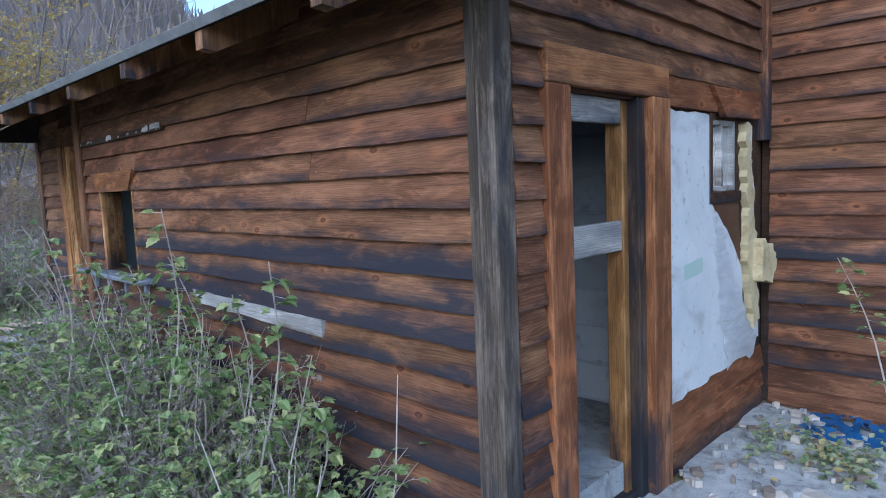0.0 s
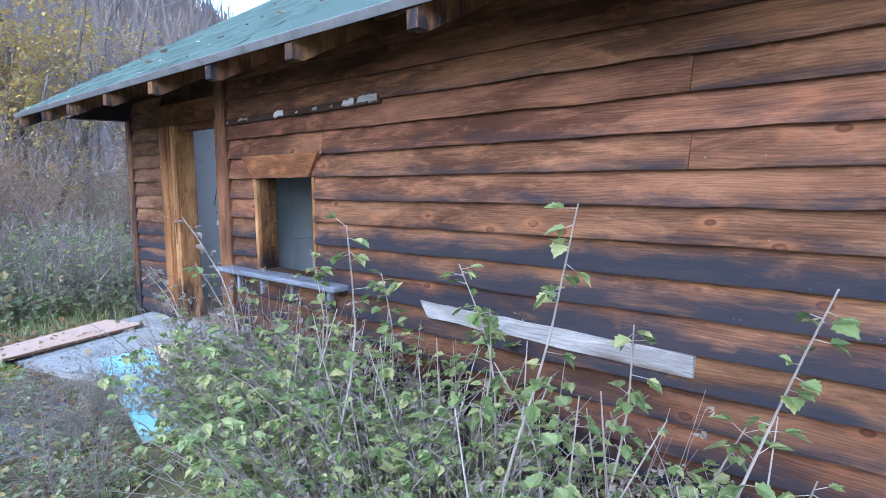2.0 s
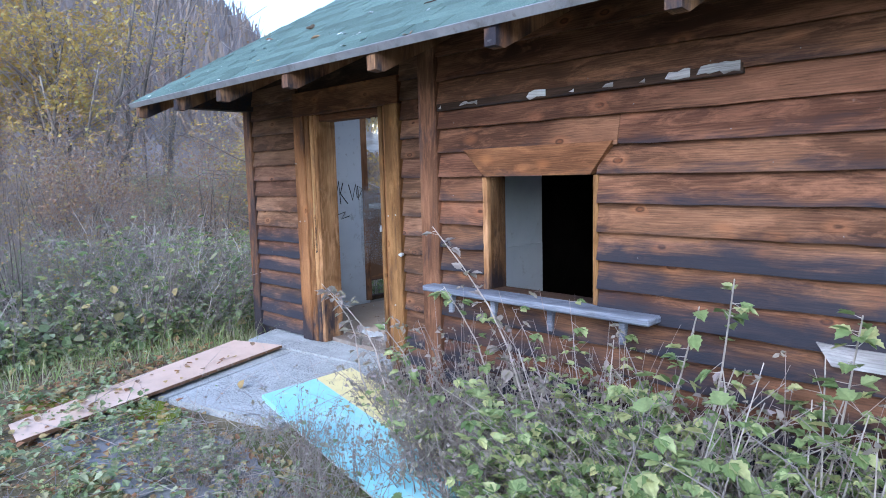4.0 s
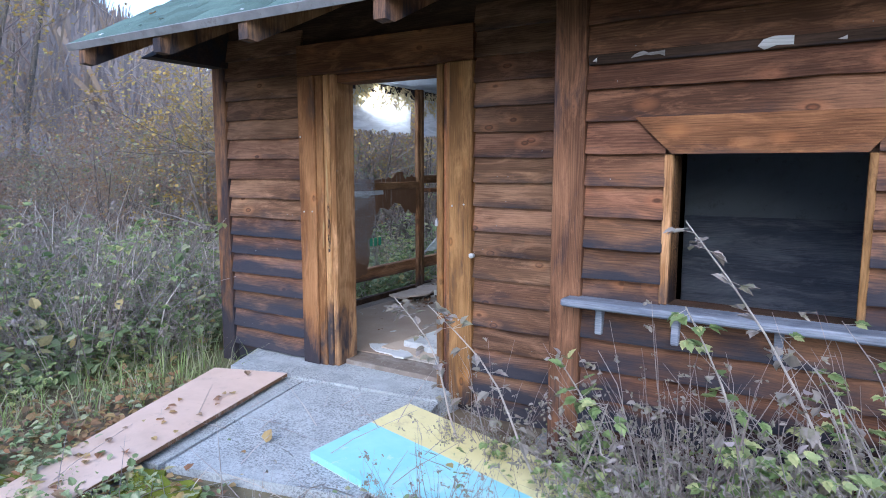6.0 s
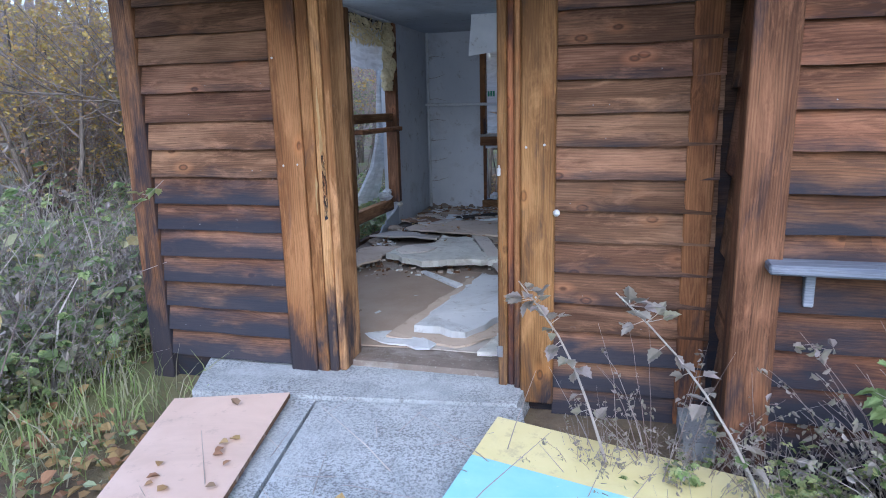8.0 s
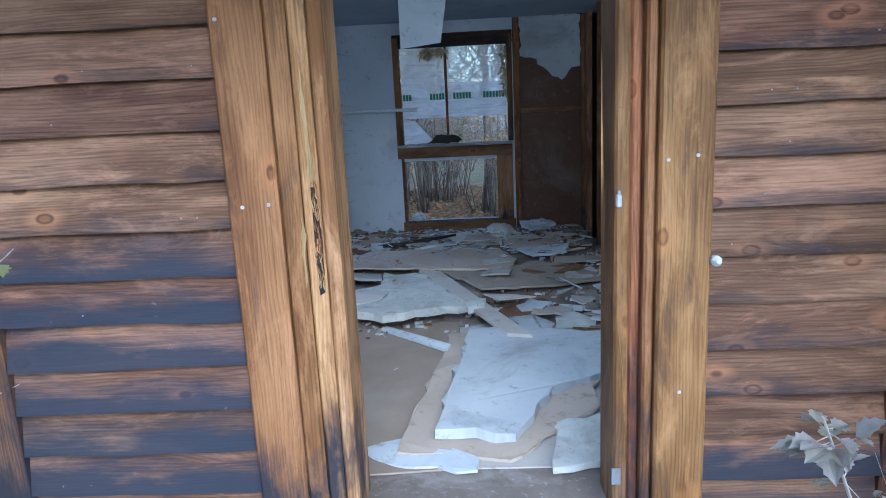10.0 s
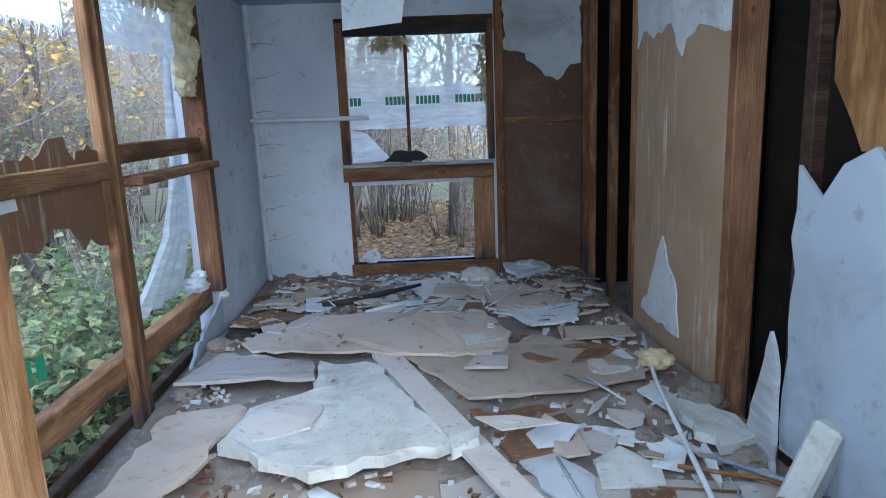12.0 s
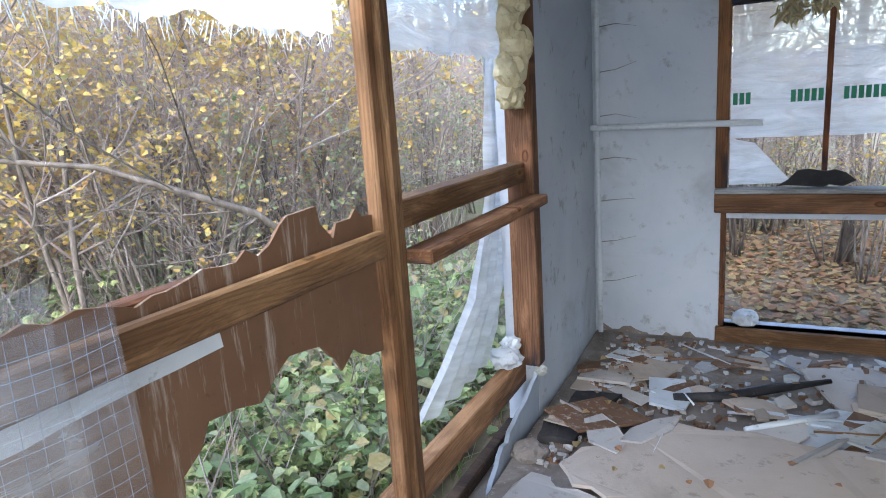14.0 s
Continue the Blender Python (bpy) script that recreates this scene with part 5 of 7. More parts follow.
for i in range(290):
    t = i / 290
    if i < 90:
        x, y = r6.uniform(-7.95, -6.98), r6.uniform(3.9, 6.3)
    elif i < 200:
        x, y = r6.uniform(-9.45, -6.95), r6.uniform(6.2, 7.55)
    else:
        x, y = r6.uniform(-9.45, -7.0), r6.uniform(3.4, 7.5)
    s = r6.choice((0.04, 0.07, 0.10, 0.14, 0.19, 0.24)) * r6.uniform(0.7, 1.3)
    if y > 7.2 or x > -7.15 or x < -9.3:
        s = min(s, 0.1)
    if i < 200 and i % 5 < 2:
        continue
    if i >= 200 and x < -7.3 and y < 6.4:
        continue
    if (x < -8.0 and 4.35 < y < 5.75) or (x < -7.25 and y < 4.5):
        continue
    if r6.random() < 0.2:
        asp = 0.12
    else:
        asp = r6.uniform(0.4, 0.9)
    a0, a1 = r6.uniform(0, 6.3), r6.uniform(0, 6.3)
    n = r6.randint(4, 6)
    pts = []
    for k in range(n):
        q = a0 + 2 * math.pi * (k + r6.uniform(-0.28, 0.28)) / n
        ex, ey = s * math.cos(q) * r6.uniform(0.7, 1.2), s * asp * math.sin(q) * r6.uniform(0.7, 1.2)
        pts.append((min(-6.93, max(-9.5, x + ex * math.cos(a1) - ey * math.sin(a1))), min(7.58, y + ex * math.sin(a1) + ey * math.cos(a1))))
    z = (0.172 if y < 4.9 and x > -7.9 else 0.24 if y < 6.2 else 0.245) + r6.uniform(0, 0.025)
    if y < 6.4 and x < -7.75:
        z = 0.285
    mt, nm, lb, ct = r6.choice(((white_board, "plaster_shard", "blue-white plaster shard among the rubbish", "shard"), (card_floor, "card_shard", "tan torn card shard on the floor", "shard"), (foam, "foam_crumb", "white crumb of fibre board", "crumb"),
                               (card_grey, "board_shard", "grey torn board shard on the floor", "shard"), (card_floor, "card_shard", "tan torn card shard on the floor", "shard"), (hardboard, "hardboard_shard", "brown hardboard splinter on the floor", "shard")))
    ob = flat_board(nm, pts, [z + r6.uniform(0, 0.02) for _ in pts], r6.uniform(0.006, 0.016), mt, lb, ct)
    ob["group"] = "rubbish on the room floor"

# bed of fine rubbish that carries the sheets
g = Geo()
nx, ny = 30, 56
for j in range(ny + 1):
    for i in range(nx + 1):
        x, y = -9.53 + 2.62 * i / nx, 2.80 + 4.79 * j / ny
        h = 0.155 + 0.085 * max(0, min(1, (y - 4.3) / 0.9)) + 0.03 * max(0, min(1, (y - 6.9) / 0.6))
        if x > -7.9 and y < 5.0:
            h -= 0.02
        g.v.append((x, y, h + 0.012 * noise.noise(Vector((x * 6, y * 6, 1)))))
for j in range(ny):
    for i in range(nx):
        a = j * (nx + 1) + i
        g.f.append((a, a + 1, a + nx + 2, a + nx + 1))
tagged(g.make("fine_rubbish", dust, smooth=True), "dark dirt and crumbs under the broken boards", "rubbish", kind="stuff")


def bed_height(x, y):
    h = 0.155 + 0.085 * max(0, min(1, (y - 4.3) / 0.9)) + 0.03 * max(0, min(1, (y - 6.9) / 0.6))
    return h - 0.02 if x > -7.9 and y < 5.0 else h


# crumbs, chips and splinters strewn over the bed and the sheets
for nm, mt, cnt, lb in (("pale_crumbs", white_board, 420, "pale plaster crumbs strewn over the rubbish"), ("brown_crumbs", hardboard, 900, "brown board crumbs strewn over the rubbish"), ("grey_crumbs", card_grey, 600, "grey card crumbs strewn over the rubbish")):
    g = Geo()
    for i in range(cnt):
        x, y = r6.uniform(-9.4, -6.98), 3.3 + 4.2 * r6.random() ** 0.8
        if i % 3 == 0:
            x = -9.4 + abs(r6.gauss(0, 0.22)) if i % 2 else -6.98 - abs(r6.gauss(0, 0.3))
            x = max(-9.42, min(-6.96, x))
        if -9.2 < x < -7.2 and 5.1 < y < 6.4 and i % 8:
            continue
        l, w, a = r6.uniform(0.006, 0.035), r6.uniform(0.004, 0.016), r6.uniform(0, 6.3)
        z = bed_height(x, y) + r6.uniform(0.008, 0.022)
        c, s = math.cos(a), math.sin(a)
        o = len(g.v)
        for u, v in ((-l, -w), (l * r6.uniform(0.6, 1), -w * r6.uniform(0.2, 1)), (l * r6.uniform(0.3, 1), w), (-l * r6.uniform(0.4, 1), w * r6.uniform(0.3, 1))):
            t = r6.uniform(0, 0.008)
            g.v.append((x + u * c - v * s, y + u * s + v * c, z - 0.012))
            g.v.append((x + u * c - v * s, y + u * s + v * c, z + t))
        g.f.append((o + 1, o + 3, o + 5, o + 7))
        for k in range(4):
            p, q = o + 2 * k, o + 2 * ((k + 1) % 4)
            g.f.append((p, q, q + 1, p + 1))
    tagged(g.make(nm, mt), lb, "crumbs", kind="stuff")


def rod(name, pts, radii, material, label, category, n=6):
    g = Geo()
    g.tube(pts, radii, n)
    return tagged(g.make(name, material, smooth=True), label, category)


rod("thin_stick", [(-7.03, 5.62, 0.34), (-7.15, 5.1, 0.30), (-7.29, 4.0, 0.20)], [0.011] * 3, white_board, "long thin white stick leaning over the rubbish", "stick")
rod("thin_stick", [(-7.14, 4.55, 0.215), (-6.96, 4.3, 0.24), (-6.86, 4.16, 0.25)], [0.010] * 3, grey_x, "thin grey stick on the rubbish", "stick")
rod("thin_stick", [(-7.28, 4.50, 0.205), (-7.0, 4.36, 0.215), (-6.9, 4.2, 0.22)], [0.009] * 3, orange_x, "thin wooden lath on the rubbish", "stick")
rod("thin_stick", [(-7.72, 4.62, 0.20), (-7.70, 4.35, 0.205), (-7.69, 4.2, 0.20)], [0.008] * 3, white_board, "short white lath on the rubbish", "stick")
rod("charred_branch", [(-8.95, 6.70, 0.275), (-8.72, 6.76, 0.285), (-8.55, 6.88, 0.29), (-8.25, 7.08, 0.295)], [0.022, 0.026, 0.022, 0.012], tar, "black charred branch lying on the rubbish", "branch")
rod("white_lath", [(-8.62, 6.45, 0.285), (-8.25, 6.72, 0.29)], [0.016, 0.016], white_board, "white lath lying on the rubbish", "lath", 4)
rod("white_lath", [(-8.7, 6.62, 0.275), (-7.95, 6.70, 0.285)], [0.008, 0.008], white_board, "thin white lath lying on the rubbish", "lath", 4)
for i in range(60):
    x, y, a, l = r6.uniform(-9.2, -7.0), r6.uniform(4.0, 7.3), r6.uniform(0, 3.14), r6.uniform(0.06, 0.22)
    if x < -7.5 and y < 6.0:
        continue
    z = 0.19 if y < 4.9 and x > -7.9 else 0.29
    rod("splinter", [(x - l * math.cos(a), y - l * math.sin(a), z), (x + l * math.cos(a), y + l * math.sin(a), z + 0.01)], [0.006, 0.004], r6.choice((white_board, orange_x, grey_x)), "thin splinter of lath on the rubbish", "splinter", 4)["group"] = "splinters on the room floor"


def lump_of(name, x, y, z, r, material, label, category, squash=0.6, seed=0):
    bm = bmesh.new()
    bmesh.ops.create_icosphere(bm, subdivisions=3, radius=r)
    for v in bm.verts:
        n1 = noise.noise(v.co * (2.2 / r) + Vector((seed, 0, 0))) * 0.28 + noise.noise(v.co * (6 / r) + Vector((seed, 0, 0))) * 0.22
        v.co *= 1 + n1
        v.co.z *= squash
        v.co += Vector((x, y, z))
    me = bpy.data.meshes.new(name)
    bm.to_mesh(me)
    bm.free()
    me.materials.append(material)
    return tagged(new(name, me), label, category)


lump_of("wool_clump", -7.08, 5.28, 0.325, 0.085, wool, "fluffy yellow clump of mineral wool", "mineral wool", 0.55, 3)
lump_of("plaster_mound", -7.78, 7.30, 0.27, 0.15, card_grey, "grey heap of crumbled plaster", "rubble", 0.5, 5)
lump_of("plaster_mound", -7.35, 7.38, 0.30, 0.13, white_board, "white heap of crumbled plaster", "rubble", 0.6, 8)
lump_of("dirt_mound", -6.98, 5.0, 0.24, 0.11, dust, "dark heap of dirt at the partition's foot", "rubble", 0.8, 9)
for i, (x, y, r) in enumerate(((-6.98, 4.55, 0.08), (-7.02, 4.15, 0.1), (-7.3, 4.75, 0.06), (-7.05, 6.5, 0.09), (-7.1, 7.0, 0.1), (-9.42, 5.3, 0.07), (-9.46, 6.0, 0.08))):
    lump_of("dirt_mound", x, y, 0.20 if y < 5 else 0.26, r, dust, "dark heap of dirt and crumbs", "rubble", 0.5, 12 + i)["group"] = "heaps of dirt"
g = Geo()
g.box(-0.05, 0.05, -0.05, 0.05, 0.0, 0.34, 0.012, pose(-6.99, 4.22, 0.19, 14, 10, 30))
tagged(g.make("foam_post", foam), "upright crumbling white foam block by the partition", "foam")
g = Geo()
PIf = [(1.70, 0.18), (1.92, 0.18), (1.86, 0.45), (1.78, 0.72), (1.72, 0.60)]
PI.sheet(g, ragged(PIf, 0.06, 0.01, r3), 0.02, 0.035)
tagged(g.make("film_scrap", film), "scrap of milky film hanging in the partition gap", "film")
# panel hanging from the ceiling
hung = empty("ceiling_panel", -8.42, 6.0, 2.45, "torn white ceiling board hanging down", "ceiling board")
g = Geo()
low = [Vector(p) for p in ((-8.60, 5.96, 2.03), (-8.28, 6.02, 2.07), (-8.22, 6.2, 2.46), (-8.62, 6.2, 2.46))]
g.prism([tuple(p) for p in low], [tuple(p + Vector((0, 0.02, 0.01))) for p in low])
ob = g.make("board", white_board)
adopt(hung, ob)

# ragged wool and plaster along the window heads
for nm, face, spots_, lb in (("window_fringe", WI, [(1.25, 2.3, 2.24, 2.44, 120), (2.46, 3.45, 2.20, 2.44, 120)], "fringe of yellowed wool in the window corner"), ("window_fringe", BI, [(1.84, 1.93, 1.70, 2.2, 60), (0.98, 1.25, 2.12, 2.2, 40)], "fringe of torn brown wool round the window")):
    g = Geo()
    for u0, u1, z0, z1, cnt in spots_:
        for _ in range(cnt * 3):
            u, z = r6.uniform(u0, u1), r6.uniform(z0, z1)
            d = Vector((r6.gauss(0, 0.5), r6.gauss(0, 0.5), -abs(r6.gauss(0.7, 0.5)))).normalized()
            g.leaf(face.at(u, -0.06 + r6.gauss(0, 0.02), z), d, Vector((r6.gauss(0, 1), r6.gauss(0, 1), 0.3)), r6.uniform(0.03, 0.10), 0.16)
    tagged(g.make(nm, wool), lb, "mineral wool", kind="stuff")

for i in range(7):
    lump_of("wool_tuft", -9.585 + 0.012 * (i % 3), 6.29 - 0.035 * (i % 2) + 0.008 * i, 1.80 + 0.095 * i, 0.062 + 0.006 * (i % 3), wool, "hanging tuft of yellowed mineral wool in the window corner", "mineral wool", 1.25, 60 + i)["group"] = "wool in the window corner"

# ---- plastic film ----


def film_sheet(name, face, us, edge, ztop, o, material, label, wav=0.02, seed=1.0, nz=14):
    """A hanging film with folds; edge gives the height of its lower border at each u."""
    g = Geo()
    nu = len(us)
    for i, u in enumerate(us):
        for j in range(nz + 1):
            t = j / nz
            z = edge[i] + (ztop - edge[i]) * t
            w = wav * (noise.noise(Vector((u * 5 + seed, z * 1.6, seed))) + 0.4 * noise.noise(Vector((u * 16, z * 3, seed))))
            g.v.append(tuple(face.at(u, o + w, z)))
    for i in range(nu - 1):
        for j in range(nz):
            a = i * (nz + 1) + j
            g.f.append((a, a + 1, a + nz + 2, a + nz + 1))
    return tagged(g.make(name, material, smooth=True), label, "plastic film")


def lerp_us(a, b, n):
    return [a + (b - a) * i / n for i in range(n + 1)]


us = lerp_us(1.20, 2.32, 44)
film_sheet("torn_film", WI, us, [1.95 + 0.03 * noise.noise(Vector((u * 9, 0, 0))) + 0.02 * r6.random() for u in us], 2.44, -0.085, film, "milky film with a frayed lower edge over the window")
us = lerp_us(2.46, 3.60, 44)
film_sheet("torn_film", WI, us, [1.93 + 0.03 * noise.noise(Vector((u * 9, 4, 0))) + 0.02 * r6.random() for u in us], 2.44, -0.085, film, "milky film with a frayed lower edge over the window", seed=5)
g = Geo()
for k in range(120):
    u = r6.uniform(1.25, 2.30) if k < 90 else r6.uniform(2.5, 3.5)
    p = WI.at(u, -0.085, 1.96)
    l = r6.uniform(0.015, 0.05)
    g.tube([p, p + Vector((r6.gauss(0, 0.01), r6.gauss(0, 0.012), -l))], [0.0018, 0.001], 3, False)
tagged(g.make("film_threads", white_board), "white threads hanging from the frayed film", "threads", kind="stuff")
# twisted film hanging outside the far bay
g = Geo()
pts0 = [(3.83, 1.98), (3.80, 1.55), (3.77, 1.2), (3.73, 0.92), (3.58, 0.70), (3.40, 0.57)]
pts1 = [(3.66, 1.98), (3.60, 1.55), (3.48, 1.2), (3.30, 0.92), (3.02, 0.72), (2.76, 0.56)]
m = 22
for (a, za), (b, zb) in zip(pts0, pts1):
    for j in range(m + 1):
        t = j / m
        q = WI.at(a + (b - a) * t, -0.19 + 0.03 * math.sin(t * 23 + za * 4) + 0.02 * noise.noise(Vector((t * 9, za * 4, 2))), za + (zb - za) * t)
        g.v.append(tuple(q))
for i in range(len(pts0) - 1):
    for j in range(m):
        a = i * (m + 1) + j
        g.f.append((a, a + 1, a + m + 2, a + m + 1))
tagged(g.make("hanging_film", film, smooth=True), "twisted white film hanging outside the window", "plastic film")
# broken edge of the wall plaster in the darker tone, shade put into colour
g = Geo()
WI.sheet(g, ragged([(3.64, 0.10), (3.64, 0.47), (3.50, 0.41), (3.30, 0.36), (3.10, 0.30), (2.98, 0.20), (2.95, 0.10)], 0.05, 0.010, r3), -0.022, -0.002)
g.make("broken_plaster", plaster_grey, wall_west, "broken plaster edge below the window")
for i, (y, z, r) in enumerate(((6.26, 0.575, 0.075), (6.33, 0.62, 0.05))):
    lump_of("crumpled_film", -9.655, y, z, r, white_board, "crumpled white film caught on the window sill", "plastic film", 0.7, 31 + i)["group"] = "film on the sill"
lump_of("foam_plug", -9.53, 6.40, 0.47, 0.032, foam, "white lump of foam at the foot of the jamb", "foam", 0.8, 41)
lump_of("foam_plug", -8.66, 7.66, 0.40, 0.075, white_board, "white bag-like lump on the window foot", "bag", 0.75, 42)
# film draped over the rail inside
us = lerp_us(1.02, 1.43, 16)
film_rail = film_sheet("draped_film", WI, us, [0.62 + 0.10 * noise.noise(Vector((u * 4, 2, 0))) for u in us], 1.50, 0.09, film_clear, "clear grid-reinforced film draped over the window rail", 0.05, 3.0, 18)
us = lerp_us(1.02, 1.36, 14)
film_sheet("draped_film", WI, us, [1.18 + 0.03 * noise.noise(Vector((u * 6, 9, 0))) for u in us], 1.55, 0.06, film_clear, "thin film folded over the window rail", 0.04, 8.0, 8)
g = Geo()


def drape(u, z):
    w = 0.05 * (noise.noise(Vector((u * 5 + 3.0, z * 1.6, 3.0))) + 0.4 * noise.noise(Vector((u * 16, z * 3, 3.0))))
    return WI.at(u, 0.0915 + w, z)


for k in range(16):
    u = 1.025 + 0.0262 * k
    g.tube([drape(u, 0.70 + 0.08 * j) for j in range(11)], [0.00035] * 11, 3, False)
for k in range(30):
    z = 0.70 + 0.0265 * k
    g.tube([drape(1.022 + 0.0445 * j, z) for j in range(10)], [0.00035] * 10, 3, False)
tagged(g.make("film_grid", plaster_grey), "white reinforcing grid of the draped film", "threads", kind="stuff")
for i in range(3):
    piece(WI, "print_bar", print_green, film_rail, 1.30 + 0.07 * i, 1.345 + 0.07 * i, 0.12, 0.122, 0.80, 0.88, 0)
# printed film in the northern window
us = lerp_us(0.77, 1.89, 40)
north_edge = [1.47 + 0.012 * noise.noise(Vector((u * 7, 1, 0))) for u in us]
film_north = film_sheet("printed_film", BI, us, north_edge, 2.21, -0.105, film, "milky film with green print across the window", 0.018, 2.0)
g = Geo()
g.add([tuple(BI.at(u, -0.104, z)) for u, z in ((0.77, 1.47), (0.90, 1.44), (1.10, 1.21), (0.77, 1.2))], [(0, 1, 2, 3)])
tagged(g.make("film_flap", film), "triangular flap of milky film in the window corner", "plastic film")
for u0, cnt in ((0.78, 3), (1.07, 6), (1.32, 6), (1.64, 7)):
    for k in range(cnt):
        piece(BI, "print_bar", print_green, film_north, u0 + 0.033 * k, u0 + 0.033 * k + 0.024, -0.082, -0.080, 1.66, 1.725, 0)
g = Geo()
BI.sheet(g, ragged([(1.02, 1.20), (1.12, 1.29), (1.30, 1.29), (1.40, 1.23), (1.34, 1.20)], 0.05, 0.008, r3), -0.05, -0.03)
tagged(g.make("charred_scrap", tar), "black charred scrap on the window ledge", "scrap")
g = Geo()
BI.sheet(g, ragged([(0.02, 0.18), (0.70, 0.18), (0.69, 0.27), (0.55, 0.30), (0.40, 0.25), (0.22, 0.31), (0.10, 0.28), (0.02, 0.36)], 0.035, 0.014, r3), 0.001, 0.003)
g.make("mould_stain", dust, wall_north, "dark mould along the foot of the plaster")
# graffiti
g = Geo()
for a in (((0.72, 1.35), (0.78, 1.62), (0.80, 1.36)), ((0.84, 1.60), (0.80, 1.48), (0.90, 1.36)), ((0.92, 1.58), (0.97, 1.40), (1.02, 1.58), (1.04, 1.42)), ((1.06, 1.40), (1.05, 1.56), (1.12, 1.52), (1.07, 1.44)), ((0.74, 1.24), (0.86, 1.27), (0.8, 1.19), (0.92, 1.22))):
    g.tube([WI.at(u, 0.003, z) for u, z in a], [0.006] * len(a), 4)
tagged(g.make("graffiti_scrawl", ink), "black sprayed scrawl on the plaster", "graffiti")
for i in range(7):
    z = 0.6 + 0.26 * i
    rod("wall_crack", [(-9.50, 7.585, z), (-9.40, 7.597, z + 0.01), (-9.28, 7.597, z + r6.uniform(-0.02, 0.06))], [0.003, 0.0018, 0.0008], dust, "dark scuffed crack in the plaster", "crack", 4)["group"] = "scuffs on the plaster"

# ---- plants ----
UP = Vector((0, 0, 1))


def rdir(r, flat=1.0):
    v = Vector((r.gauss(0, 1), r.gauss(0, 1), r.gauss(0, 1) * flat))
    return v.normalized() if v.length > 1e-6 else Vector((1, 0, 0))


def bramble(seed, h, stems, leaves, spread, leaf_m, stem_m, size, name, label, category, lean=0.35, group="", withered=False):
    """A weed or bramble clump: thin canes and leaves along their upper parts."""
    r = random.Random(seed)
    root = new(name)
    tagged(root, label, category, group)
    gs, gl = Geo(), Geo()
    tracks = []
    for _ in range(stems):
        a = r.uniform(0, 6.283)
        p = Vector((math.cos(a), math.sin(a), 0)) * r.uniform(0, spread * 0.45)
        p.z = -0.03
        d = Vector((math.cos(a) * lean * r.random() * 1.6, math.sin(a) * lean * r.random() * 1.6, 1)).normalized()
        hh = h * r.uniform(0.55, 1.1)
        pts = [p.copy()]
        for k in range(6):
            d = (d + rdir(r) * 0.13 + Vector((math.cos(a), math.sin(a), -0.5)) * 0.06 * k * lean).normalized()
            p = p + d * hh / 6
            p.z = max(p.z, 0.01)
            pts.append(p.copy())
        rad = r.uniform(0.0025, 0.0048) * (0.7 + h * 0.45)
        gs.tube(pts, [rad * (1 - 0.13 * k) for k in range(7)], 4, False)
        tracks.append(pts)
    for _ in range(leaves):
        pts = r.choice(tracks)
        t = 0.6 + 5.39 * r.random() ** 0.75
        i = int(t)
        p = pts[i].lerp(pts[i + 1], t - i)
        d = rdir(r, 0.35)
        d.z += r.uniform(-0.2, 0.4)
        d.normalize()
        s = size * r.uniform(0.45, 1.25)
        e = p + d * s * 0.8
        gs.tube([p, e], [0.0014, 0.0009], 3, False)
        if withered:
            for q in range(3):
                gl.leaf(e + rdir(r) * s * 0.4, (rdir(r) - UP * 0.6).normalized(), rdir(r), s * r.uniform(0.5, 0.9), 0.26, r.uniform(0.4, 1.3))
        else:
            flat = (UP + rdir(r) * 0.35).normalized()
            across = d.cross(flat).normalized()
            for turn in (0.0, 1.1, -1.1):
                gl.toothed(e, (d + across * turn).normalized(), flat, s * (1.0 if turn == 0 else 0.82), 0.44, r.uniform(0.05, 0.5))
    gs.make("stalk", stem_m, root)
    gl.make("foliage", leaf_m, root)
    return root


def place(src, rows):
    """The first row takes the clump itself, the others copies."""
    for i, (x, y, ang, sc) in enumerate(rows):
        m = pose(x, y, ground_height(x, y), 0, 0, ang)
        src_ob = src if i == 0 else copy_thing(src, m)
        if i == 0:
            src_ob.matrix_basis = m
        src_ob.scale = (sc, sc, sc)


GREEN = ("bramble_clump", "green bramble clump growing against the wall", "bramble", "brambles along the wall")
DRY = ("dry_weed", "withered grey-purple weed clump with curled leaves", "weed", "dry weeds by the wall")
greens = [bramble(20 + k, (0.62, 0.80, 0.50, 1.0)[k], (11, 10, 12, 9)[k], (100, 96, 100, 80)[k], 0.55, leaf_green, stalk_mat, (0.056, 0.054, 0.058, 0.055)[k], GREEN[0], GREEN[1], GREEN[2], 0.5, GREEN[3]) for k in range(4)]
dries = [bramble(40 + k, (0.75, 0.98, 0.62)[k], (22, 20, 24)[k], (95, 90, 85)[k], 0.5, leaf_dull, twig_mat, 0.045, DRY[0], DRY[1], DRY[2], 0.42, DRY[3], True) for k in range(3)]
rv = random.Random(77)
spots_g, spots_d = [[] for _ in greens], [[] for _ in dries]
for i in range(84):
    x = rv.uniform(-5.3, -2.25)
    y = rv.uniform(0.62, 1.72)
    if x > -2.9 and y < 1.0:
        y = rv.uniform(1.0, 1.7)
    if x < -4.2 and y < 1.15:
        y = rv.uniform(1.2, 1.75)
    elif x < -3.4 and y < 0.9:
        y = rv.uniform(0.95, 1.7)
    spots_g[rv.randint(0, 3)].append((x, y, rv.uniform(0, 360), rv.uniform(0.75, 1.1)))
for i in range(9):
    spots_g[rv.randint(0, 2)].append((rv.uniform(-6.9, -5.4), rv.uniform(1.5, 1.95), rv.uniform(0, 360), rv.uniform(0.6, 0.85)))
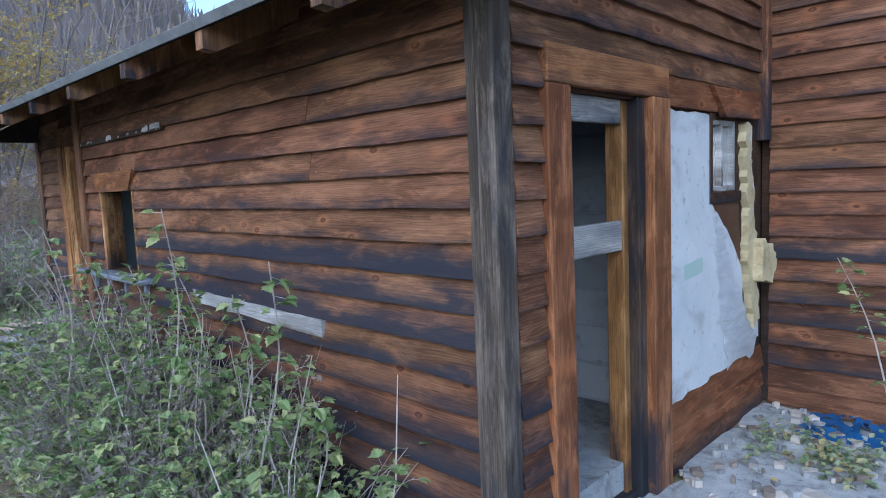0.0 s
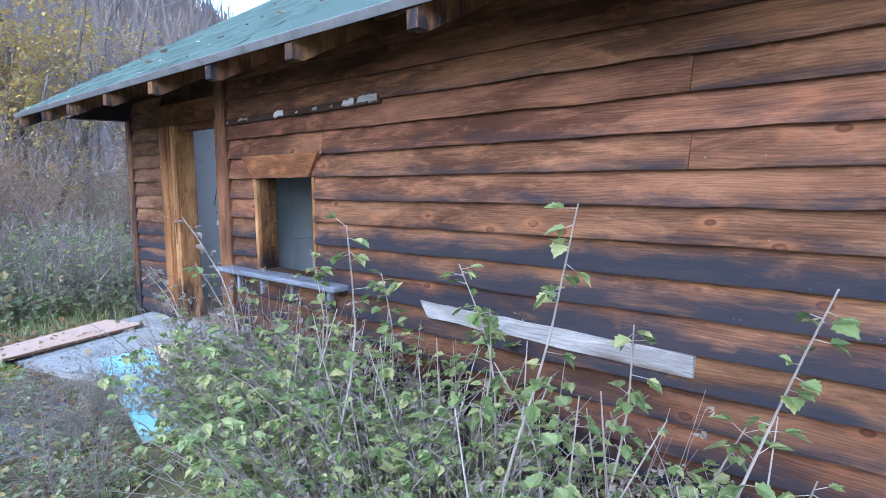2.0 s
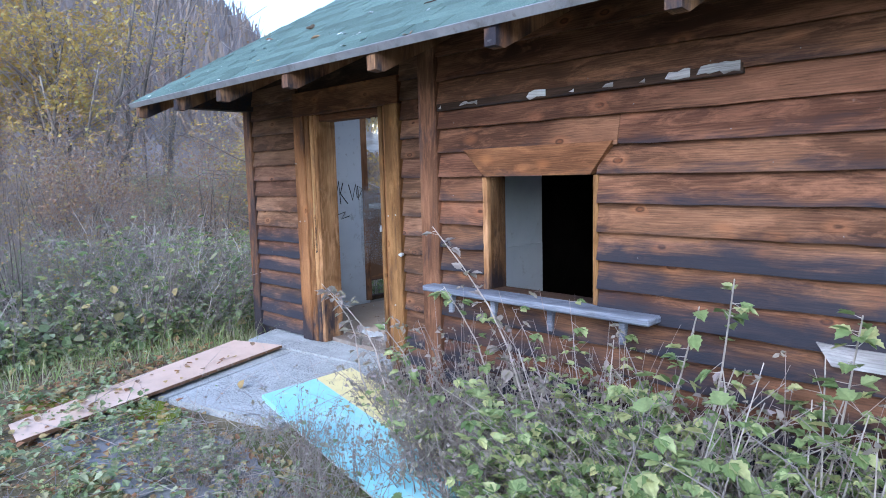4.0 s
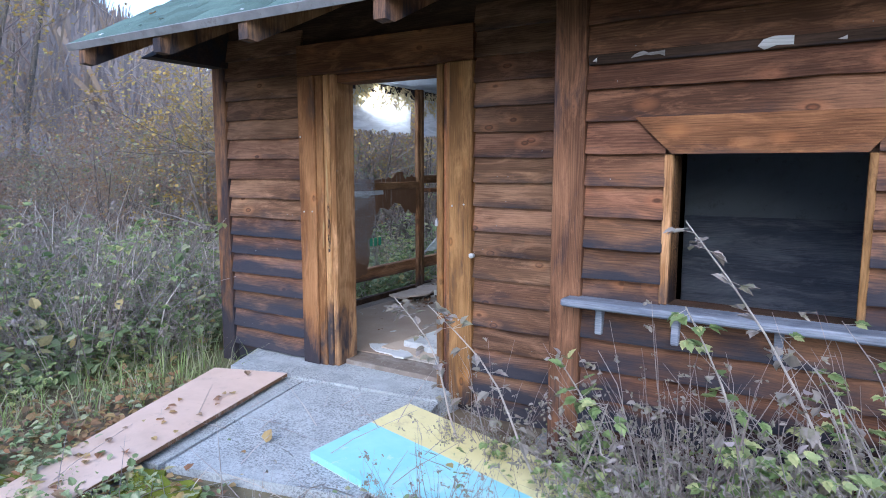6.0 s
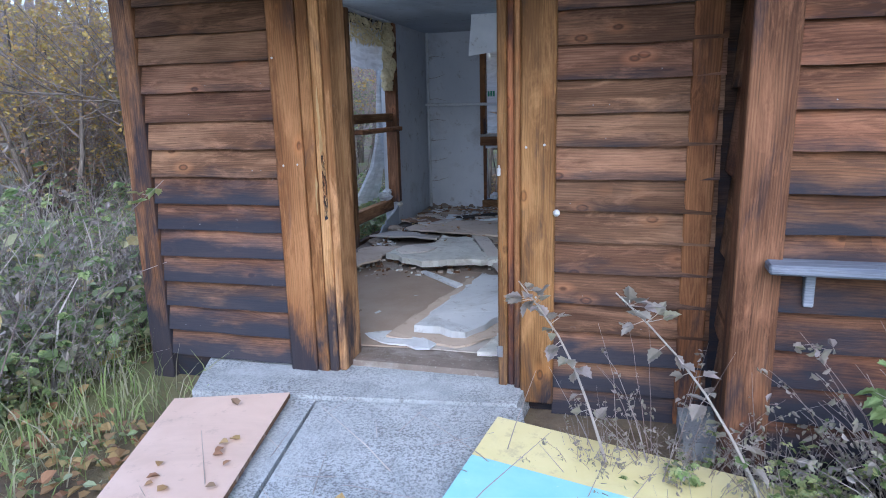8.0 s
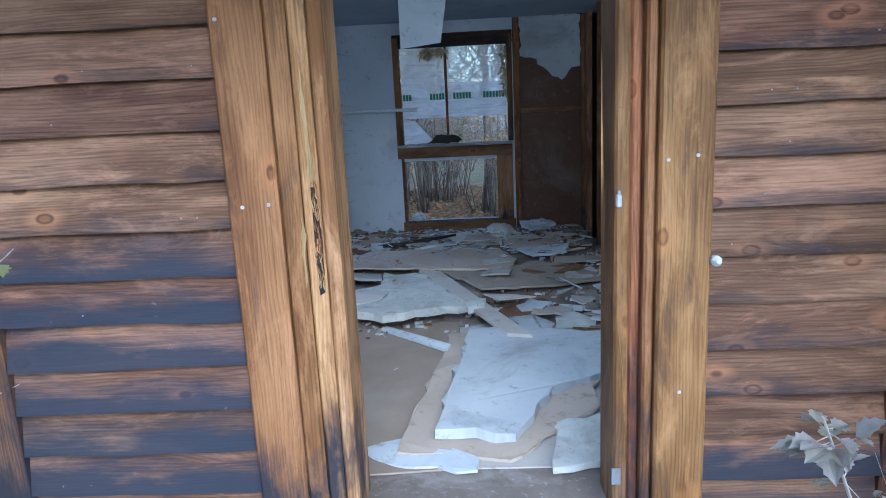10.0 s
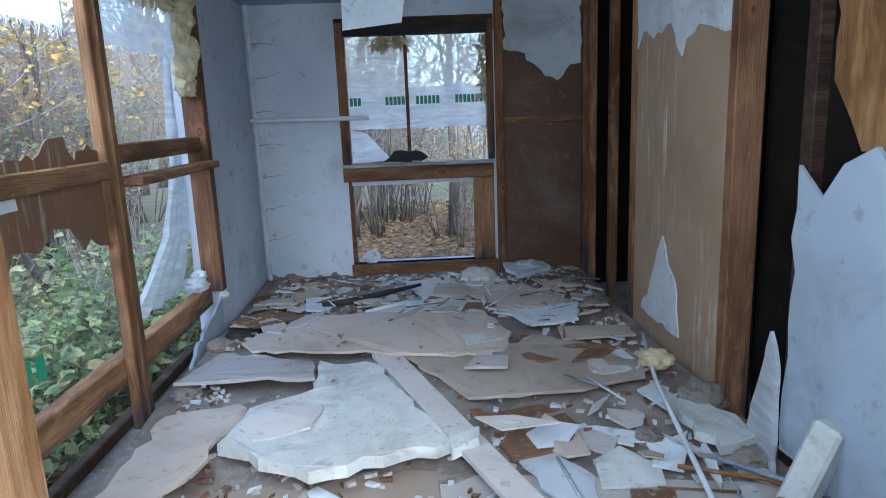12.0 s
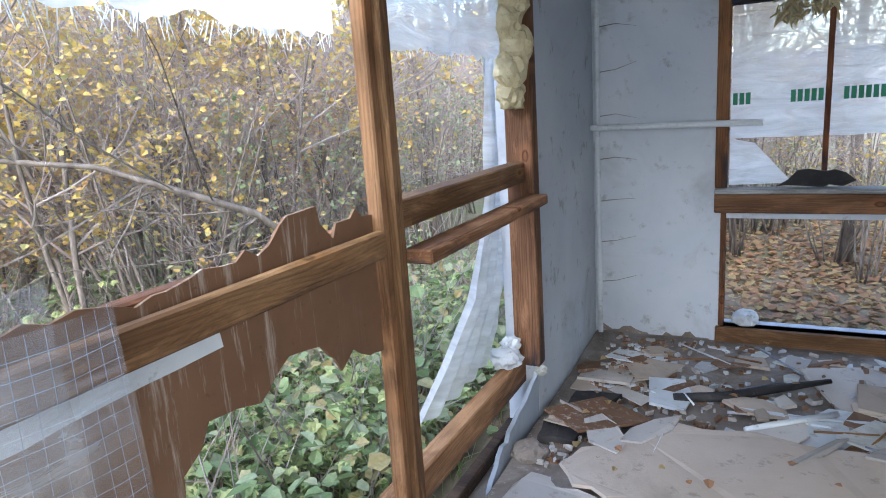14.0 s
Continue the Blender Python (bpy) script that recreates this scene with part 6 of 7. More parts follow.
for i in range(86):
    x = rv.uniform(-6.1, -2.7)
    spots_d[rv.randint(0, 2)].append((x, rv.uniform(1.25 if x < -4.2 else 0.95, 1.85), rv.uniform(0, 360), rv.uniform(0.75, 1.1)))
for i in range(20):
    spots_g[rv.choice((1, 3))].append((rv.uniform(-5.6, -3.2), rv.uniform(1.15, 1.8), rv.uniform(0, 360), rv.uniform(1.05, 1.3)))
for i in range(9):
    spots_g[rv.choice((0, 2))].append((rv.uniform(-2.4, -1.75), rv.uniform(1.3, 1.75), rv.uniform(0, 360), rv.uniform(0.45, 0.7)))
for i in range(80):
    x = -10.5 - abs(rv.gauss(0, 1.6))
    spots_g[rv.randint(0, 3)].append((x, rv.uniform(0.8, 7.5) if x < -10.6 else rv.uniform(2.9, 7.5), rv.uniform(0, 360), rv.uniform(0.9, 1.6)))
spots_g[2].append((-9.72, 4.75, 40, 0.55))
spots_g[0].append((-9.80, 5.5, 140, 0.5))
for i in range(34):
    spots_d[rv.randint(0, 2)].append((rv.uniform(-7.6, -5.2), rv.uniform(0.3, 1.3), rv.uniform(0, 360), rv.uniform(0.3, 0.6)))
for i in range(30):
    spots_g[rv.choice((0, 2))].append((rv.uniform(-8.9, -4.6), rv.uniform(-0.3, 0.9), rv.uniform(0, 360), rv.uniform(0.22, 0.42)))
for i in range(110):
    x, y = -9.9 - abs(rv.gauss(0, 1.3)), rv.uniform(-2.5, 2.6)
    if y < 0.2 and x > -10.4:
        x -= 0.6
    (spots_g[rv.randint(0, 3)] if rv.random() < 0.6 else spots_d[rv.randint(0, 2)]).append((x, y, rv.uniform(0, 360), rv.uniform(0.4, 0.85)))
for i in range(170):
    spots_d[rv.randint(0, 2)].append((-10.2 - abs(rv.gauss(0, 4.0)), rv.uniform(-4.5, 3.5), rv.uniform(0, 360), rv.uniform(0.9, 1.5)))
for i in range(12):
    spots_d[rv.randint(0, 2)].append((rv.uniform(-7.3, -5.6), rv.uniform(1.85, 2.0), rv.uniform(0, 360), rv.uniform(0.5, 0.75)))
for src, rows in zip(greens + dries, spots_g + spots_d):
    place(src, rows)

# tall single canes
for i, (x, y, h, lx) in enumerate(((-3.25, 1.35, 1.62, 0.45), (-2.55, 1.45, 1.45, 0.42), (-3.9, 1.1, 1.5, 0.3), (-2.95, 1.62, 1.2, 0.2), (-5.25, 1.55, 1.45, -0.65), (-4.6, 1.5, 1.3, 0.2), (-6.55, 1.75, 0.95, -0.55), (-7.1, 1.95, 0.9, -0.35), (-5.6, 1.62, 1.1, -0.3), (-0.62, 4.45, 1.2, -0.3), (-2.1, 1.5, 0.5, 0.8), (-3.6, 1.6, 1.15, 0.25), (-3.05, 1.5, 1.0, -0.2), (-4.2, 1.65, 1.2, 0.15), (-2.75, 1.7, 0.95, 0.35), (-3.45, 1.7, 1.3, -0.15), (-4.9, 1.7, 1.15, 0.3), (-2.4, 1.65, 0.85, 0.2), (-6.35, 1.55, 0.7, 0.2), (-6.15, 1.6, 0.8, -0.2))):
    root = empty("tall_cane", x, y, ground_height(x, y), "tall leafy cane arching above the weeds", "cane", "tall canes")
    gs, gl = Geo(), Geo()
    pts = [Vector((lx * (k / 7) ** 1.5, -0.05 * math.sin(k) - 0.02 * k, h * k / 7 * (1 - 0.05 * abs(lx) * k / 7))) for k in range(8)]
    gs.tube(pts, [0.0075 - 0.0007 * k for k in range(8)], 5)
    for k in range(24):
        t = 2.0 + 4.98 * rv.random() ** 0.8
        p = pts[int(t)].lerp(pts[int(t) + 1], t - int(t))
        d = rdir(rv, 0.4)
        e = p + d * rv.uniform(0.02, 0.06)
        gs.tube([p, e], [0.0015, 0.001], 3, False)
        for q in range(2):
            gl.toothed(e, (d + rdir(rv) * 0.5).normalized(), (UP + rdir(rv) * 0.4).normalized(), rv.uniform(0.035, 0.075), 0.42)
    gs.make("cane", cane_mat, root)
    gl.make("foliage", leaf_dull if i in (4, 6, 7) else leaf_green, root)

g = Geo()
for _ in range(56):
    x = rv.uniform(-5.6, -2.0)
    y = rv.uniform(1.15, 1.75)
    p = Vector((x, y, ground_height(x, y)))
    h, a = rv.uniform(0.5, 1.05), rv.uniform(0, 6.28)
    d = Vector((math.cos(a) * 0.28 + 0.08, math.sin(a) * 0.2, 1)).normalized()
    q = p + d * h * 0.5
    e = q + (d + rdir(rv) * 0.15).normalized() * h * 0.5
    g.tube([p, q, e], [0.005, 0.0042, 0.0022], 4, False)
tagged(g.make("pale_canes", cane_mat), "pale bare canes standing among the brambles", "canes", kind="stuff")

# straw, fallen stalks and low weeds in front of the wall
g = Geo()
for _ in range(760):
    x, y = rv.uniform(-8.6, -2.0), rv.uniform(-0.5, 1.9)
    z = ground_height(x, y)
    a, l, up = rv.uniform(0, 6.28), rv.uniform(0.2, 0.8), abs(rv.gauss(0.25, 0.45))
    if y < 0.7:
        up *= 0.5
    p = Vector((x, y, z))
    d = Vector((math.cos(a), math.sin(a), up)).normalized()
    g.tube([p, p + d * l * 0.5, p + d * l + Vector((0, 0, -0.08 * l))], [0.003, 0.0024, 0.001], 3, False)
tagged(g.make("dead_stalks", stalk_mat), "tangle of dead straw-coloured stalks", "stalks", kind="stuff")
g = Geo()
for _ in range(9000):
    x, y = rv.uniform(-9.8, -1.2), rv.uniform(-1.9, 1.8)
    if -9.2 < x < -7.4 and 0.9 < y and rv.random() < 0.93:
        continue
    if abs(y + 0.4) < 0.8 and rv.random() < 0.45:
        continue
    z = ground_height(x, y) + abs(rv.gauss(0, 0.06))
    g.leaf(Vector((x, y, z)), rdir(rv, 0.5), (UP + rdir(rv) * 0.5).normalized(), rv.uniform(0.02, 0.055), 0.4)
for _ in range(1500):
    x = rv.uniform(-1.35, 0.3)
    y = rv.gauss(4.12 - 0.15 * (x + 1), 0.16)
    if noise.noise(Vector((x * 3.1, y * 3.1, 2))) > -0.12:
        g.leaf(Vector((x, y, -0.092 + abs(rv.gauss(0, 0.04)))), rdir(rv, 0.5), (UP + rdir(rv) * 0.5).normalized(), rv.uniform(0.02, 0.05), 0.4)
for k in range(520):
    x, y = rv.uniform(-9.3, -5.2), rv.uniform(-1.0, 0.85)
    c = Vector((x, y, ground_height(x, y) + rv.uniform(0.03, 0.16)))
    for _ in range(6):
        g.toothed(c + rdir(rv) * 0.03, rdir(rv, 0.3), (UP + rdir(rv) * 0.3).normalized(), rv.uniform(0.03, 0.06), 0.42)
tagged(g.make("low_weeds", leaf_ground), "low creeping weeds on the trodden ground", "weeds", kind="stuff")
g = Geo()
for k in range(13600):
    if k < 500:
        x, y = rv.uniform(-9.6, -6.0), rv.uniform(-0.8, 1.6)
    elif k < 900:
        x, y = rv.uniform(-9.5, -1.5), rv.uniform(-1.8, 1.4)
    elif k < 12200:
        x, y = rv.uniform(-11.5, -5.5), 7.9 + 7.5 * rv.random() ** 1.2
    else:
        x, y = rv.uniform(-16, -9.9), rv.uniform(0.5, 9)
    z = ground_height(x, y) + rv.uniform(0.005, 0.035)
    g.leaf(Vector((x, y, z)), rdir(rv, 0.15), (UP + rdir(rv) * 0.35).normalized(), rv.uniform(0.03, 0.075) * (1.5 if 900 <= k < 12200 else 1), 0.42, rv.uniform(0, 0.6))
for k in range(420):
    x, y = -9.15 + 0.35 * rv.gauss(0, 1), rv.uniform(0.1, 1.9)
    x += 0.25 * (1.2 - y)
    g.leaf(Vector((x, y, ground_height(x, y) + rv.uniform(0.02, 0.09))), rdir(rv, 0.2), (UP + rdir(rv) * 0.35).normalized(), rv.uniform(0.04, 0.08), 0.45, 0.4)
for k in range(1500):
    x, y = rv.uniform(-8.8, -5.4), rv.uniform(-0.9, 1.0)
    g.leaf(Vector((x, y, ground_height(x, y) + rv.uniform(0.015, 0.06))), rdir(rv, 0.25), (UP + rdir(rv) * 0.45).normalized(), rv.uniform(0.02, 0.055), 0.4, 0.4)
for k in range(26):
    t, s = rv.random(), rv.random()
    x, y = -8.93 + 0.6 * t + (s - 0.5) * 0.38, 2.0 - 1.9 * t
    g.leaf(Vector((x, y, 0.17 - 0.085 * t)), rdir(rv, 0.15), (UP + rdir(rv) * 0.3).normalized(), rv.uniform(0.03, 0.06), 0.45, 0.4)
for k in range(55):
    x, y = rv.uniform(-9.4, -7.0), rv.uniform(5.2, 7.5)
    g.leaf(Vector((x, y, 0.31)), rdir(rv, 0.1), (UP + rdir(rv) * 0.3).normalized(), rv.uniform(0.025, 0.05), 0.45, 0.4)
for k in range(40):
    x = rv.uniform(-9.7, -3.0)
    s = rv.uniform(0.0, 2.6)
    p = Vector((x, EY, EZ)) + ru * s + rn * 0.006
    g.leaf(p, Vector((rv.gauss(0, 1), rv.gauss(0, 1) * ru.y, rv.gauss(0, 0.2))).normalized(), rn, rv.uniform(0.04, 0.10), 0.45, 0.3)
tagged(g.make("fallen_leaves", litter_mat), "scattered rust and yellow fallen leaves", "leaf litter", kind="stuff")
g = Geo()
for k in range(110):
    x = rv.uniform(-9.7, -6.0)
    s = rv.expovariate(1.2)
    if s > 3:
        continue
    p = Vector((x, EY, EZ)) + ru * s + rn * 0.006
    g.leaf(p, Vector((rv.gauss(0, 1), rv.gauss(0, 1) * ru.y, rv.gauss(0, 0.2))).normalized(), rn, rv.uniform(0.02, 0.05), 0.5, 0.2)
tagged(g.make("roof_flakes", white_board), "pale flakes and leaves lying on the shingles", "flakes", kind="stuff")

# meadow
def blades(name, n, x0, x1, y0, y1, h0, h1, material, label, keep, lean=0.35, width=0.004):
    g = Geo()
    for _ in range(n):
        x, y = rv.uniform(x0, x1), rv.uniform(y0, y1)
        if not keep(x, y):
            continue
        z = ground_height(x, y) - 0.01
        h = rv.uniform(h0, h1) * (0.6 + 0.8 * (0.5 + noise.noise(Vector((x * 0.5, y * 0.5, 7)))))
        a = rv.uniform(0, 6.283)
        w = width * rv.uniform(0.6, 1.5)
        lx, ly = rv.gauss(0, lean) * h, rv.gauss(0, lean) * h
        o = len(g.v)
        ca, sa = math.cos(a) * w, math.sin(a) * w
        mx, my = x + lx * 0.35, y + ly * 0.35
        g.v += [(x - ca, y - sa, z), (x + ca, y + sa, z), (mx + ca * 0.75, my + sa * 0.75, z + h * 0.6), (mx - ca * 0.75, my - sa * 0.75, z + h * 0.6), (x + lx, y + ly, z + h * 0.97)]
        g.f += [(o, o + 1, o + 2, o + 3), (o + 3, o + 2, o + 4)]
    return tagged(g.make(name, material), label, "grass", kind="stuff")


def off_path(x, y):
    return not (x > -9.5 and y > -1.6) and not (y > 2.4 and x > -9.95)


blades("meadow_grass", 30000, -24, -9.4, -8, 9, 0.10, 0.34, grass_mat, "autumn meadow grass beside the house", off_path)
blades("meadow_grass", 1700, -10.8, -9.2, -0.6, 2.7, 0.08, 0.24, grass_mat, "grass tufts at the house corner", lambda x, y: x < -9.25 - 0.3 * max(0, 1 - y) and not (x > -9.9 and y > 2.4), 0.5)
blades("meadow_grass", 9000, -9.5, 1.0, -7, -1.2, 0.05, 0.25, grass_mat, "short grass along the walk", lambda x, y: True)
blades("dry_stems", 1500, -15, -10.1, -6, 5, 0.4, 1.1, cane_mat, "dry grey stems standing in the meadow", off_path, 0.34, 0.0055)
g = Geo()
for _ in range(30000):
    x, y = -10.0 - abs(rv.gauss(0, 3.2)), rv.uniform(-3, 9.5)
    if x > -9.95:
        continue
    z = ground_height(x, y) + abs(rv.gauss(0.0, 0.26)) * (1.0 if y > 2.5 else 0.85)
    g.leaf(Vector((x, y, z)), rdir(rv, 0.5), (UP + rdir(rv) * 0.6).normalized(), rv.uniform(0.045, 0.12), 0.42, rv.uniform(0, 0.5))
tagged(g.make("bramble_cover", leaf_ground), "green bramble cover outside the window", "brambles", kind="stuff")
g = Geo()
for _ in range(1700):
    x, y = -10.2 - abs(rv.gauss(0, 4.5)), rv.uniform(-5, 9.5)
    z = ground_height(x, y)
    p = Vector((x, y, z))
    d = (UP + rdir(rv) * 0.5).normalized()
    h = rv.uniform(0.4, 1.3)
    q = p + d * h * 0.5
    g.tube([p, q, q + (d + rdir(rv) * 0.5).normalized() * h * 0.5], [0.006, 0.0045, 0.002], 3, False)
    for _ in range(3):
        b = p + d * h * rv.uniform(0.25, 0.5)
        g.tube([b, b + (d + rdir(rv)).normalized() * h * 0.3], [0.0025, 0.001], 3, False)
tagged(g.make("weed_stems", twig_mat), "thin bare weed stems in the undergrowth", "stems", kind="stuff")

# trees


def tree(seed, h, r0, spread, leaf_m, leaves, name, label, category, stems=1, up=0.5, twig=1.0, size=0.07):
    r = random.Random(seed)
    root = new(name)
    tagged(root, label, category)
    gt, gb, gl = Geo(), Geo(), Geo()
    tips = []

    def limb(p, d, length, rad, level):
        n = 5 if level < 2 else 3
        pts = [p.copy()]
        for k in range(n):
            d = (d + rdir(r) * (0.12 if level == 0 else 0.22) + UP * up * 0.08).normalized()
            p = p + d * length / n
            pts.append(p.copy())
        taper = [rad * (1 - 0.72 * k / n) for k in range(n + 1)]
        (gt if level == 0 else gb).tube(pts, taper, 7 if level == 0 else 4 if level == 1 else 3, level == 0)
        if level == 3 or rad < 0.0022:
            tips.append(pts)
            return
        cnt = (int(10 * twig) if stems == 1 else int(7 * twig)) if level == 0 else int((6 if level == 1 else 4) * twig)
        for _ in range(cnt):
            t = r.uniform(0.3 if level == 0 else 0.15, 0.98) * n
            i = min(n - 1, int(t))
            q = pts[i].lerp(pts[i + 1], t - i)
            side = d.cross(rdir(r)).normalized()
            nd = (d * r.uniform(0.35, 0.8) + side * spread + UP * up * 0.35).normalized()
            limb(q, nd, length * r.uniform(0.28, 0.52), max(0.0022, rad * (1 - 0.72 * t / n) * 0.5), level + 1)

    for s in range(stems):
        a = r.uniform(0, 6.283)
        off = Vector((math.cos(a), math.sin(a), 0)) * (0.0 if stems == 1 else r.uniform(0.02, 0.25))
        d = (UP + Vector((math.cos(a), math.sin(a), 0)) * (0.06 if stems == 1 else r.uniform(0.1, 0.5))).normalized()
        limb(off - UP * 0.1, d, h * r.uniform(0.75, 1.0), r0 * r.uniform(0.7, 1.0), 0)
    for _ in range(leaves):
        pts = r.choice(tips)
        i = r.randint(0, len(pts) - 2)
        p = pts[i].lerp(pts[i + 1], r.random()) + rdir(r) * 0.05
        gl.leaf(p, rdir(r, 0.6), (UP + rdir(r) * 0.8).normalized(), size * r.uniform(0.6, 1.3), 0.45, r.uniform(0, 0.5))
    gt.make("trunk", bark, root, smooth=True)
    gb.make("crown", twig_mat, root)
    if leaves:
        gl.make("foliage", leaf_m, root)
    return root


kinds = {
    "bare": [tree(101 + k, (8.5, 7.0, 10.0)[k], (0.10, 0.075, 0.13)[k], 0.75, leaf_rust, (150, 300, 100)[k], "bare_tree", "slender bare grey-brown tree in the autumn wood", "tree") for k in range(3)],
    "yellow": [tree(201 + k, (6.5, 5.0)[k], 0.07, 0.8, leaf_yellow, 2300, "yellow_tree", "small tree with sparse yellow autumn leaves", "tree", stems=3, size=0.075) for k in range(2)],
    "rust": [tree(301 + k, (3.4, 2.8)[k], 0.022, 0.8, leaf_rust, 1500, "rust_shrub", "many-stemmed shrub with rust-coloured leaves", "shrub", stems=7, size=0.06) for k in range(2)],
    "thicket": [tree(401 + k, (3.6, 2.6, 4.4)[k], 0.022, 0.9, (leaf_yellow, leaf_ground, leaf_yellow)[k], (700, 900, 500)[k], "thicket_shrub", "twiggy thicket shrub with few remaining leaves", "shrub", stems=8, size=0.06) for k in range(3)],
}
used = set()


def plant(kind, x, y, s=1.0):
    src = rv.choice(kinds[kind])
    m = pose(x, y, ground_height(x, y), 0, 0, rv.uniform(0, 360))
    ob = src
    if src.name in used:
        ob = copy_thing(src, m)
    else:
        used.add(src.name)
        ob.matrix_basis = m
    s *= rv.uniform(0.85, 1.15)
    ob.scale = (s, s, s)


# wood behind the northern window
for i in range(90):
    y = 11.4 + 20 * rv.random() ** 1.6
    plant("bare", -8.2 + rv.gauss(0, 1) * (2.2 + 0.35 * (y - 10)), y, rv.uniform(0.42, 0.8))
for i in range(26):
    plant("thicket", rv.uniform(-15, -3), rv.uniform(11, 24), rv.uniform(0.6, 1.0))
for i in range(7):
    plant("thicket", rv.uniform(-9.6, -6.4), rv.uniform(9.8, 13.5), rv.uniform(0.45, 0.7))
# thicket west of the house
for i in range(64):
    a = radians(rv.uniform(22, 78))
    d = rv.uniform(4.4, 17)
    plant("thicket" if rv.random() < 0.72 else "rust", -9.3 - d * math.sin(a), 3.4 + d * math.cos(a), rv.uniform(0.55, 0.9))
for x, y, s in ((-22.6, 4.2, 1.35), (-24.0, 3.2, 1.2), (-21.8, 4.7, 1.2), (-23.3, 3.7, 1.3), (-22.2, 3.5, 1.1), (-23.0, 4.8, 1.4), (-13.4, 5.4, 0.60), (-14.4, 6.3, 0.62), (-12.9, 6.4, 0.5), (-15.2, 7.0, 0.66), (-13.8, 7.6, 0.6), (-14.0, 8.8, 0.75), (-12.9, 8.3, 0.6), (-15.2, 9.8, 0.85), (-12.6, 9.8, 0.7), (-14.6, 11.2, 0.9)):
    plant("yellow", x, y, s)
for i in range(26):
    plant("rust", rv.uniform(-24, -13.5), rv.uniform(-2.5, 7), rv.uniform(0.5, 0.85))
for i in range(70):
    a = radians(rv.uniform(15, 100))
    d = rv.uniform(17, 46)
    plant("bare", -6 - d * math.sin(a), 2 + d * math.cos(a), rv.uniform(0.8, 1.25) if a < radians(50) else rv.uniform(0.35, 0.6) if a < radians(68) else rv.uniform(0.7, 1.0))
for i in range(24):
    a = radians(rv.uniform(95, 330))
    d = rv.uniform(18, 42)
    plant("bare", -4 - d * math.sin(a), -1 + d * math.cos(a), rv.uniform(0.9, 1.3))
for k, group in kinds.items():
    for ob in group:
        if ob.name not in used:
            ob.matrix_basis = pose(-30 + rv.uniform(-3, 3), 9 + rv.uniform(-3, 3), ground_height(-30, 9))

# bare tree leaning across the view from the western window
leaning = empty("leaning_tree", -11.3, 7.9, ground_height(-11.3, 7.9) - 0.05, "bare grey tree leaning over with long sweeping branches", "tree")
gt = Geo()
base = [Vector((0, 0, 0)), Vector((-0.1, -0.5, 0.8)), Vector((-0.3, -1.1, 1.35)), Vector((-0.7, -1.9, 1.75)), Vector((-1.2, -2.9, 1.95)), Vector((-1.7, -4.0, 2.0))]
gt.tube(base, [0.045, 0.035, 0.026, 0.018, 0.010, 0.004], 6)
for k in range(26):
    t = rv.uniform(0.6, 4.6)
    p = base[int(t)].lerp(base[int(t) + 1], t - int(t))
    d = Vector((rv.gauss(-0.3, 0.4), rv.uniform(-1.3, -0.3), rv.gauss(0.15, 0.45))).normalized()
    l = rv.uniform(0.7, 2.2)
    pts = [p, p + d * l * 0.4, p + d * l * 0.75 + Vector((0, 0, 0.07)), p + d * l + Vector((0, 0, rv.gauss(0.0, 0.12)))]
    gb = Geo()
    gb.tube(pts, [0.007, 0.005, 0.0035, 0.0015], 4, False)
    for _ in range(7):
        q = pts[1].lerp(pts[3], rv.random())
        e = (d + rdir(rv) * 0.8).normalized()
        gb.tube([q, q + e * rv.uniform(0.15, 0.5)], [0.0025, 0.001], 3, False)
    gb.make("branch", bark, leaning)
gt.make("trunk", bark, leaning, smooth=True)

# low bare shrubs in the meadow
for i in range(16):
    plant(rv.choice(("thicket", "thicket", "rust")), rv.uniform(-19, -11), rv.uniform(-4.0, 3.0), rv.uniform(0.28, 0.5))

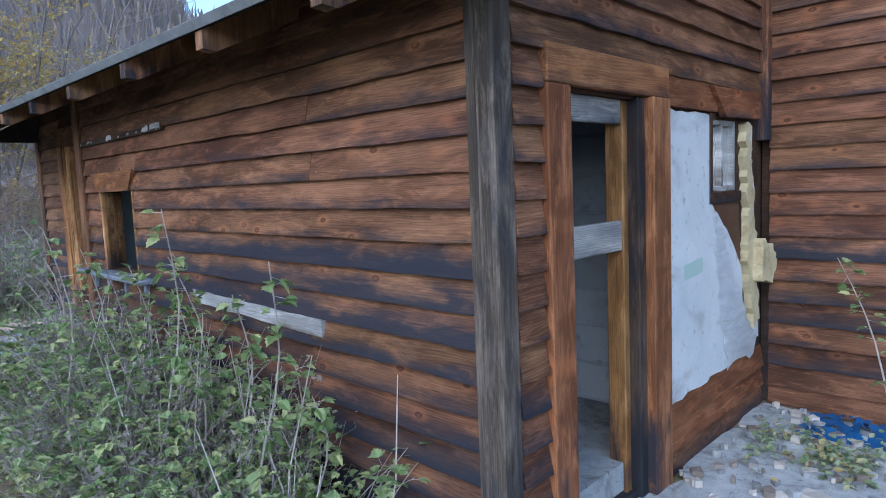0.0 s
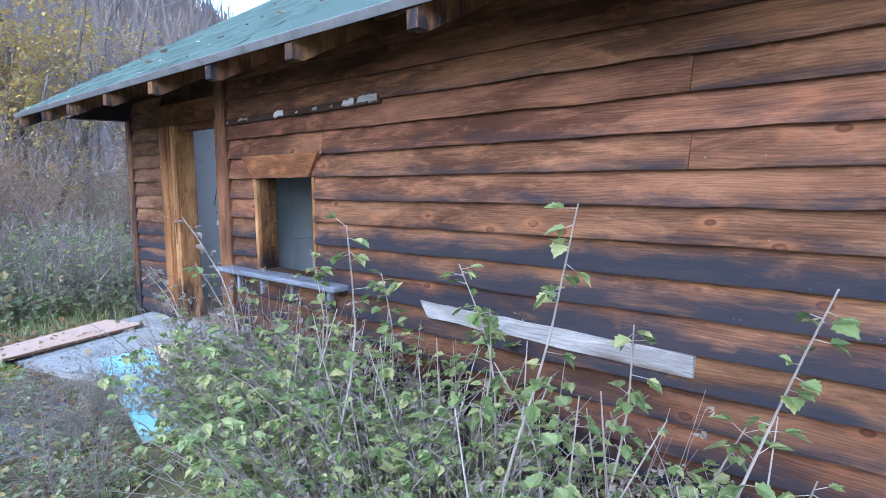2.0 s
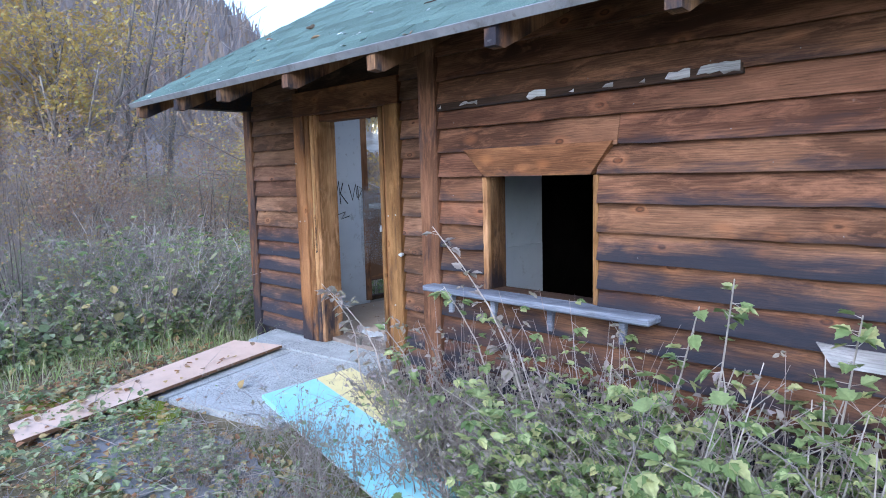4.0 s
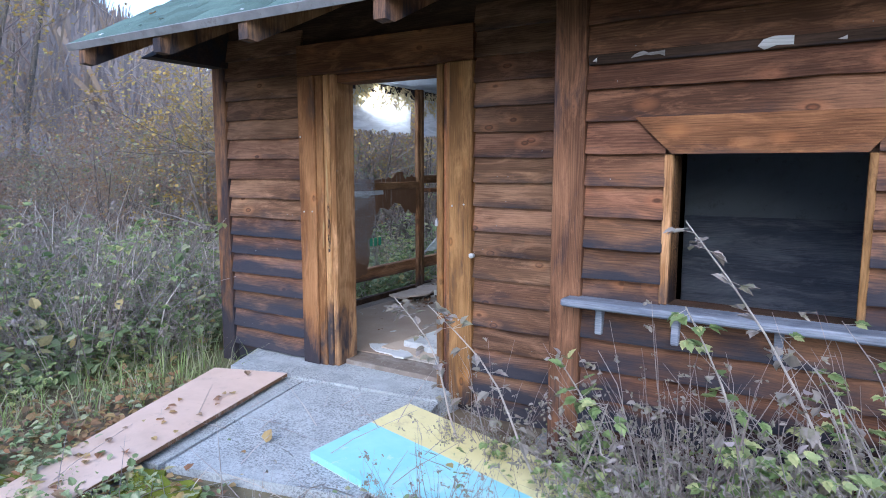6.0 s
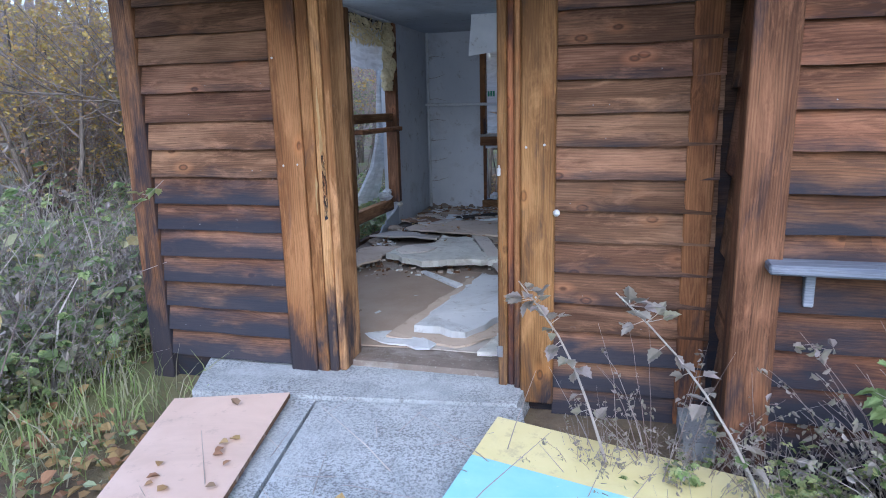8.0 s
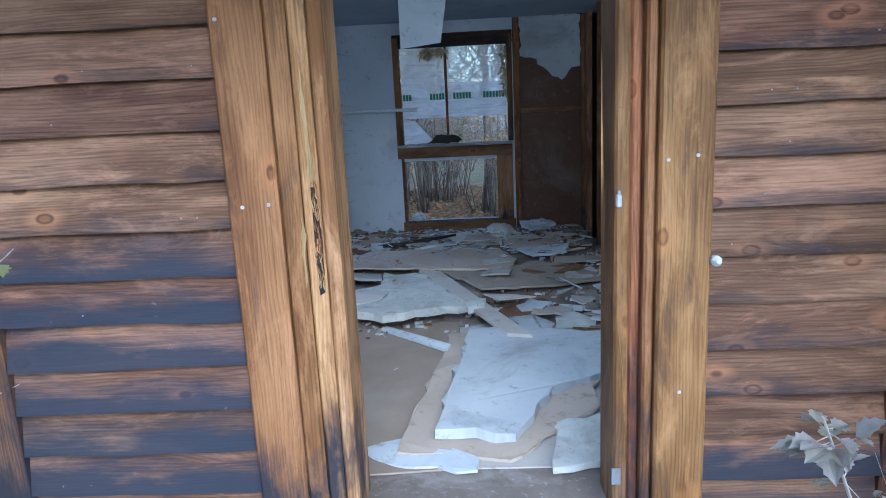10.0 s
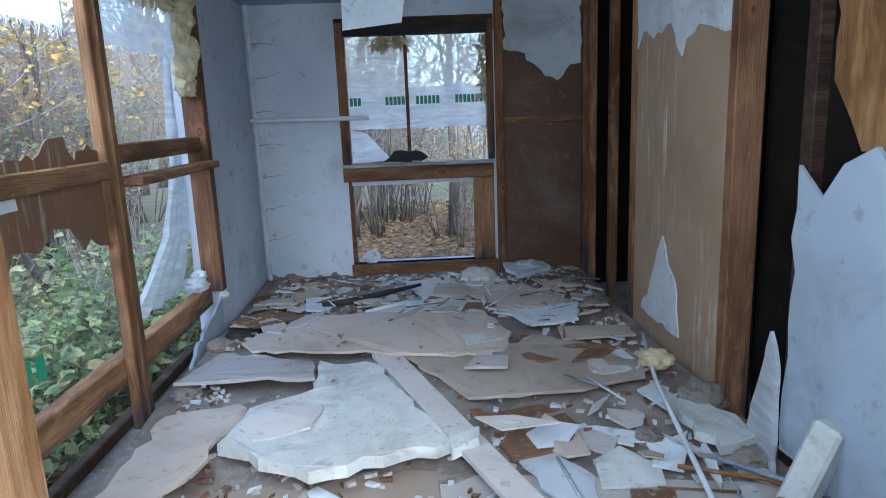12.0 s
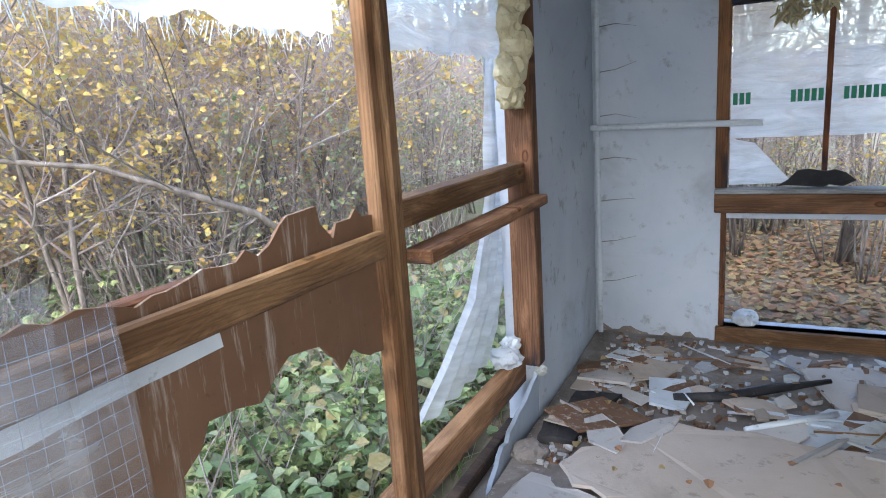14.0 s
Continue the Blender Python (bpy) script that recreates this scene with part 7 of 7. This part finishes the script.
# far wooded slope
g = Geo()
for _ in range(5200):
    a = radians(rv.uniform(20, 135))
    d = 45 + 150 * rv.random() ** 0.8
    x, y = -5 - d * math.sin(a), 1 + d * math.cos(a)
    z = ground_height(x, y)
    hh = rv.uniform(5, 10)
    base = Vector((x, y, z - 0.3))
    o = len(g.v)
    k = 13
    for j in range(k):
        t = Vector((rv.gauss(0, 0.3), rv.gauss(0, 0.3), 1.0)).normalized()
        p0 = base + UP * hh * rv.uniform(0.0, 0.4)
        e = p0 + t * hh * rv.uniform(0.45, 0.75)
        s = Vector((math.cos(a), math.sin(a), 0)) * hh * 0.008
        o = len(g.v)
        g.v += [tuple(p0 - s), tuple(p0 + s), tuple(e + s * 1.2 + UP * 0.3), tuple(e - s * 1.6)]
        g.f.append((o, o + 1, o + 2, o + 3))
# twig greys paled: air haze over the far wood is painted in
hazy_slope_mat = leaf_mat("slope_wood", [(0.24, 0.215, 0.22), (0.31, 0.28, 0.28), (0.36, 0.27, 0.19), (0.27, 0.26, 0.28)], 1.0)
tagged(g.make("slope_wood", hazy_slope_mat), "bare brown-grey wood on the far slope, distance haze in its colour", "wood", kind="stuff")

# ---- shingles, last ----
nrow, pitch_s = 27, 0.14
rest = Geo()
made = {}
count = 0
for j in range(nrow):
    x = RX0 - 0.012 - (0.15 if j % 2 else 0.0)
    while x < RX1 - 0.02:
        w = 0.298
        a, b = max(x, RX0 - 0.012), min(x + w, RX1)
        x += 0.30
        if b - a < 0.03:
            continue
        s0 = -0.03 + j * pitch_s + rv.gauss(0, 0.003)
        if a < -5.4 and j < 24 and count < 300 and b - a > 0.29:
            if "tab" not in made:
                t = Geo()
                t.box(0, 0.296, 0, 0.19, 0, 0.006, 0.002)
                tab = t.make("shingle", shingle)
                made["tab"] = tab
                ob = tab
            else:
                ob = made["tab"].copy()
                scene.collection.objects.link(ob)
            ob.parent = roof
            lift = rv.uniform(0.002, 0.006)
            m = Matrix(((1, 0, 0, a), (0, ru.y, rn.y, EY + ru.y * s0 + rn.y * lift), (0, ru.z, rn.z, EZ + ru.z * s0 + rn.z * lift), (0, 0, 0, 1)))
            ob.matrix_parent_inverse = Matrix.Identity(4)
            ob.matrix_basis = roof.matrix_basis.inverted() @ m @ pose(0, 0, 0, rv.uniform(1.0, 2.2), 0, rv.gauss(0, 0.5))
            count += 1
        else:
            slope_box(rest, a, b - 0.003, s0, s0 + 0.15, 0.003, 0.0095)
ob = rest.make("shingles", shingle)
adopt(roof, ob)
ob["kind"] = "stuff"
